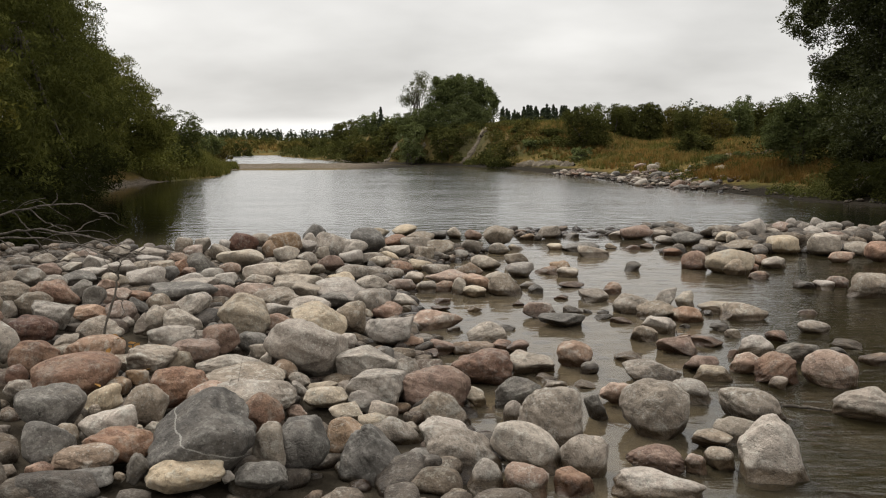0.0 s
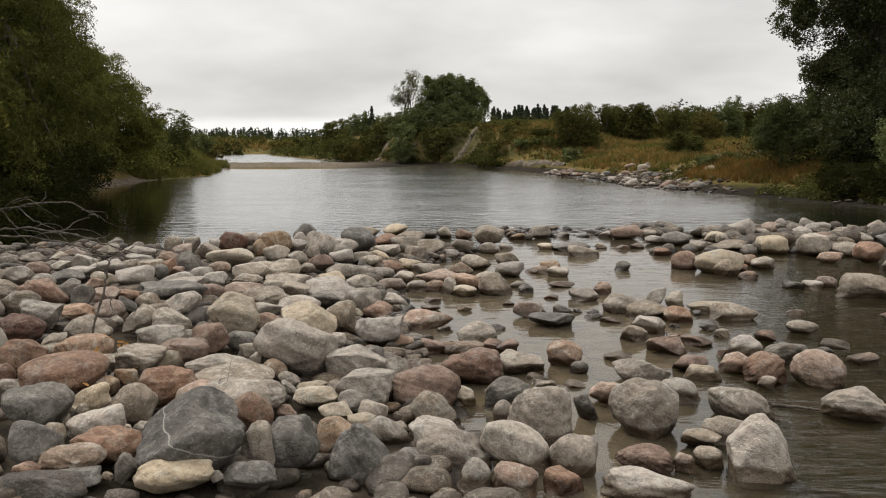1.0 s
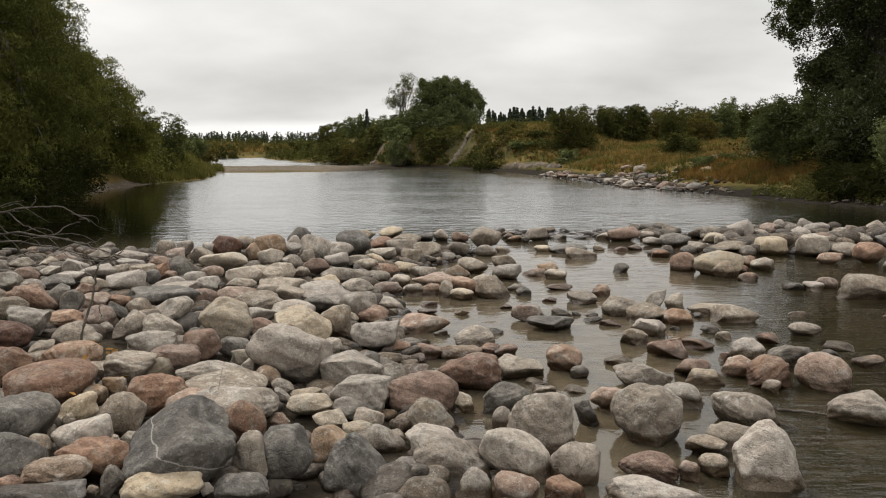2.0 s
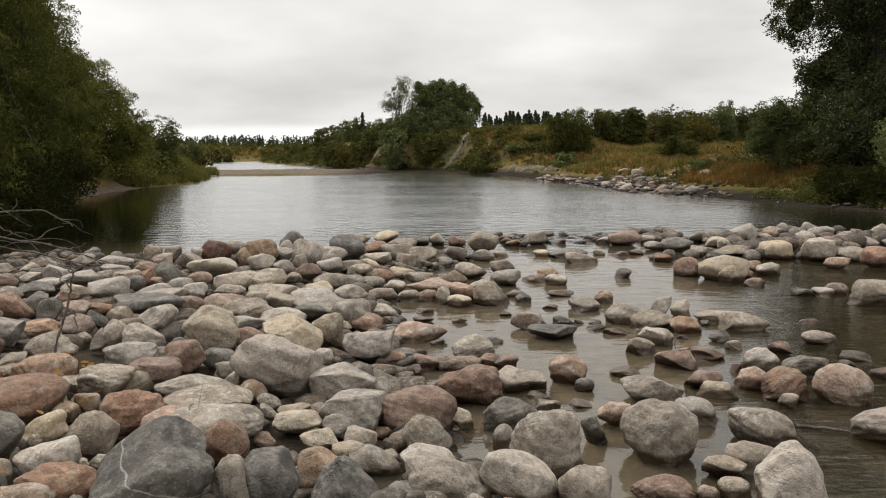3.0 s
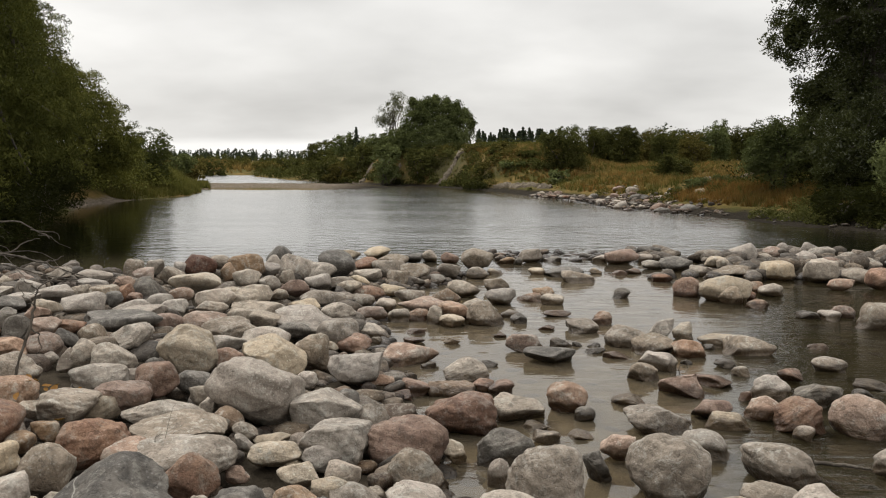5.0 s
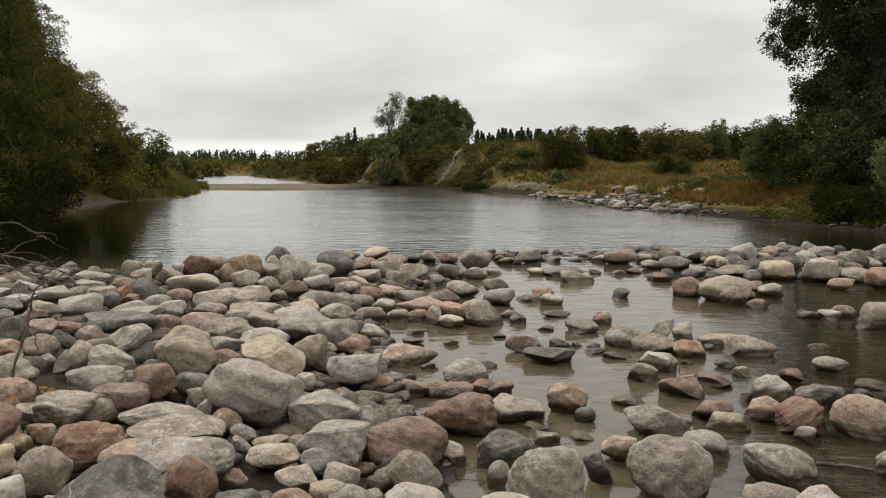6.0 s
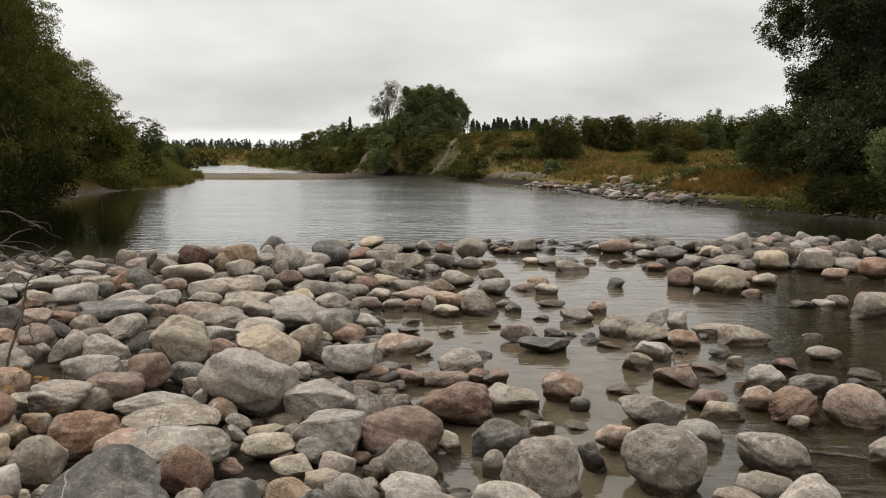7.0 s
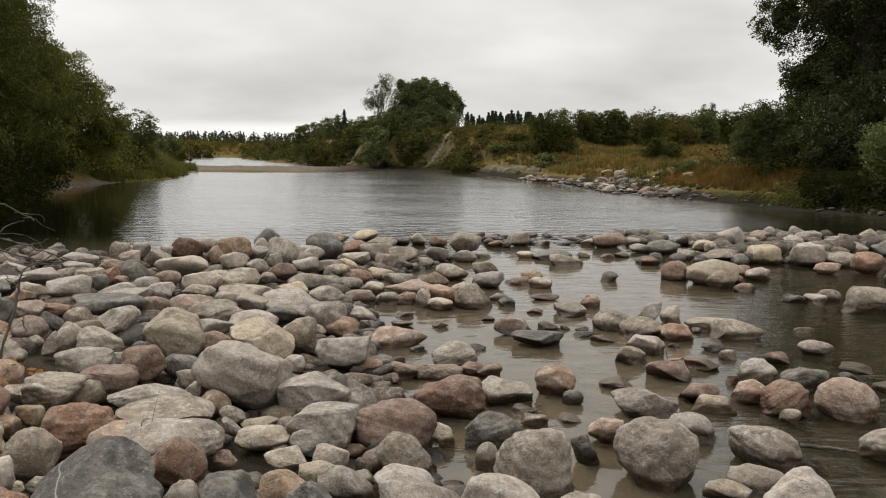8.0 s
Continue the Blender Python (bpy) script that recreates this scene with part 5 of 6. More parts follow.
stone('round', "g", -1.820, 4.661, 0.196, 0.041, 0.035, 0.025, 0, 22)
stone('worn', "w", -1.742, 4.691, 0.208, 0.043, 0.036, 0.045, 0, 21)
stone('worn', "w", -2.166, 4.781, 0.274, 0.052, 0.044, 0.073, -30, 25)
stone('peak', "k", 0.671, 4.790, 0.067, 0.117, 0.094, 0.097, 5, -8, wet=True)
stone('round', "g", -1.901, 4.815, 0.272, 0.129, 0.111, 0.108, 0, 22)
stone('round', "v", -3.191, 4.827, 0.390, 0.074, 0.064, 0.081, 0, 34)
stone('slab', "o", 2.609, 4.836, 0.019, 0.099, 0.080, 0.047, 0, -29, wet=True)
stone('worn', "g", -2.100, 4.838, 0.288, 0.102, 0.086, 0.100, -20, 24)
stone('worn', "v", -3.076, 4.843, 0.361, 0.049, 0.042, 0.060, 0, 33)
stone('round', "w", -2.297, 4.883, 0.262, 0.047, 0.040, 0.039, 0, 26)
stone('slab', "v", 1.044, 4.924, 0.013, 0.098, 0.078, 0.031, 0, -12, wet=True)
stone('worn', "d", 2.148, 4.927, 0.049, 0.132, 0.112, 0.073, -6, -24, wet=True)
stone('slab', "k", -2.586, 4.931, 0.309, 0.123, 0.098, 0.063, 8, 28)
stone('oval', "v", -2.963, 4.944, 0.371, 0.125, 0.078, 0.089, 8, 31)
stone('slab', "n", -0.287, 4.977, 0.017, 0.074, 0.059, 0.041, 4, 3, wet=True)
stone('worn', "n", 1.755, 5.004, 0.020, 0.038, 0.032, 0.033, 0, -20, wet=True)
stone('round', "k", -2.388, 5.004, 0.307, 0.107, 0.092, 0.087, 0, 26)
stone('round', "w", -0.839, 5.013, 0.106, 0.066, 0.057, 0.053, 0, 10)
stone('peak', "d", 2.466, 5.051, 0.020, 0.062, 0.049, 0.032, 0, -26, wet=True)
stone('peak', "c", -1.559, 5.068, 0.271, 0.181, 0.145, 0.156, 10, 17)
stone('oval', "w", 1.928, 5.071, 0.049, 0.113, 0.070, 0.079, 4, -21, wet=True)
stone('worn', "n", 0.319, 5.123, 0.032, 0.081, 0.069, 0.053, 0, -4, wet=True)
stone('block', "w", -0.564, 5.126, 0.147, 0.169, 0.144, 0.112, -4, 6)
stone('slab', "n", -0.202, 5.129, 0.027, 0.128, 0.102, 0.071, 0, 2, wet=True)
stone('slab', "o", 0.016, 5.133, 0.024, 0.144, 0.115, 0.058, 0, -0, wet=True)
stone('slab', "n", 1.411, 5.138, 0.035, 0.140, 0.112, 0.085, 8, -16, wet=True)
stone('worn', "c", -1.060, 5.172, 0.195, 0.199, 0.169, 0.139, 14, 12)
stone('slab', "n", 0.211, 5.179, 0.022, 0.072, 0.058, 0.054, 0, -2, wet=True)
stone('slab', "k", -0.448, 5.188, 0.028, 0.123, 0.099, 0.072, 0, 5, wet=True)
stone('oval', "n", -1.363, 5.227, 0.180, 0.119, 0.074, 0.074, 0, 15)
stone('slab', "v", 2.619, 5.278, 0.015, 0.096, 0.077, 0.036, 8, -27, wet=True)
stone('oval', "n", -2.986, 5.303, 0.382, 0.169, 0.105, 0.103, 18, 30)
stone('worn', "d", -2.391, 5.303, 0.290, 0.072, 0.061, 0.074, 10, 25)
stone('slab', "n", 1.667, 5.346, 0.017, 0.119, 0.095, 0.046, 6, -18, wet=True)
stone('worn', "v", -3.338, 5.350, 0.395, 0.155, 0.132, 0.072, -4, 32)
stone('worn', "d", -2.731, 5.357, 0.342, 0.087, 0.074, 0.094, 0, 27)
stone('round', "v", -0.880, 5.407, 0.172, 0.120, 0.103, 0.137, 10, 9)
stone('worn', "n", 2.189, 5.446, 0.033, 0.078, 0.067, 0.051, 0, -22, wet=True)
stone('peak', "g", 0.110, 5.478, 0.058, 0.147, 0.117, 0.083, 0, -1, wet=True)
stone('worn', "v", 1.259, 5.483, 0.045, 0.094, 0.080, 0.066, 10, -13, wet=True)
stone('round', "v", -2.313, 5.500, 0.277, 0.090, 0.077, 0.069, 5, 23)
stone('worn', "g", -2.067, 5.519, 0.264, 0.146, 0.124, 0.090, -10, 21)
stone('worn', "k", -2.653, 5.562, 0.310, 0.109, 0.092, 0.070, 10, 26)
stone('worn', "d", -2.937, 5.584, 0.354, 0.088, 0.075, 0.082, -20, 28)
stone('round', "c", 1.925, 5.599, 0.020, 0.058, 0.050, 0.037, 0, -19, wet=True)
stone('worn', "g", -1.487, 5.680, 0.181, 0.138, 0.117, 0.066, 5, 15)
stone('slab', "v", 2.561, 5.716, 0.025, 0.116, 0.093, 0.060, 4, -24, wet=True)
stone('slab', "w", 1.417, 5.750, 0.034, 0.132, 0.106, 0.086, 4, -14, wet=True)
stone('slab', "n", -2.586, 5.758, 0.285, 0.120, 0.096, 0.048, 4, 25)
stone('slab', "v", -0.138, 5.774, 0.011, 0.056, 0.045, 0.032, -8, 1, wet=True)
stone('round', "d", 1.894, 5.818, 0.019, 0.076, 0.065, 0.034, 0, -18, wet=True)
stone('slab', "d", 0.272, 5.819, 0.010, 0.070, 0.056, 0.031, 0, -3, wet=True)
stone('slab', "d", 1.650, 5.893, 0.009, 0.041, 0.033, 0.025, 0, -16, wet=True)
stone('worn', "v", -3.496, 5.920, 0.406, 0.122, 0.103, 0.082, 0, 31)
stone('oval', "g", -3.294, 5.923, 0.367, 0.093, 0.057, 0.059, 10, 29)
stone('oval', "w", -1.284, 5.933, 0.164, 0.179, 0.111, 0.080, 10, 12)
stone('slab', "k", -0.276, 5.967, 0.039, 0.209, 0.167, 0.092, -6, 3, wet=True)
stone('worn', "d", 0.708, 5.981, 0.043, 0.185, 0.157, 0.063, 0, -7, wet=True)
stone('slab', "d", -2.302, 5.985, 0.273, 0.268, 0.215, 0.082, -5, 21)
stone('oval', "c", -0.840, 5.988, 0.094, 0.062, 0.038, 0.045, 15, 8)
stone('worn', "k", -2.929, 6.032, 0.322, 0.097, 0.082, 0.054, 0, 26)
stone('peak', "n", -0.672, 6.034, 0.110, 0.129, 0.103, 0.069, -15, 6)
stone('worn', "v", -1.561, 6.044, 0.205, 0.200, 0.170, 0.094, -15, 15)
stone('slab', "n", 3.430, 6.047, 0.021, 0.130, 0.104, 0.057, -4, -30, wet=True)
stone('slab', "n", 1.197, 6.103, 0.010, 0.092, 0.073, 0.035, 0, -11, wet=True)
stone('oval', "k", 1.727, 6.128, 0.049, 0.119, 0.074, 0.074, 0, -16, wet=True)
stone('worn', "c", -2.898, 6.130, 0.336, 0.106, 0.090, 0.077, 0, 26)
stone('round', "v", -0.802, 6.143, 0.149, 0.154, 0.132, 0.112, 0, 8)
stone('round', "n", -2.045, 6.157, 0.235, 0.123, 0.105, 0.072, 0, 19)
stone('slab', "d", -3.242, 6.177, 0.359, 0.151, 0.121, 0.062, 4, 28)
stone('slab', "d", 1.079, 6.251, 0.010, 0.078, 0.062, 0.024, 0, -10, wet=True)
stone('oval', "k", -1.809, 6.257, 0.215, 0.176, 0.109, 0.083, 0, 16)
stone('slab', "v", 2.211, 6.258, 0.036, 0.192, 0.153, 0.084, 2, -20, wet=True)
stone('slab', "v", 1.510, 6.262, 0.040, 0.165, 0.132, 0.093, 14, -14, wet=True)
stone('worn', "k", 0.563, 6.344, 0.048, 0.139, 0.118, 0.075, 0, -5, wet=True)
stone('oval', "n", -3.565, 6.367, 0.391, 0.102, 0.063, 0.063, 0, 30)
stone('slab', "d", 1.952, 6.370, 0.011, 0.044, 0.035, 0.027, 0, -17, wet=True)
stone('slab', "w", -2.314, 6.376, 0.253, 0.202, 0.161, 0.063, -10, 20)
stone('oval', "d", -1.171, 6.384, 0.128, 0.133, 0.083, 0.064, 0, 11)
stone('worn', "w", -2.749, 6.388, 0.326, 0.163, 0.139, 0.095, 5, 24)
stone('slab', "w", -3.270, 6.414, 0.352, 0.184, 0.147, 0.056, 0, 27)
stone('slab', "k", 2.789, 6.426, 0.010, 0.075, 0.060, 0.028, 0, -24, wet=True)
stone('slab', "d", 0.852, 6.461, 0.019, 0.084, 0.067, 0.051, 0, -8, wet=True)
stone('slab', "d", 0.978, 6.468, 0.010, 0.039, 0.031, 0.024, 0, -9, wet=True)
stone('slab', "d", 1.106, 6.472, 0.007, 0.051, 0.041, 0.020, 0, -10, wet=True)
stone('oval', "c", -0.557, 6.493, 0.024, 0.053, 0.033, 0.039, 10, 5, wet=True)
stone('oval', "v", 1.358, 6.499, 0.064, 0.170, 0.105, 0.095, 8, -12, wet=True)
stone('slab', "c", 0.024, 6.542, 0.014, 0.068, 0.055, 0.036, 0, -0, wet=True)
stone('slab', "c", 2.057, 6.544, 0.022, 0.142, 0.114, 0.052, 0, -18, wet=True)
stone('slab', "n", -0.267, 6.561, 0.013, 0.087, 0.069, 0.032, 0, 2, wet=True)
stone('slab', "w", -2.456, 6.561, 0.269, 0.152, 0.122, 0.065, -8, 21)
stone('worn', "g", -1.418, 6.612, 0.165, 0.135, 0.114, 0.079, 5, 12)
stone('slab', "w", -1.120, 6.644, 0.153, 0.234, 0.187, 0.109, 15, 10)
stone('worn', "g", 1.663, 6.707, 0.073, 0.109, 0.093, 0.110, -20, -14, wet=True)
stone('slab', "g", -0.607, 6.712, 0.039, 0.138, 0.110, 0.089, 0, 5, wet=True)
stone('worn', "c", 1.847, 6.736, 0.055, 0.079, 0.067, 0.085, 0, -15, wet=True)
stone('worn', "g", -2.180, 6.737, 0.238, 0.113, 0.096, 0.068, 0, 18)
stone('oval', "g", -1.639, 6.738, 0.174, 0.134, 0.083, 0.060, 0, 14)
stone('slab', "g", -3.548, 6.742, 0.366, 0.089, 0.071, 0.042, 0, 28)
stone('slab', "w", -3.143, 6.779, 0.348, 0.161, 0.129, 0.074, 5, 25)
stone('slab', "v", -4.053, 6.796, 0.392, 0.101, 0.081, 0.059, 0, 31)
stone('slab', "n", 0.410, 6.801, 0.011, 0.052, 0.042, 0.028, 0, -3, wet=True)
stone('round', "d", -2.687, 6.815, 0.294, 0.075, 0.064, 0.067, 0, 22)
stone('worn', "g", -3.367, 6.835, 0.381, 0.117, 0.100, 0.084, 0, 27)
stone('worn', "g", -2.328, 6.844, 0.258, 0.119, 0.102, 0.075, 5, 19)
stone('slab', "n", -0.268, 6.956, 0.010, 0.078, 0.063, 0.031, 0, 2, wet=True)
stone('oval', "v", -1.944, 6.964, 0.200, 0.140, 0.087, 0.057, 0, 16)
stone('worn', "v", -2.840, 6.994, 0.307, 0.125, 0.107, 0.071, 0, 22)
stone('slab', "v", -3.937, 7.008, 0.391, 0.117, 0.094, 0.058, 0, 30)
stone('worn', "g", -3.030, 7.020, 0.323, 0.090, 0.077, 0.064, 0, 24)
stone('worn', "v", 1.105, 7.048, 0.041, 0.141, 0.120, 0.062, 0, -9, wet=True)
stone('round', "n", -2.613, 7.056, 0.265, 0.067, 0.057, 0.047, 0, 21)
stone('slab', "g", -1.573, 7.083, 0.173, 0.247, 0.198, 0.075, -8, 13)
stone('worn', "n", -2.704, 7.101, 0.298, 0.080, 0.068, 0.081, 0, 21)
stone('slab', "n", 0.818, 7.112, 0.008, 0.068, 0.054, 0.029, 0, -7, wet=True)
stone('slab', "g", -3.748, 7.140, 0.388, 0.099, 0.079, 0.053, 0, 28)
stone('worn', "w", -1.966, 7.163, 0.231, 0.170, 0.144, 0.100, 8, 16)
stone('oval', "g", -0.934, 7.197, 0.125, 0.153, 0.095, 0.084, 0, 7)
stone('shoulder', "v", 3.719, 7.213, 0.082, 0.234, 0.199, 0.123, 6, -28, wet=True)
stone('worn', "c", 0.024, 7.258, 0.040, 0.112, 0.095, 0.063, 6, -0, wet=True)
stone('slab', "k", -3.673, 7.290, 0.392, 0.112, 0.089, 0.069, 0, 27)
stone('worn', "d", -2.578, 7.358, 0.301, 0.148, 0.126, 0.104, 0, 20)
stone('round', "v", 0.309, 7.375, 0.081, 0.156, 0.134, 0.117, 6, -2, wet=True)
stone('round', "g", -0.122, 7.381, 0.065, 0.066, 0.056, 0.094, 0, 1, wet=True)
stone('round', "k", 1.331, 7.386, 0.042, 0.089, 0.076, 0.065, 0, -10, wet=True)
stone('round', "k", -2.324, 7.391, 0.242, 0.109, 0.094, 0.069, 0, 18)
stone('round', "d", 0.609, 7.431, 0.034, 0.074, 0.064, 0.049, 0, -5, wet=True)
stone('slab', "w", -3.117, 7.440, 0.321, 0.141, 0.113, 0.057, 0, 23)
stone('worn', "c", -1.274, 7.495, 0.127, 0.141, 0.120, 0.069, 10, 10)
stone('block', "k", 0.055, 7.505, 0.073, 0.166, 0.141, 0.092, 0, -0)
stone('round', "g", -0.442, 7.517, 0.044, 0.102, 0.088, 0.063, 0, 3, wet=True)
stone('oval', "k", -0.687, 7.523, 0.054, 0.155, 0.096, 0.070, 8, 5)
stone('oval', "k", -0.275, 7.525, 0.042, 0.099, 0.061, 0.064, 0, 2, wet=True)
stone('slab', "g", -3.482, 7.548, 0.378, 0.133, 0.107, 0.083, 5, 25)
stone('round', "w", 3.386, 7.594, 0.034, 0.101, 0.087, 0.052, 0, -24, wet=True)
stone('worn', "g", -1.760, 7.598, 0.198, 0.190, 0.162, 0.096, 8, 13)
stone('worn', "k", -2.909, 7.604, 0.305, 0.099, 0.084, 0.069, 0, 21)
stone('slab', "d", 3.227, 7.664, 0.023, 0.109, 0.087, 0.053, 4, -23, wet=True)
stone('oval', "c", -1.975, 7.698, 0.198, 0.098, 0.060, 0.067, 0, 15)
stone('slab', "g", 0.557, 7.708, 0.015, 0.092, 0.073, 0.043, 0, -4, wet=True)
stone('oval', "k", 3.567, 7.728, 0.045, 0.107, 0.067, 0.067, 12, -25, wet=True)
stone('slab', "k", 0.988, 7.764, 0.015, 0.127, 0.101, 0.039, 4, -7, wet=True)
stone('slab', "w", -3.274, 7.830, 0.339, 0.174, 0.139, 0.066, 0, 23)
stone('oval', "v", -1.175, 7.912, 0.127, 0.215, 0.133, 0.082, 5, 9)
stone('slab', "k", -0.245, 7.922, 0.063, 0.240, 0.192, 0.082, 0, 2)
stone('slab', "g", 0.287, 7.945, 0.054, 0.180, 0.144, 0.068, 0, -2)
stone('round', "w", -0.592, 8.002, 0.050, 0.103, 0.089, 0.068, 0, 4)
stone('worn', "c", -2.396, 8.016, 0.261, 0.243, 0.206, 0.094, 0, 17)
stone('worn', "v", -1.605, 8.037, 0.144, 0.091, 0.077, 0.056, 0, 11)
stone('oval', "v", -0.879, 8.100, 0.073, 0.178, 0.110, 0.075, 0, 6)
stone('worn', "k", -2.944, 8.198, 0.303, 0.101, 0.086, 0.074, 0, 20)
stone('slab', "k", 2.990, 8.262, 0.023, 0.105, 0.084, 0.053, 0, -20, wet=True)
stone('worn', "v", -2.700, 8.309, 0.290, 0.122, 0.104, 0.098, 8, 18)
stone('worn', "n", -1.509, 8.357, 0.156, 0.145, 0.123, 0.094, 0, 10)
stone('worn', "v", -3.102, 8.377, 0.342, 0.100, 0.085, 0.106, 0, 21)
stone('worn', "w", 0.506, 8.404, 0.071, 0.158, 0.134, 0.090, 0, -3)
stone('oval', "g", 1.017, 8.407, 0.041, 0.118, 0.073, 0.060, 4, -7, wet=True)
stone('worn', "o", -0.030, 8.420, 0.071, 0.153, 0.130, 0.091, 0, 0)
stone('slab', "v", -0.390, 8.460, 0.059, 0.157, 0.126, 0.078, 0, 3)
stone('peak', "v", 2.808, 8.508, 0.068, 0.119, 0.095, 0.103, 0, -18, wet=True)
stone('worn', "v", -1.803, 8.551, 0.179, 0.125, 0.106, 0.080, 0, 12)
stone('worn', "g", -2.033, 8.575, 0.224, 0.147, 0.125, 0.100, -15, 13)
stone('slab', "k", 0.820, 8.628, 0.024, 0.132, 0.105, 0.055, 5, -5, wet=True)
stone('worn', "g", -2.997, 8.651, 0.320, 0.104, 0.088, 0.088, 0, 19)
stone('oval', "w", 4.957, 8.675, 0.050, 0.117, 0.073, 0.075, 0, -30, wet=True)
stone('worn', "n", 3.043, 8.689, 0.043, 0.080, 0.068, 0.061, 10, -19, wet=True)
stone('worn', "c", 2.810, 8.690, 0.104, 0.261, 0.222, 0.154, 0, -18, wet=True)
stone('worn', "n", -0.817, 8.702, 0.056, 0.168, 0.143, 0.072, 12, 5)
stone('worn', "g", -1.020, 8.730, 0.115, 0.132, 0.112, 0.074, 0, 7)
stone('worn', "o", -2.259, 8.747, 0.260, 0.091, 0.077, 0.107, 0, 15)
stone('worn', "w", -2.767, 8.780, 0.296, 0.077, 0.066, 0.076, 0, 18)
stone('oval', "g", 4.768, 8.781, 0.060, 0.131, 0.082, 0.091, 0, -29, wet=True)
stone('slab', "o", 0.974, 8.785, 0.033, 0.117, 0.094, 0.079, 0, -6, wet=True)
stone('round', "d", 1.787, 8.807, 0.043, 0.085, 0.073, 0.062, 0, -12, wet=True)
stone('worn', "w", -1.357, 8.809, 0.154, 0.143, 0.121, 0.089, 0, 9)
stone('box', "m", -2.591, 8.886, 0.317, 0.174, 0.139, 0.118, 0, 16)
stone('worn', "g", 0.155, 8.888, 0.073, 0.174, 0.148, 0.095, 15, -1)
stone('slab', "c", -0.610, 8.917, 0.054, 0.162, 0.130, 0.071, 0, 4)
stone('round', "n", 2.487, 8.943, 0.084, 0.140, 0.120, 0.123, 6, -16, wet=True)
stone('worn', "g", -1.705, 8.949, 0.192, 0.094, 0.080, 0.077, 0, 11)
stone('worn', "g", 3.375, 8.962, 0.057, 0.126, 0.107, 0.081, 0, -21, wet=True)
stone('box', "o", -2.137, 8.982, 0.292, 0.197, 0.158, 0.144, -8, 14)
stone('slab', "v", -1.138, 9.014, 0.123, 0.150, 0.120, 0.069, 0, 7)
stone('worn', "w", -1.919, 9.132, 0.233, 0.116, 0.099, 0.086, 0, 12)
stone('worn', "c", -0.967, 9.134, 0.120, 0.124, 0.106, 0.071, 12, 6)
stone('worn', "v", -2.462, 9.179, 0.302, 0.116, 0.098, 0.093, 15, 15)
stone('oval', "k", 3.270, 9.185, 0.053, 0.110, 0.068, 0.076, 0, -20, wet=True)
stone('worn', "v", 0.519, 9.295, 0.062, 0.143, 0.122, 0.078, 0, -3)
stone('worn', "g", -2.392, 9.300, 0.283, 0.076, 0.065, 0.069, 0, 15)
stone('slab', "g", -1.409, 9.326, 0.198, 0.183, 0.146, 0.101, 12, 9)
stone('worn', "v", -1.666, 9.333, 0.257, 0.203, 0.173, 0.138, 8, 10)
stone('worn', "v", -0.558, 9.366, 0.122, 0.127, 0.108, 0.087, 0, 3)
stone('worn', "k", 4.300, 9.377, 0.056, 0.143, 0.122, 0.071, 0, -25)
stone('worn', "n", 4.759, 9.401, 0.108, 0.177, 0.150, 0.136, 10, -27)
stone('slab', "g", -0.918, 9.487, 0.130, 0.176, 0.141, 0.072, 5, 6)
stone('worn', "g", -1.976, 9.575, 0.262, 0.104, 0.088, 0.086, 0, 12)
stone('worn', "d", -1.264, 9.596, 0.249, 0.213, 0.181, 0.161, 8, 8)
stone('worn', "v", -0.387, 9.746, 0.138, 0.173, 0.147, 0.105, 5, 2)
stone('slab', "g", -0.202, 9.801, 0.053, 0.163, 0.130, 0.067, 0, 1)
stone('peak', "d", -1.960, 9.830, 0.309, 0.147, 0.118, 0.127, 0, 11)
stone('worn', "v", -0.701, 9.902, 0.158, 0.198, 0.168, 0.107, 0, 4)
stone('worn', "d", 5.512, 9.951, 0.088, 0.132, 0.112, 0.110, 0, -29)
stone('worn', "g", 4.775, 10.027, 0.074, 0.165, 0.140, 0.095, 4, -26)
stone('worn', "n", -0.957, 10.029, 0.187, 0.174, 0.148, 0.097, 5, 6)
stone('slab', "n", 2.503, 10.038, 0.028, 0.125, 0.100, 0.065, 4, -14, wet=True)
stone('block', "g", 4.368, 10.050, 0.119, 0.202, 0.172, 0.150, 0, -24)
stone('slab', "v", 1.513, 10.060, 0.037, 0.197, 0.158, 0.089, 0, -9, wet=True)
stone('worn', "v", -0.020, 10.149, 0.092, 0.161, 0.137, 0.118, 0, 0)
stone('box', "c", 3.943, 10.253, 0.096, 0.214, 0.171, 0.121, 0, -21)
stone('peak', "g", 0.340, 10.292, 0.060, 0.139, 0.111, 0.075, 0, -2)
stone('slab', "v", 3.438, 10.486, 0.061, 0.260, 0.208, 0.079, 4, -18)
stone('worn', "v", 3.103, 10.565, 0.056, 0.153, 0.130, 0.072, 0, -16)
stone('slab', "d", 1.426, 10.597, 0.033, 0.252, 0.202, 0.076, -4, -8, wet=True)
stone('slab', "n", 2.116, 10.606, 0.019, 0.095, 0.076, 0.044, 0, -11, wet=True)
stone('slab', "c", 1.090, 10.662, 0.026, 0.109, 0.088, 0.060, 0, -6, wet=True)
stone('slab', "c", 0.576, 10.677, 0.020, 0.106, 0.085, 0.050, 0, -3, wet=True)
stone('slab', "k", 2.315, 10.741, 0.020, 0.103, 0.083, 0.050, 0, -12, wet=True)
stone('slab', "c", 1.849, 10.757, 0.021, 0.081, 0.064, 0.050, 0, -10, wet=True)
stone('worn', "d", 5.614, 10.766, 0.085, 0.125, 0.106, 0.098, 0, -28)
stone('worn', "v", 5.328, 10.802, 0.111, 0.130, 0.111, 0.095, 0, -26)
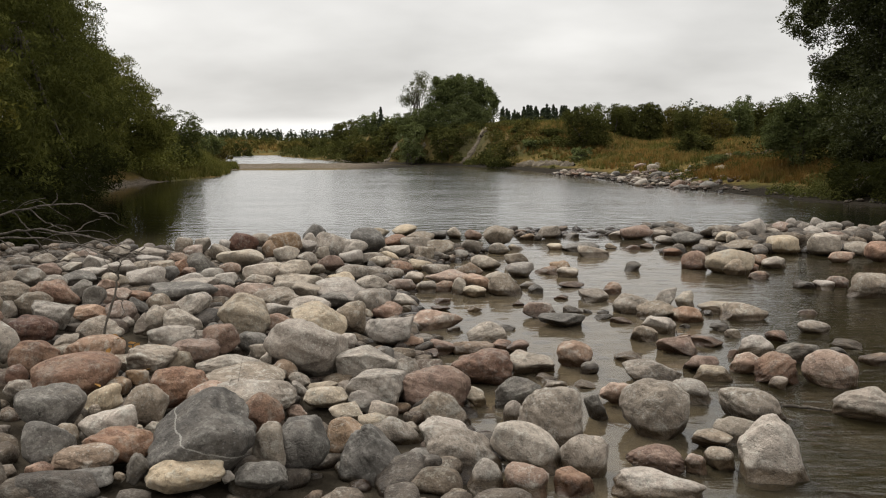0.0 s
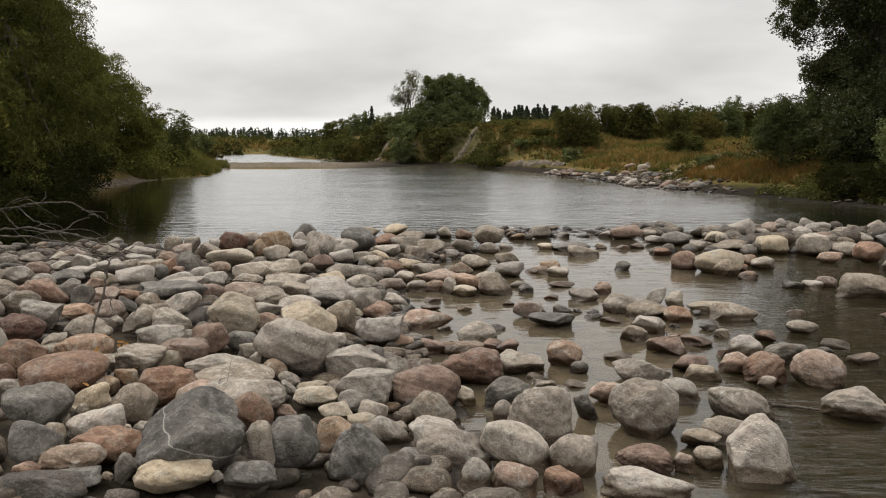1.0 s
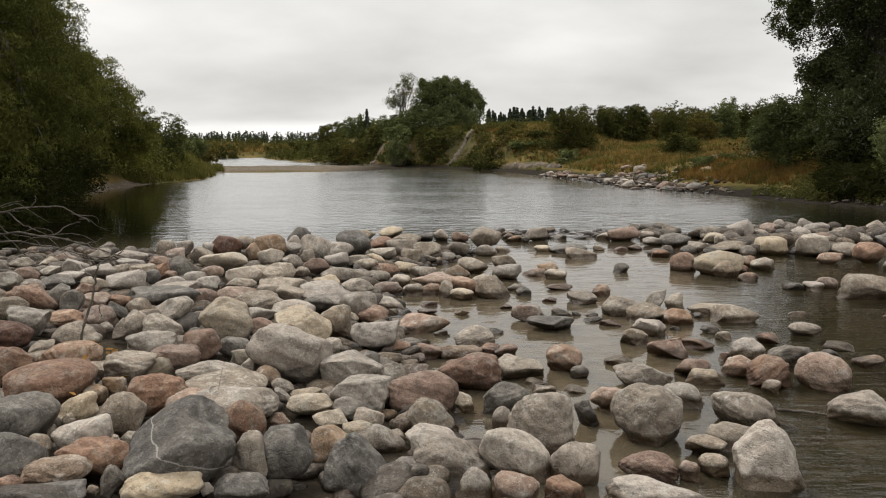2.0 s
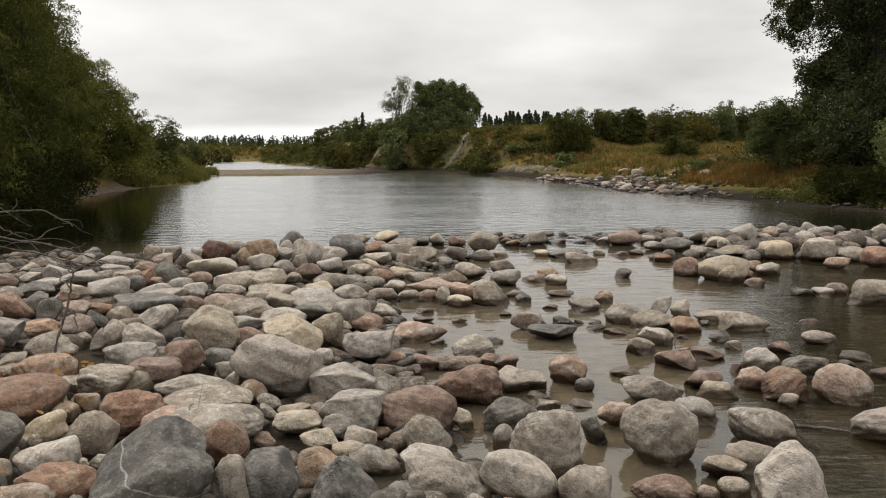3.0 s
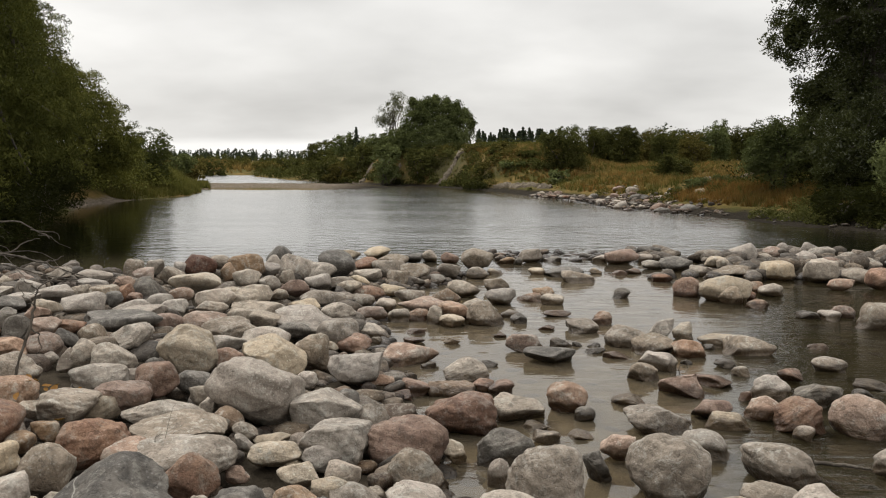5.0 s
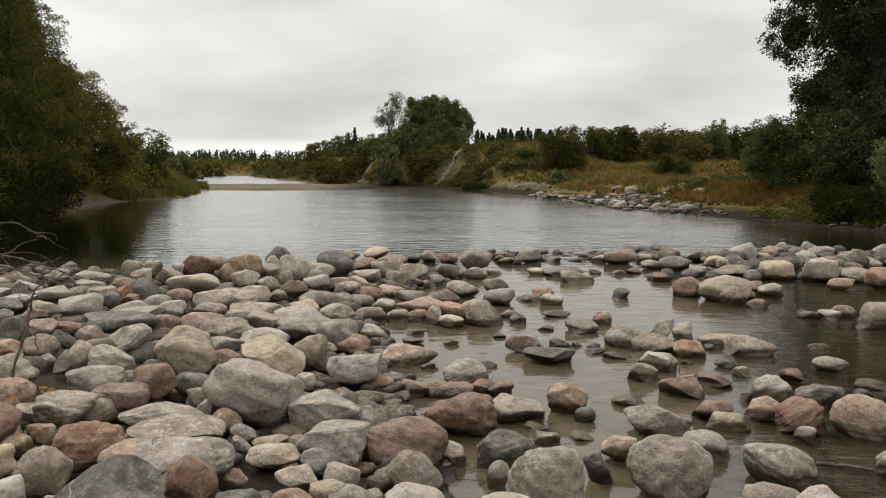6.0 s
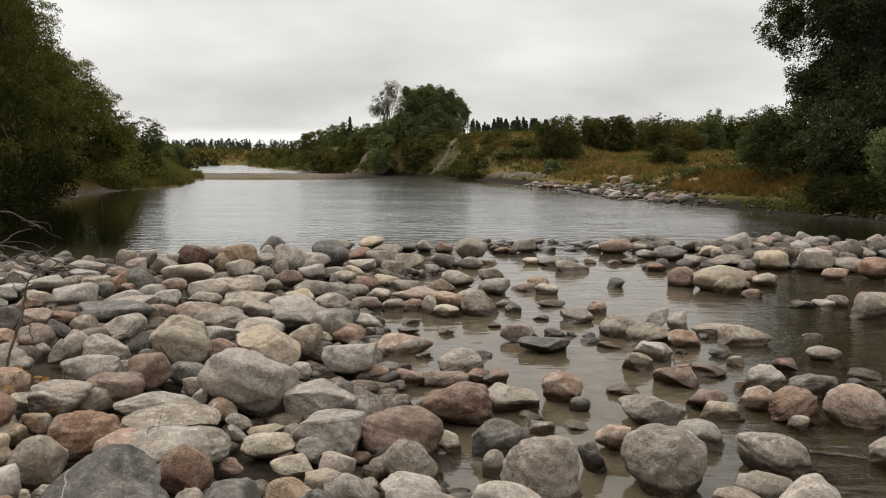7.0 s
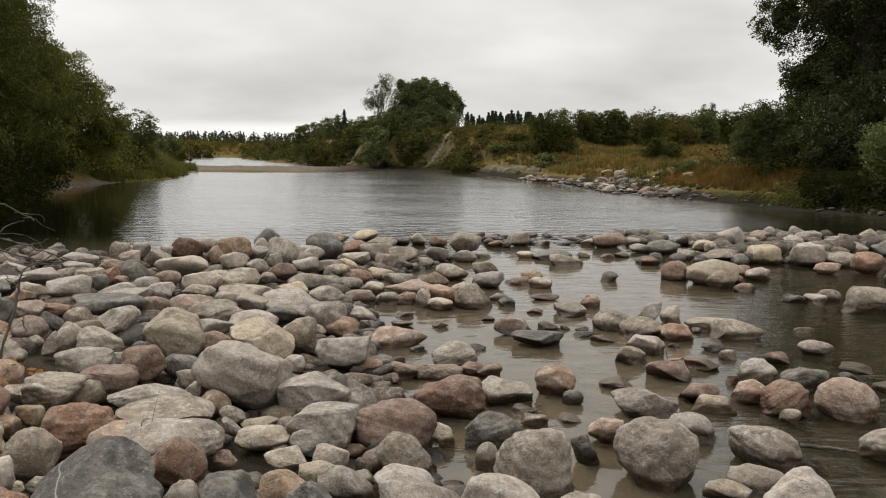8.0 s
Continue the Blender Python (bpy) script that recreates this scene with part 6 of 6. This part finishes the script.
stone('worn', "k", 5.182, 10.928, 0.093, 0.093, 0.079, 0.067, 0, -26)
stone('worn', "v", 6.086, 10.932, 0.105, 0.141, 0.120, 0.083, 0, -29)
stone('worn', "d", 2.910, 10.953, 0.089, 0.211, 0.179, 0.113, 5, -15)
stone('worn', "g", 3.541, 10.998, 0.089, 0.100, 0.085, 0.072, 0, -18)
stone('slab', "n", 4.981, 11.103, 0.099, 0.155, 0.124, 0.076, 0, -24)
stone('worn', "v", 0.366, 11.107, 0.123, 0.217, 0.184, 0.155, 0, -2)
stone('worn', "g", 2.682, 11.215, 0.051, 0.161, 0.137, 0.063, 8, -14)
stone('worn', "c", 3.531, 11.235, 0.096, 0.181, 0.154, 0.081, 0, -18)
stone('slab', "v", 5.363, 11.553, 0.107, 0.168, 0.134, 0.088, 5, -25)
stone('worn', "g", 4.258, 11.560, 0.099, 0.099, 0.084, 0.075, 0, -20)
stone('block', "w", 3.946, 11.566, 0.167, 0.217, 0.184, 0.159, 0, -19)
stone('worn', "w", 4.829, 11.574, 0.113, 0.152, 0.129, 0.092, -10, -23)
stone('worn', "w", 6.179, 11.614, 0.128, 0.141, 0.120, 0.110, 0, -28)
stone('slab', "v", -0.768, 11.680, 0.063, 0.221, 0.176, 0.080, 0, 4)
stone('round', "d", 0.951, 11.692, 0.039, 0.067, 0.057, 0.059, 0, -5, wet=True)
stone('slab', "o", 0.814, 11.801, 0.029, 0.149, 0.119, 0.066, 0, -4, wet=True)
stone('worn', "n", 0.010, 11.805, 0.068, 0.129, 0.110, 0.087, 0, -0)
stone('slab', "d", -0.496, 11.819, 0.060, 0.129, 0.103, 0.078, 0, 2)
stone('worn', "n", 2.394, 11.835, 0.084, 0.241, 0.205, 0.108, 0, -12)
stone('slab', "v", 3.665, 11.944, 0.106, 0.214, 0.171, 0.086, -5, -17)
stone('peak', "v", 1.142, 11.948, 0.087, 0.169, 0.135, 0.111, 0, -5)
stone('worn', "g", -0.283, 11.974, 0.074, 0.117, 0.100, 0.093, 0, 1)
stone('worn', "k", 4.574, 11.995, 0.123, 0.180, 0.153, 0.105, 0, -21)
stone('worn', "w", 2.765, 12.033, 0.050, 0.104, 0.089, 0.065, 0, -13)
stone('slab', "d", 1.460, 12.062, 0.022, 0.128, 0.102, 0.050, 0, -7, wet=True)
stone('slab', "w", 2.127, 12.062, 0.029, 0.108, 0.087, 0.068, 0, -10, wet=True)
stone('slab', "c", -1.421, 12.116, 0.069, 0.174, 0.139, 0.089, 0, 7)
stone('peak', "g", 6.146, 12.188, 0.127, 0.142, 0.114, 0.111, 0, -27)
stone('worn', "g", 5.305, 12.203, 0.112, 0.187, 0.159, 0.092, 0, -24)
stone('peak', "g", 4.787, 12.257, 0.137, 0.121, 0.097, 0.122, 0, -21)
stone('worn', "g", 5.239, 12.420, 0.133, 0.150, 0.128, 0.118, 0, -23)
stone('slab', "c", -1.049, 12.427, 0.076, 0.197, 0.158, 0.096, 0, 5)
stone('slab', "d", 1.996, 12.460, 0.026, 0.103, 0.082, 0.058, 0, -9, wet=True)
stone('worn', "d", 2.947, 12.599, 0.074, 0.204, 0.174, 0.096, 4, -13)
stone('worn', "d", 7.124, 13.012, 0.077, 0.165, 0.140, 0.098, 0, -29)

# ---- bare branches hanging over the cobble bank ----


def branch_thing(name, label, start, ends, seed, r0, colour, twigs=4):
    """A leafless branch: limbs that fork into twigs, each limb a part."""
    r = np.random.RandomState(seed)
    root = new(name)
    root.location = start
    tagged(root, label, "branch")
    for e in ends:
        path = limb_path((0, 0, 0), np.array(e) - start, r, 0.10, 14)
        limb = part("limb", mesh_of("limb", *tube(path, np.linspace(r0, r0 * 0.22, 14), 6), True), colour, root)
        for _ in range(twigs):
            i = r.randint(4, 13)
            far = path[i] + (path[-1] - path[4]) * r.uniform(0.12, 0.4) + r.normal(size=3) * [0.10, 0.14, 0.10]
            part("twig", mesh_of("twig", *tube(limb_path(path[i], far, r, 0.2, 7), np.linspace(r0 * 0.4, r0 * 0.12, 7), 5), True), colour, limb)
    return root


def smooth_path(points, n=26, wob=0.006, seed=0):
    """A gently crooked line through the given places."""
    P = np.array(points, float)
    t = np.linspace(0, len(P) - 1, n)
    Q = np.stack([np.interp(t, np.arange(len(P)), P[:, i]) for i in range(3)], 1)
    for _ in range(2):
        Q[1:-1] = (Q[:-2] + 2 * Q[1:-1] + Q[2:]) / 4
    return Q + np.random.RandomState(seed).normal(size=Q.shape) * wob


def fallen_branch(name, label, root_at, limbs, twigs, r0, colour, fine=5, wob=0.007):
    """Bare limbs that rise from one foot, with forked twigs grown from the nearest limb."""
    root = new(name)
    root.location = root_at
    tagged(root, label, "branch")
    made = []
    for i, l in enumerate(limbs):
        path = smooth_path([root_at] + l, 30, wob, i) - root_at
        made.append((path, part("limb", mesh_of("limb", *tube(path, np.linspace(r0, r0 * 0.28, 30), 6), True), colour, root)))
    rng = np.random.RandomState(8)
    for i, w in enumerate(twigs):
        gaps = [np.linalg.norm(p - (np.array(w[0]) - root_at), axis=1).min() for p, _ in made]
        path, limb = made[int(np.argmin(gaps))]
        k = int(np.argmin(np.linalg.norm(path - (np.array(w[0]) - root_at), axis=1)))
        line = smooth_path([tuple(path[k] + root_at)] + w[1:], 12, 0.005, 50 + i) - root_at
        part("twig", mesh_of("twig", *tube(line, np.linspace(r0 * 0.5, r0 * 0.2, 12), 5), True), colour, limb)
    for i in range(fine * len(made)):
        path, limb = made[i % len(made)]
        k = rng.randint(14, 29)
        far = path[k] + (path[min(k + 4, 29)] - path[k - 4]) * rng.uniform(0.3, 0.9) + rng.normal(size=3) * [0.05, 0.09, 0.09]
        part("twig", mesh_of("twig", *tube(limb_path(path[k], far, rng, 0.2, 7), np.linspace(r0 * 0.26, r0 * 0.12, 7), 5), True), colour, limb)
    return root


fallen_branch("dead_branch", "bleached bare branches leaning over the stones", np.array((-5.9, 7.7, 0.30)), [
    [(-5.14, 7.50, 0.61), (-4.93, 7.55, 0.67), (-4.55, 7.60, 0.79), (-4.18, 7.65, 0.86), (-3.84, 7.70, 0.86), (-3.62, 7.75, 0.69)],
    [(-5.02, 7.40, 0.51), (-4.56, 7.44, 0.59), (-4.25, 7.48, 0.63), (-3.75, 7.51, 0.55), (-3.42, 7.53, 0.44), (-3.11, 7.55, 0.34)],
], [
    [(-4.34, 7.55, 0.83), (-4.20, 7.58, 0.68), (-4.09, 7.60, 0.64), (-3.95, 7.62, 0.56)],
    [(-4.03, 7.55, 0.49), (-3.89, 7.61, 0.59), (-3.81, 7.67, 0.68), (-3.71, 7.73, 0.70)],
    [(-4.33, 7.50, 0.61), (-4.19, 7.52, 0.43), (-4.08, 7.53, 0.32)],
    [(-3.79, 7.55, 0.54), (-3.58, 7.61, 0.49), (-3.47, 7.67, 0.55)],
    [(-4.16, 7.62, 0.87), (-4.09, 7.64, 0.91), (-4.10, 7.67, 0.97)],
    [(-4.55, 7.60, 0.79), (-4.42, 7.61, 0.64), (-4.30, 7.62, 0.58)],
], 0.017, DEADWOOD)
fallen_branch("dead_branch", "bare grey branches lying low across the bank", np.array((-5.7, 7.3, 0.22)), [
    [(-4.83, 7.20, 0.55), (-4.51, 7.25, 0.57), (-4.13, 7.30, 0.57), (-3.69, 7.35, 0.48), (-3.46, 7.40, 0.39), (-2.92, 7.45, 0.35)],
    [(-4.79, 7.00, 0.23), (-4.33, 7.10, 0.32), (-3.98, 7.15, 0.36), (-3.57, 7.20, 0.39), (-3.22, 7.25, 0.38)],
], [
    [(-4.51, 7.25, 0.57), (-4.32, 7.27, 0.42), (-4.17, 7.29, 0.37)],
    [(-3.53, 7.38, 0.42), (-3.41, 7.40, 0.28), (-3.38, 7.41, 0.22)],
    [(-3.98, 7.15, 0.36), (-3.80, 7.10, 0.30), (-3.70, 7.05, 0.20)],
], 0.014, DEADWOOD)
fallen_branch("sunken_stick", "dark waterlogged stick lying in the shallows", np.array((1.70, 3.93, 0.004)), [[(1.83, 3.87, 0.012), (1.93, 3.83, 0.008), (2.09, 3.80, -0.01)]], [], 0.011, BARK, 1, 0.0015)
fallen_branch("bent_twig", "thin bent twig caught on a stone in the water", np.array((1.50, 5.50, 0.02)), [[(1.49, 5.50, 0.06), (1.50, 5.50, 0.085), (1.54, 5.50, 0.09), (1.555, 5.50, 0.06), (1.53, 5.49, 0.035)]], [], 0.0035, BARK, 0, 0.0008)
fallen_branch("rootlets", "tangle of dark rootlets under a brown stone", np.array((-1.88, 3.62, 0.14)), [
    [(-1.95, 3.55, 0.22), (-1.85, 3.52, 0.26), (-1.74, 3.55, 0.24), (-1.70, 3.60, 0.16)],
    [(-1.99, 3.52, 0.18), (-1.92, 3.50, 0.24), (-1.80, 3.53, 0.22), (-1.76, 3.50, 0.13)],
    [(-1.80, 3.56, 0.21), (-1.72, 3.50, 0.22), (-1.68, 3.52, 0.12)],
], [], 0.006, BARK, 4, 0.004)
fallen_branch("dry_twig", "thin dark twig standing between the stones", np.array((-2.20, 4.25, 0.28)), [[(-2.175, 4.342, 0.46), (-2.133, 4.363, 0.596), (-2.116, 4.371, 0.70), (-2.104, 4.377, 0.751), (-2.057, 4.40, 0.782), (-1.976, 4.438, 0.822)]], [[(-2.104, 4.377, 0.751), (-2.143, 4.358, 0.77), (-2.182, 4.338, 0.808)], [(-2.15, 4.35, 0.54), (-2.107, 4.376, 0.506), (-2.108, 4.375, 0.435), (-2.125, 4.367, 0.394)], [(-2.12, 4.36, 0.66), (-2.17, 4.36, 0.70), (-2.20, 4.37, 0.76)]], 0.0085, BARK, 3, 0.003)
branch_thing("dry_twig", "short dry stems between the stones", (-1.12, 3.31, 0.12), [(-1.17, 3.40, 0.30), (-1.15, 3.41, 0.24)], 5, 0.004, BARK, 2)


def dry_leaf(x, y, z, size, turn, seed):
    """A curled dead leaf: a small bowed blade with a pointed tip."""
    r = np.random.RandomState(seed)
    v, f, n = [], [], 6
    for i in range(n + 1):
        t = i / n
        w = size * 0.32 * math.sin(math.pi * min(1, t * 0.92 + 0.06)) ** 0.8
        h = size * 0.35 * (t - 0.5) ** 2 + r.normal() * size * 0.02
        v += [(-w, (t - 0.5) * size, h + w * 0.6), (0, (t - 0.5) * size, h), (w, (t - 0.5) * size, h + w * 0.6)]
        if i:
            b = 3 * (i - 1)
            f += [(b, b + 1, b + 4, b + 3), (b + 1, b + 2, b + 5, b + 4)]
    ob = part("dry_leaf", mesh_of("dry_leaf", v, f, True), LITTER)
    ob.matrix_world = pose(x, y, z, r.uniform(-35, 35), r.uniform(-35, 35), turn)
    return tagged(ob, "curled tawny dead leaf between the stones", "leaf", "dead leaves")


LITTER = leaf_material("dead_leaf", (0.13, 0.065, 0.022), (0.24, 0.13, 0.045), 0.0, (0.2, 0.12, 0.05))
for i in range(16):
    r = np.random.RandomState(600 + i)
    dry_leaf(-2.03 + r.normal() * 0.09, 4.20 + r.normal() * 0.10, 0.25 + r.uniform(0, 0.09), r.uniform(0.03, 0.055), r.uniform(0, 360), i)
for i in range(14):
    r = np.random.RandomState(640 + i)
    dry_leaf(-1.85 + r.normal() * 0.25, 3.8 + r.normal() * 0.4, 0.22 + r.uniform(0, 0.08), r.uniform(0.03, 0.05), r.uniform(0, 360), 40 + i)

# ---- smaller stones between, under and around the large ones ----

stone("smooth", "c", 7.75, 26.4, 0.45, 0.26, 0.22, 0.17, 0, -16, "stones of the far shore", "on the far shore")
stone("slab", "d", 6.75, 24.4, 0.08, 0.37, 0.26, 0.15, -6, -15, "stones of the far shore", "on the far shore")
stone("worn", "d", 6.0, 24.2, 0.02, 0.25, 0.18, 0.12, 6, -14, "stones of the far shore", "on the far shore")


rng = np.random.RandomState(90)
shore = 0
while shore < 150:
    y = rng.uniform(24.2, 36.0)
    x = shore_right(y) + rng.uniform(-0.5, 2.4 if 25 < y < 33 else 1.0)
    a = 0.06 + 0.12 * rng.uniform() ** 2 if shore > 4 else rng.uniform(0.22, 0.29)
    if any((x - q[0]) ** 2 + (y - q[1]) ** 2 < (0.55 * (a + q[2])) ** 2 for q in PLACED):
        continue
    c = a * rng.uniform(0.45, 0.75)
    stone(("worn", "block", "box", "worn")[shore % 4], "vngvngvd"[rng.randint(8)], x, y, float(ground_height(np.array(x), np.array(y))) + c * 0.35, a, a * rng.uniform(0.6, 0.9), c, rng.uniform(-10, 10), rng.uniform(0, 180), "stones of the far shore", "on the far muddy shore")
    shore += 1


def scatter(name, label, many, seed, area, size, material, depth=0.45, level=3, gap=0.62, kinds=("round", "oval", "block"), keep=None, flat=(0.5, 0.8), top=None, sink=0.0):
    rng = np.random.RandomState(seed)
    forms = {q: [stone_form(kinds[i % len(kinds)], np.random.RandomState(500 + i), q)[0] for i in range(14)] for q in (2, 3)}
    P = np.array(PLACED)
    xs, ys, rs = list(P[:, 0]), list(P[:, 1]), list(np.sqrt(P[:, 2] * P[:, 3]))
    vs, fs, o, made, tries = [], [], 0, 0, 0
    while made < many and tries < many * 14:
        tries += 1
        x, y = rng.uniform(area[0], area[1]), rng.uniform(area[2], area[3])
        if keep and not keep(x, y):
            continue
        r = size[0] + (size[1] - size[0]) * rng.uniform() ** 1.8
        ax, ay, ar = np.array(xs), np.array(ys), np.array(rs)
        if ((ax - x) ** 2 + (ay - y) ** 2 < (gap * (ar + r)) ** 2).any():
            continue
        xs.append(x), ys.append(y), rs.append(r)
        z = float(ground_height(np.array(x), np.array(y))) if top is None else top(x, y)
        c = r * rng.uniform(*flat)
        if sink:
            near = np.hypot(P[:, 0] - x, P[:, 1] - y) / (np.sqrt(P[:, 2] * P[:, 3]) + r)
            z -= sink * c * float(ease(near.min(), 1.7, 1.1))
        s = np.array([r * rng.uniform(0.85, 1.3), r * rng.uniform(0.75, 1.05), c])
        q = level if 1.8 < y < 5.2 and -3.2 < x < 3 and r > 0.055 else 2
        v = forms[q][rng.randint(14)] * s
        m = np.array(pose(0, 0, 0, rng.normal() * 9, rng.normal() * 9, rng.uniform(0, 360)).to_3x3())
        vs.append(v @ m.T + [x, y, z + c * depth])
        fs.append(BALLS[q][1] + o)
        o += len(v)
        made += 1
    ob = part(name, mesh_of(name, np.concatenate(vs), np.concatenate(fs), True), material)
    return tagged(ob, label, "stones", kind="stuff")


def on_bank(x, y):
    return bank_top(np.array(x), np.array(y)) > -0.035 and x > shore_left(y) - 0.6 and y > -1.7 + 0.7 * lumps(np.array(x), np.array(y), 1.6, 14)


def in_shallows(x, y):
    return bank_top(np.array(x), np.array(y)) < -0.02


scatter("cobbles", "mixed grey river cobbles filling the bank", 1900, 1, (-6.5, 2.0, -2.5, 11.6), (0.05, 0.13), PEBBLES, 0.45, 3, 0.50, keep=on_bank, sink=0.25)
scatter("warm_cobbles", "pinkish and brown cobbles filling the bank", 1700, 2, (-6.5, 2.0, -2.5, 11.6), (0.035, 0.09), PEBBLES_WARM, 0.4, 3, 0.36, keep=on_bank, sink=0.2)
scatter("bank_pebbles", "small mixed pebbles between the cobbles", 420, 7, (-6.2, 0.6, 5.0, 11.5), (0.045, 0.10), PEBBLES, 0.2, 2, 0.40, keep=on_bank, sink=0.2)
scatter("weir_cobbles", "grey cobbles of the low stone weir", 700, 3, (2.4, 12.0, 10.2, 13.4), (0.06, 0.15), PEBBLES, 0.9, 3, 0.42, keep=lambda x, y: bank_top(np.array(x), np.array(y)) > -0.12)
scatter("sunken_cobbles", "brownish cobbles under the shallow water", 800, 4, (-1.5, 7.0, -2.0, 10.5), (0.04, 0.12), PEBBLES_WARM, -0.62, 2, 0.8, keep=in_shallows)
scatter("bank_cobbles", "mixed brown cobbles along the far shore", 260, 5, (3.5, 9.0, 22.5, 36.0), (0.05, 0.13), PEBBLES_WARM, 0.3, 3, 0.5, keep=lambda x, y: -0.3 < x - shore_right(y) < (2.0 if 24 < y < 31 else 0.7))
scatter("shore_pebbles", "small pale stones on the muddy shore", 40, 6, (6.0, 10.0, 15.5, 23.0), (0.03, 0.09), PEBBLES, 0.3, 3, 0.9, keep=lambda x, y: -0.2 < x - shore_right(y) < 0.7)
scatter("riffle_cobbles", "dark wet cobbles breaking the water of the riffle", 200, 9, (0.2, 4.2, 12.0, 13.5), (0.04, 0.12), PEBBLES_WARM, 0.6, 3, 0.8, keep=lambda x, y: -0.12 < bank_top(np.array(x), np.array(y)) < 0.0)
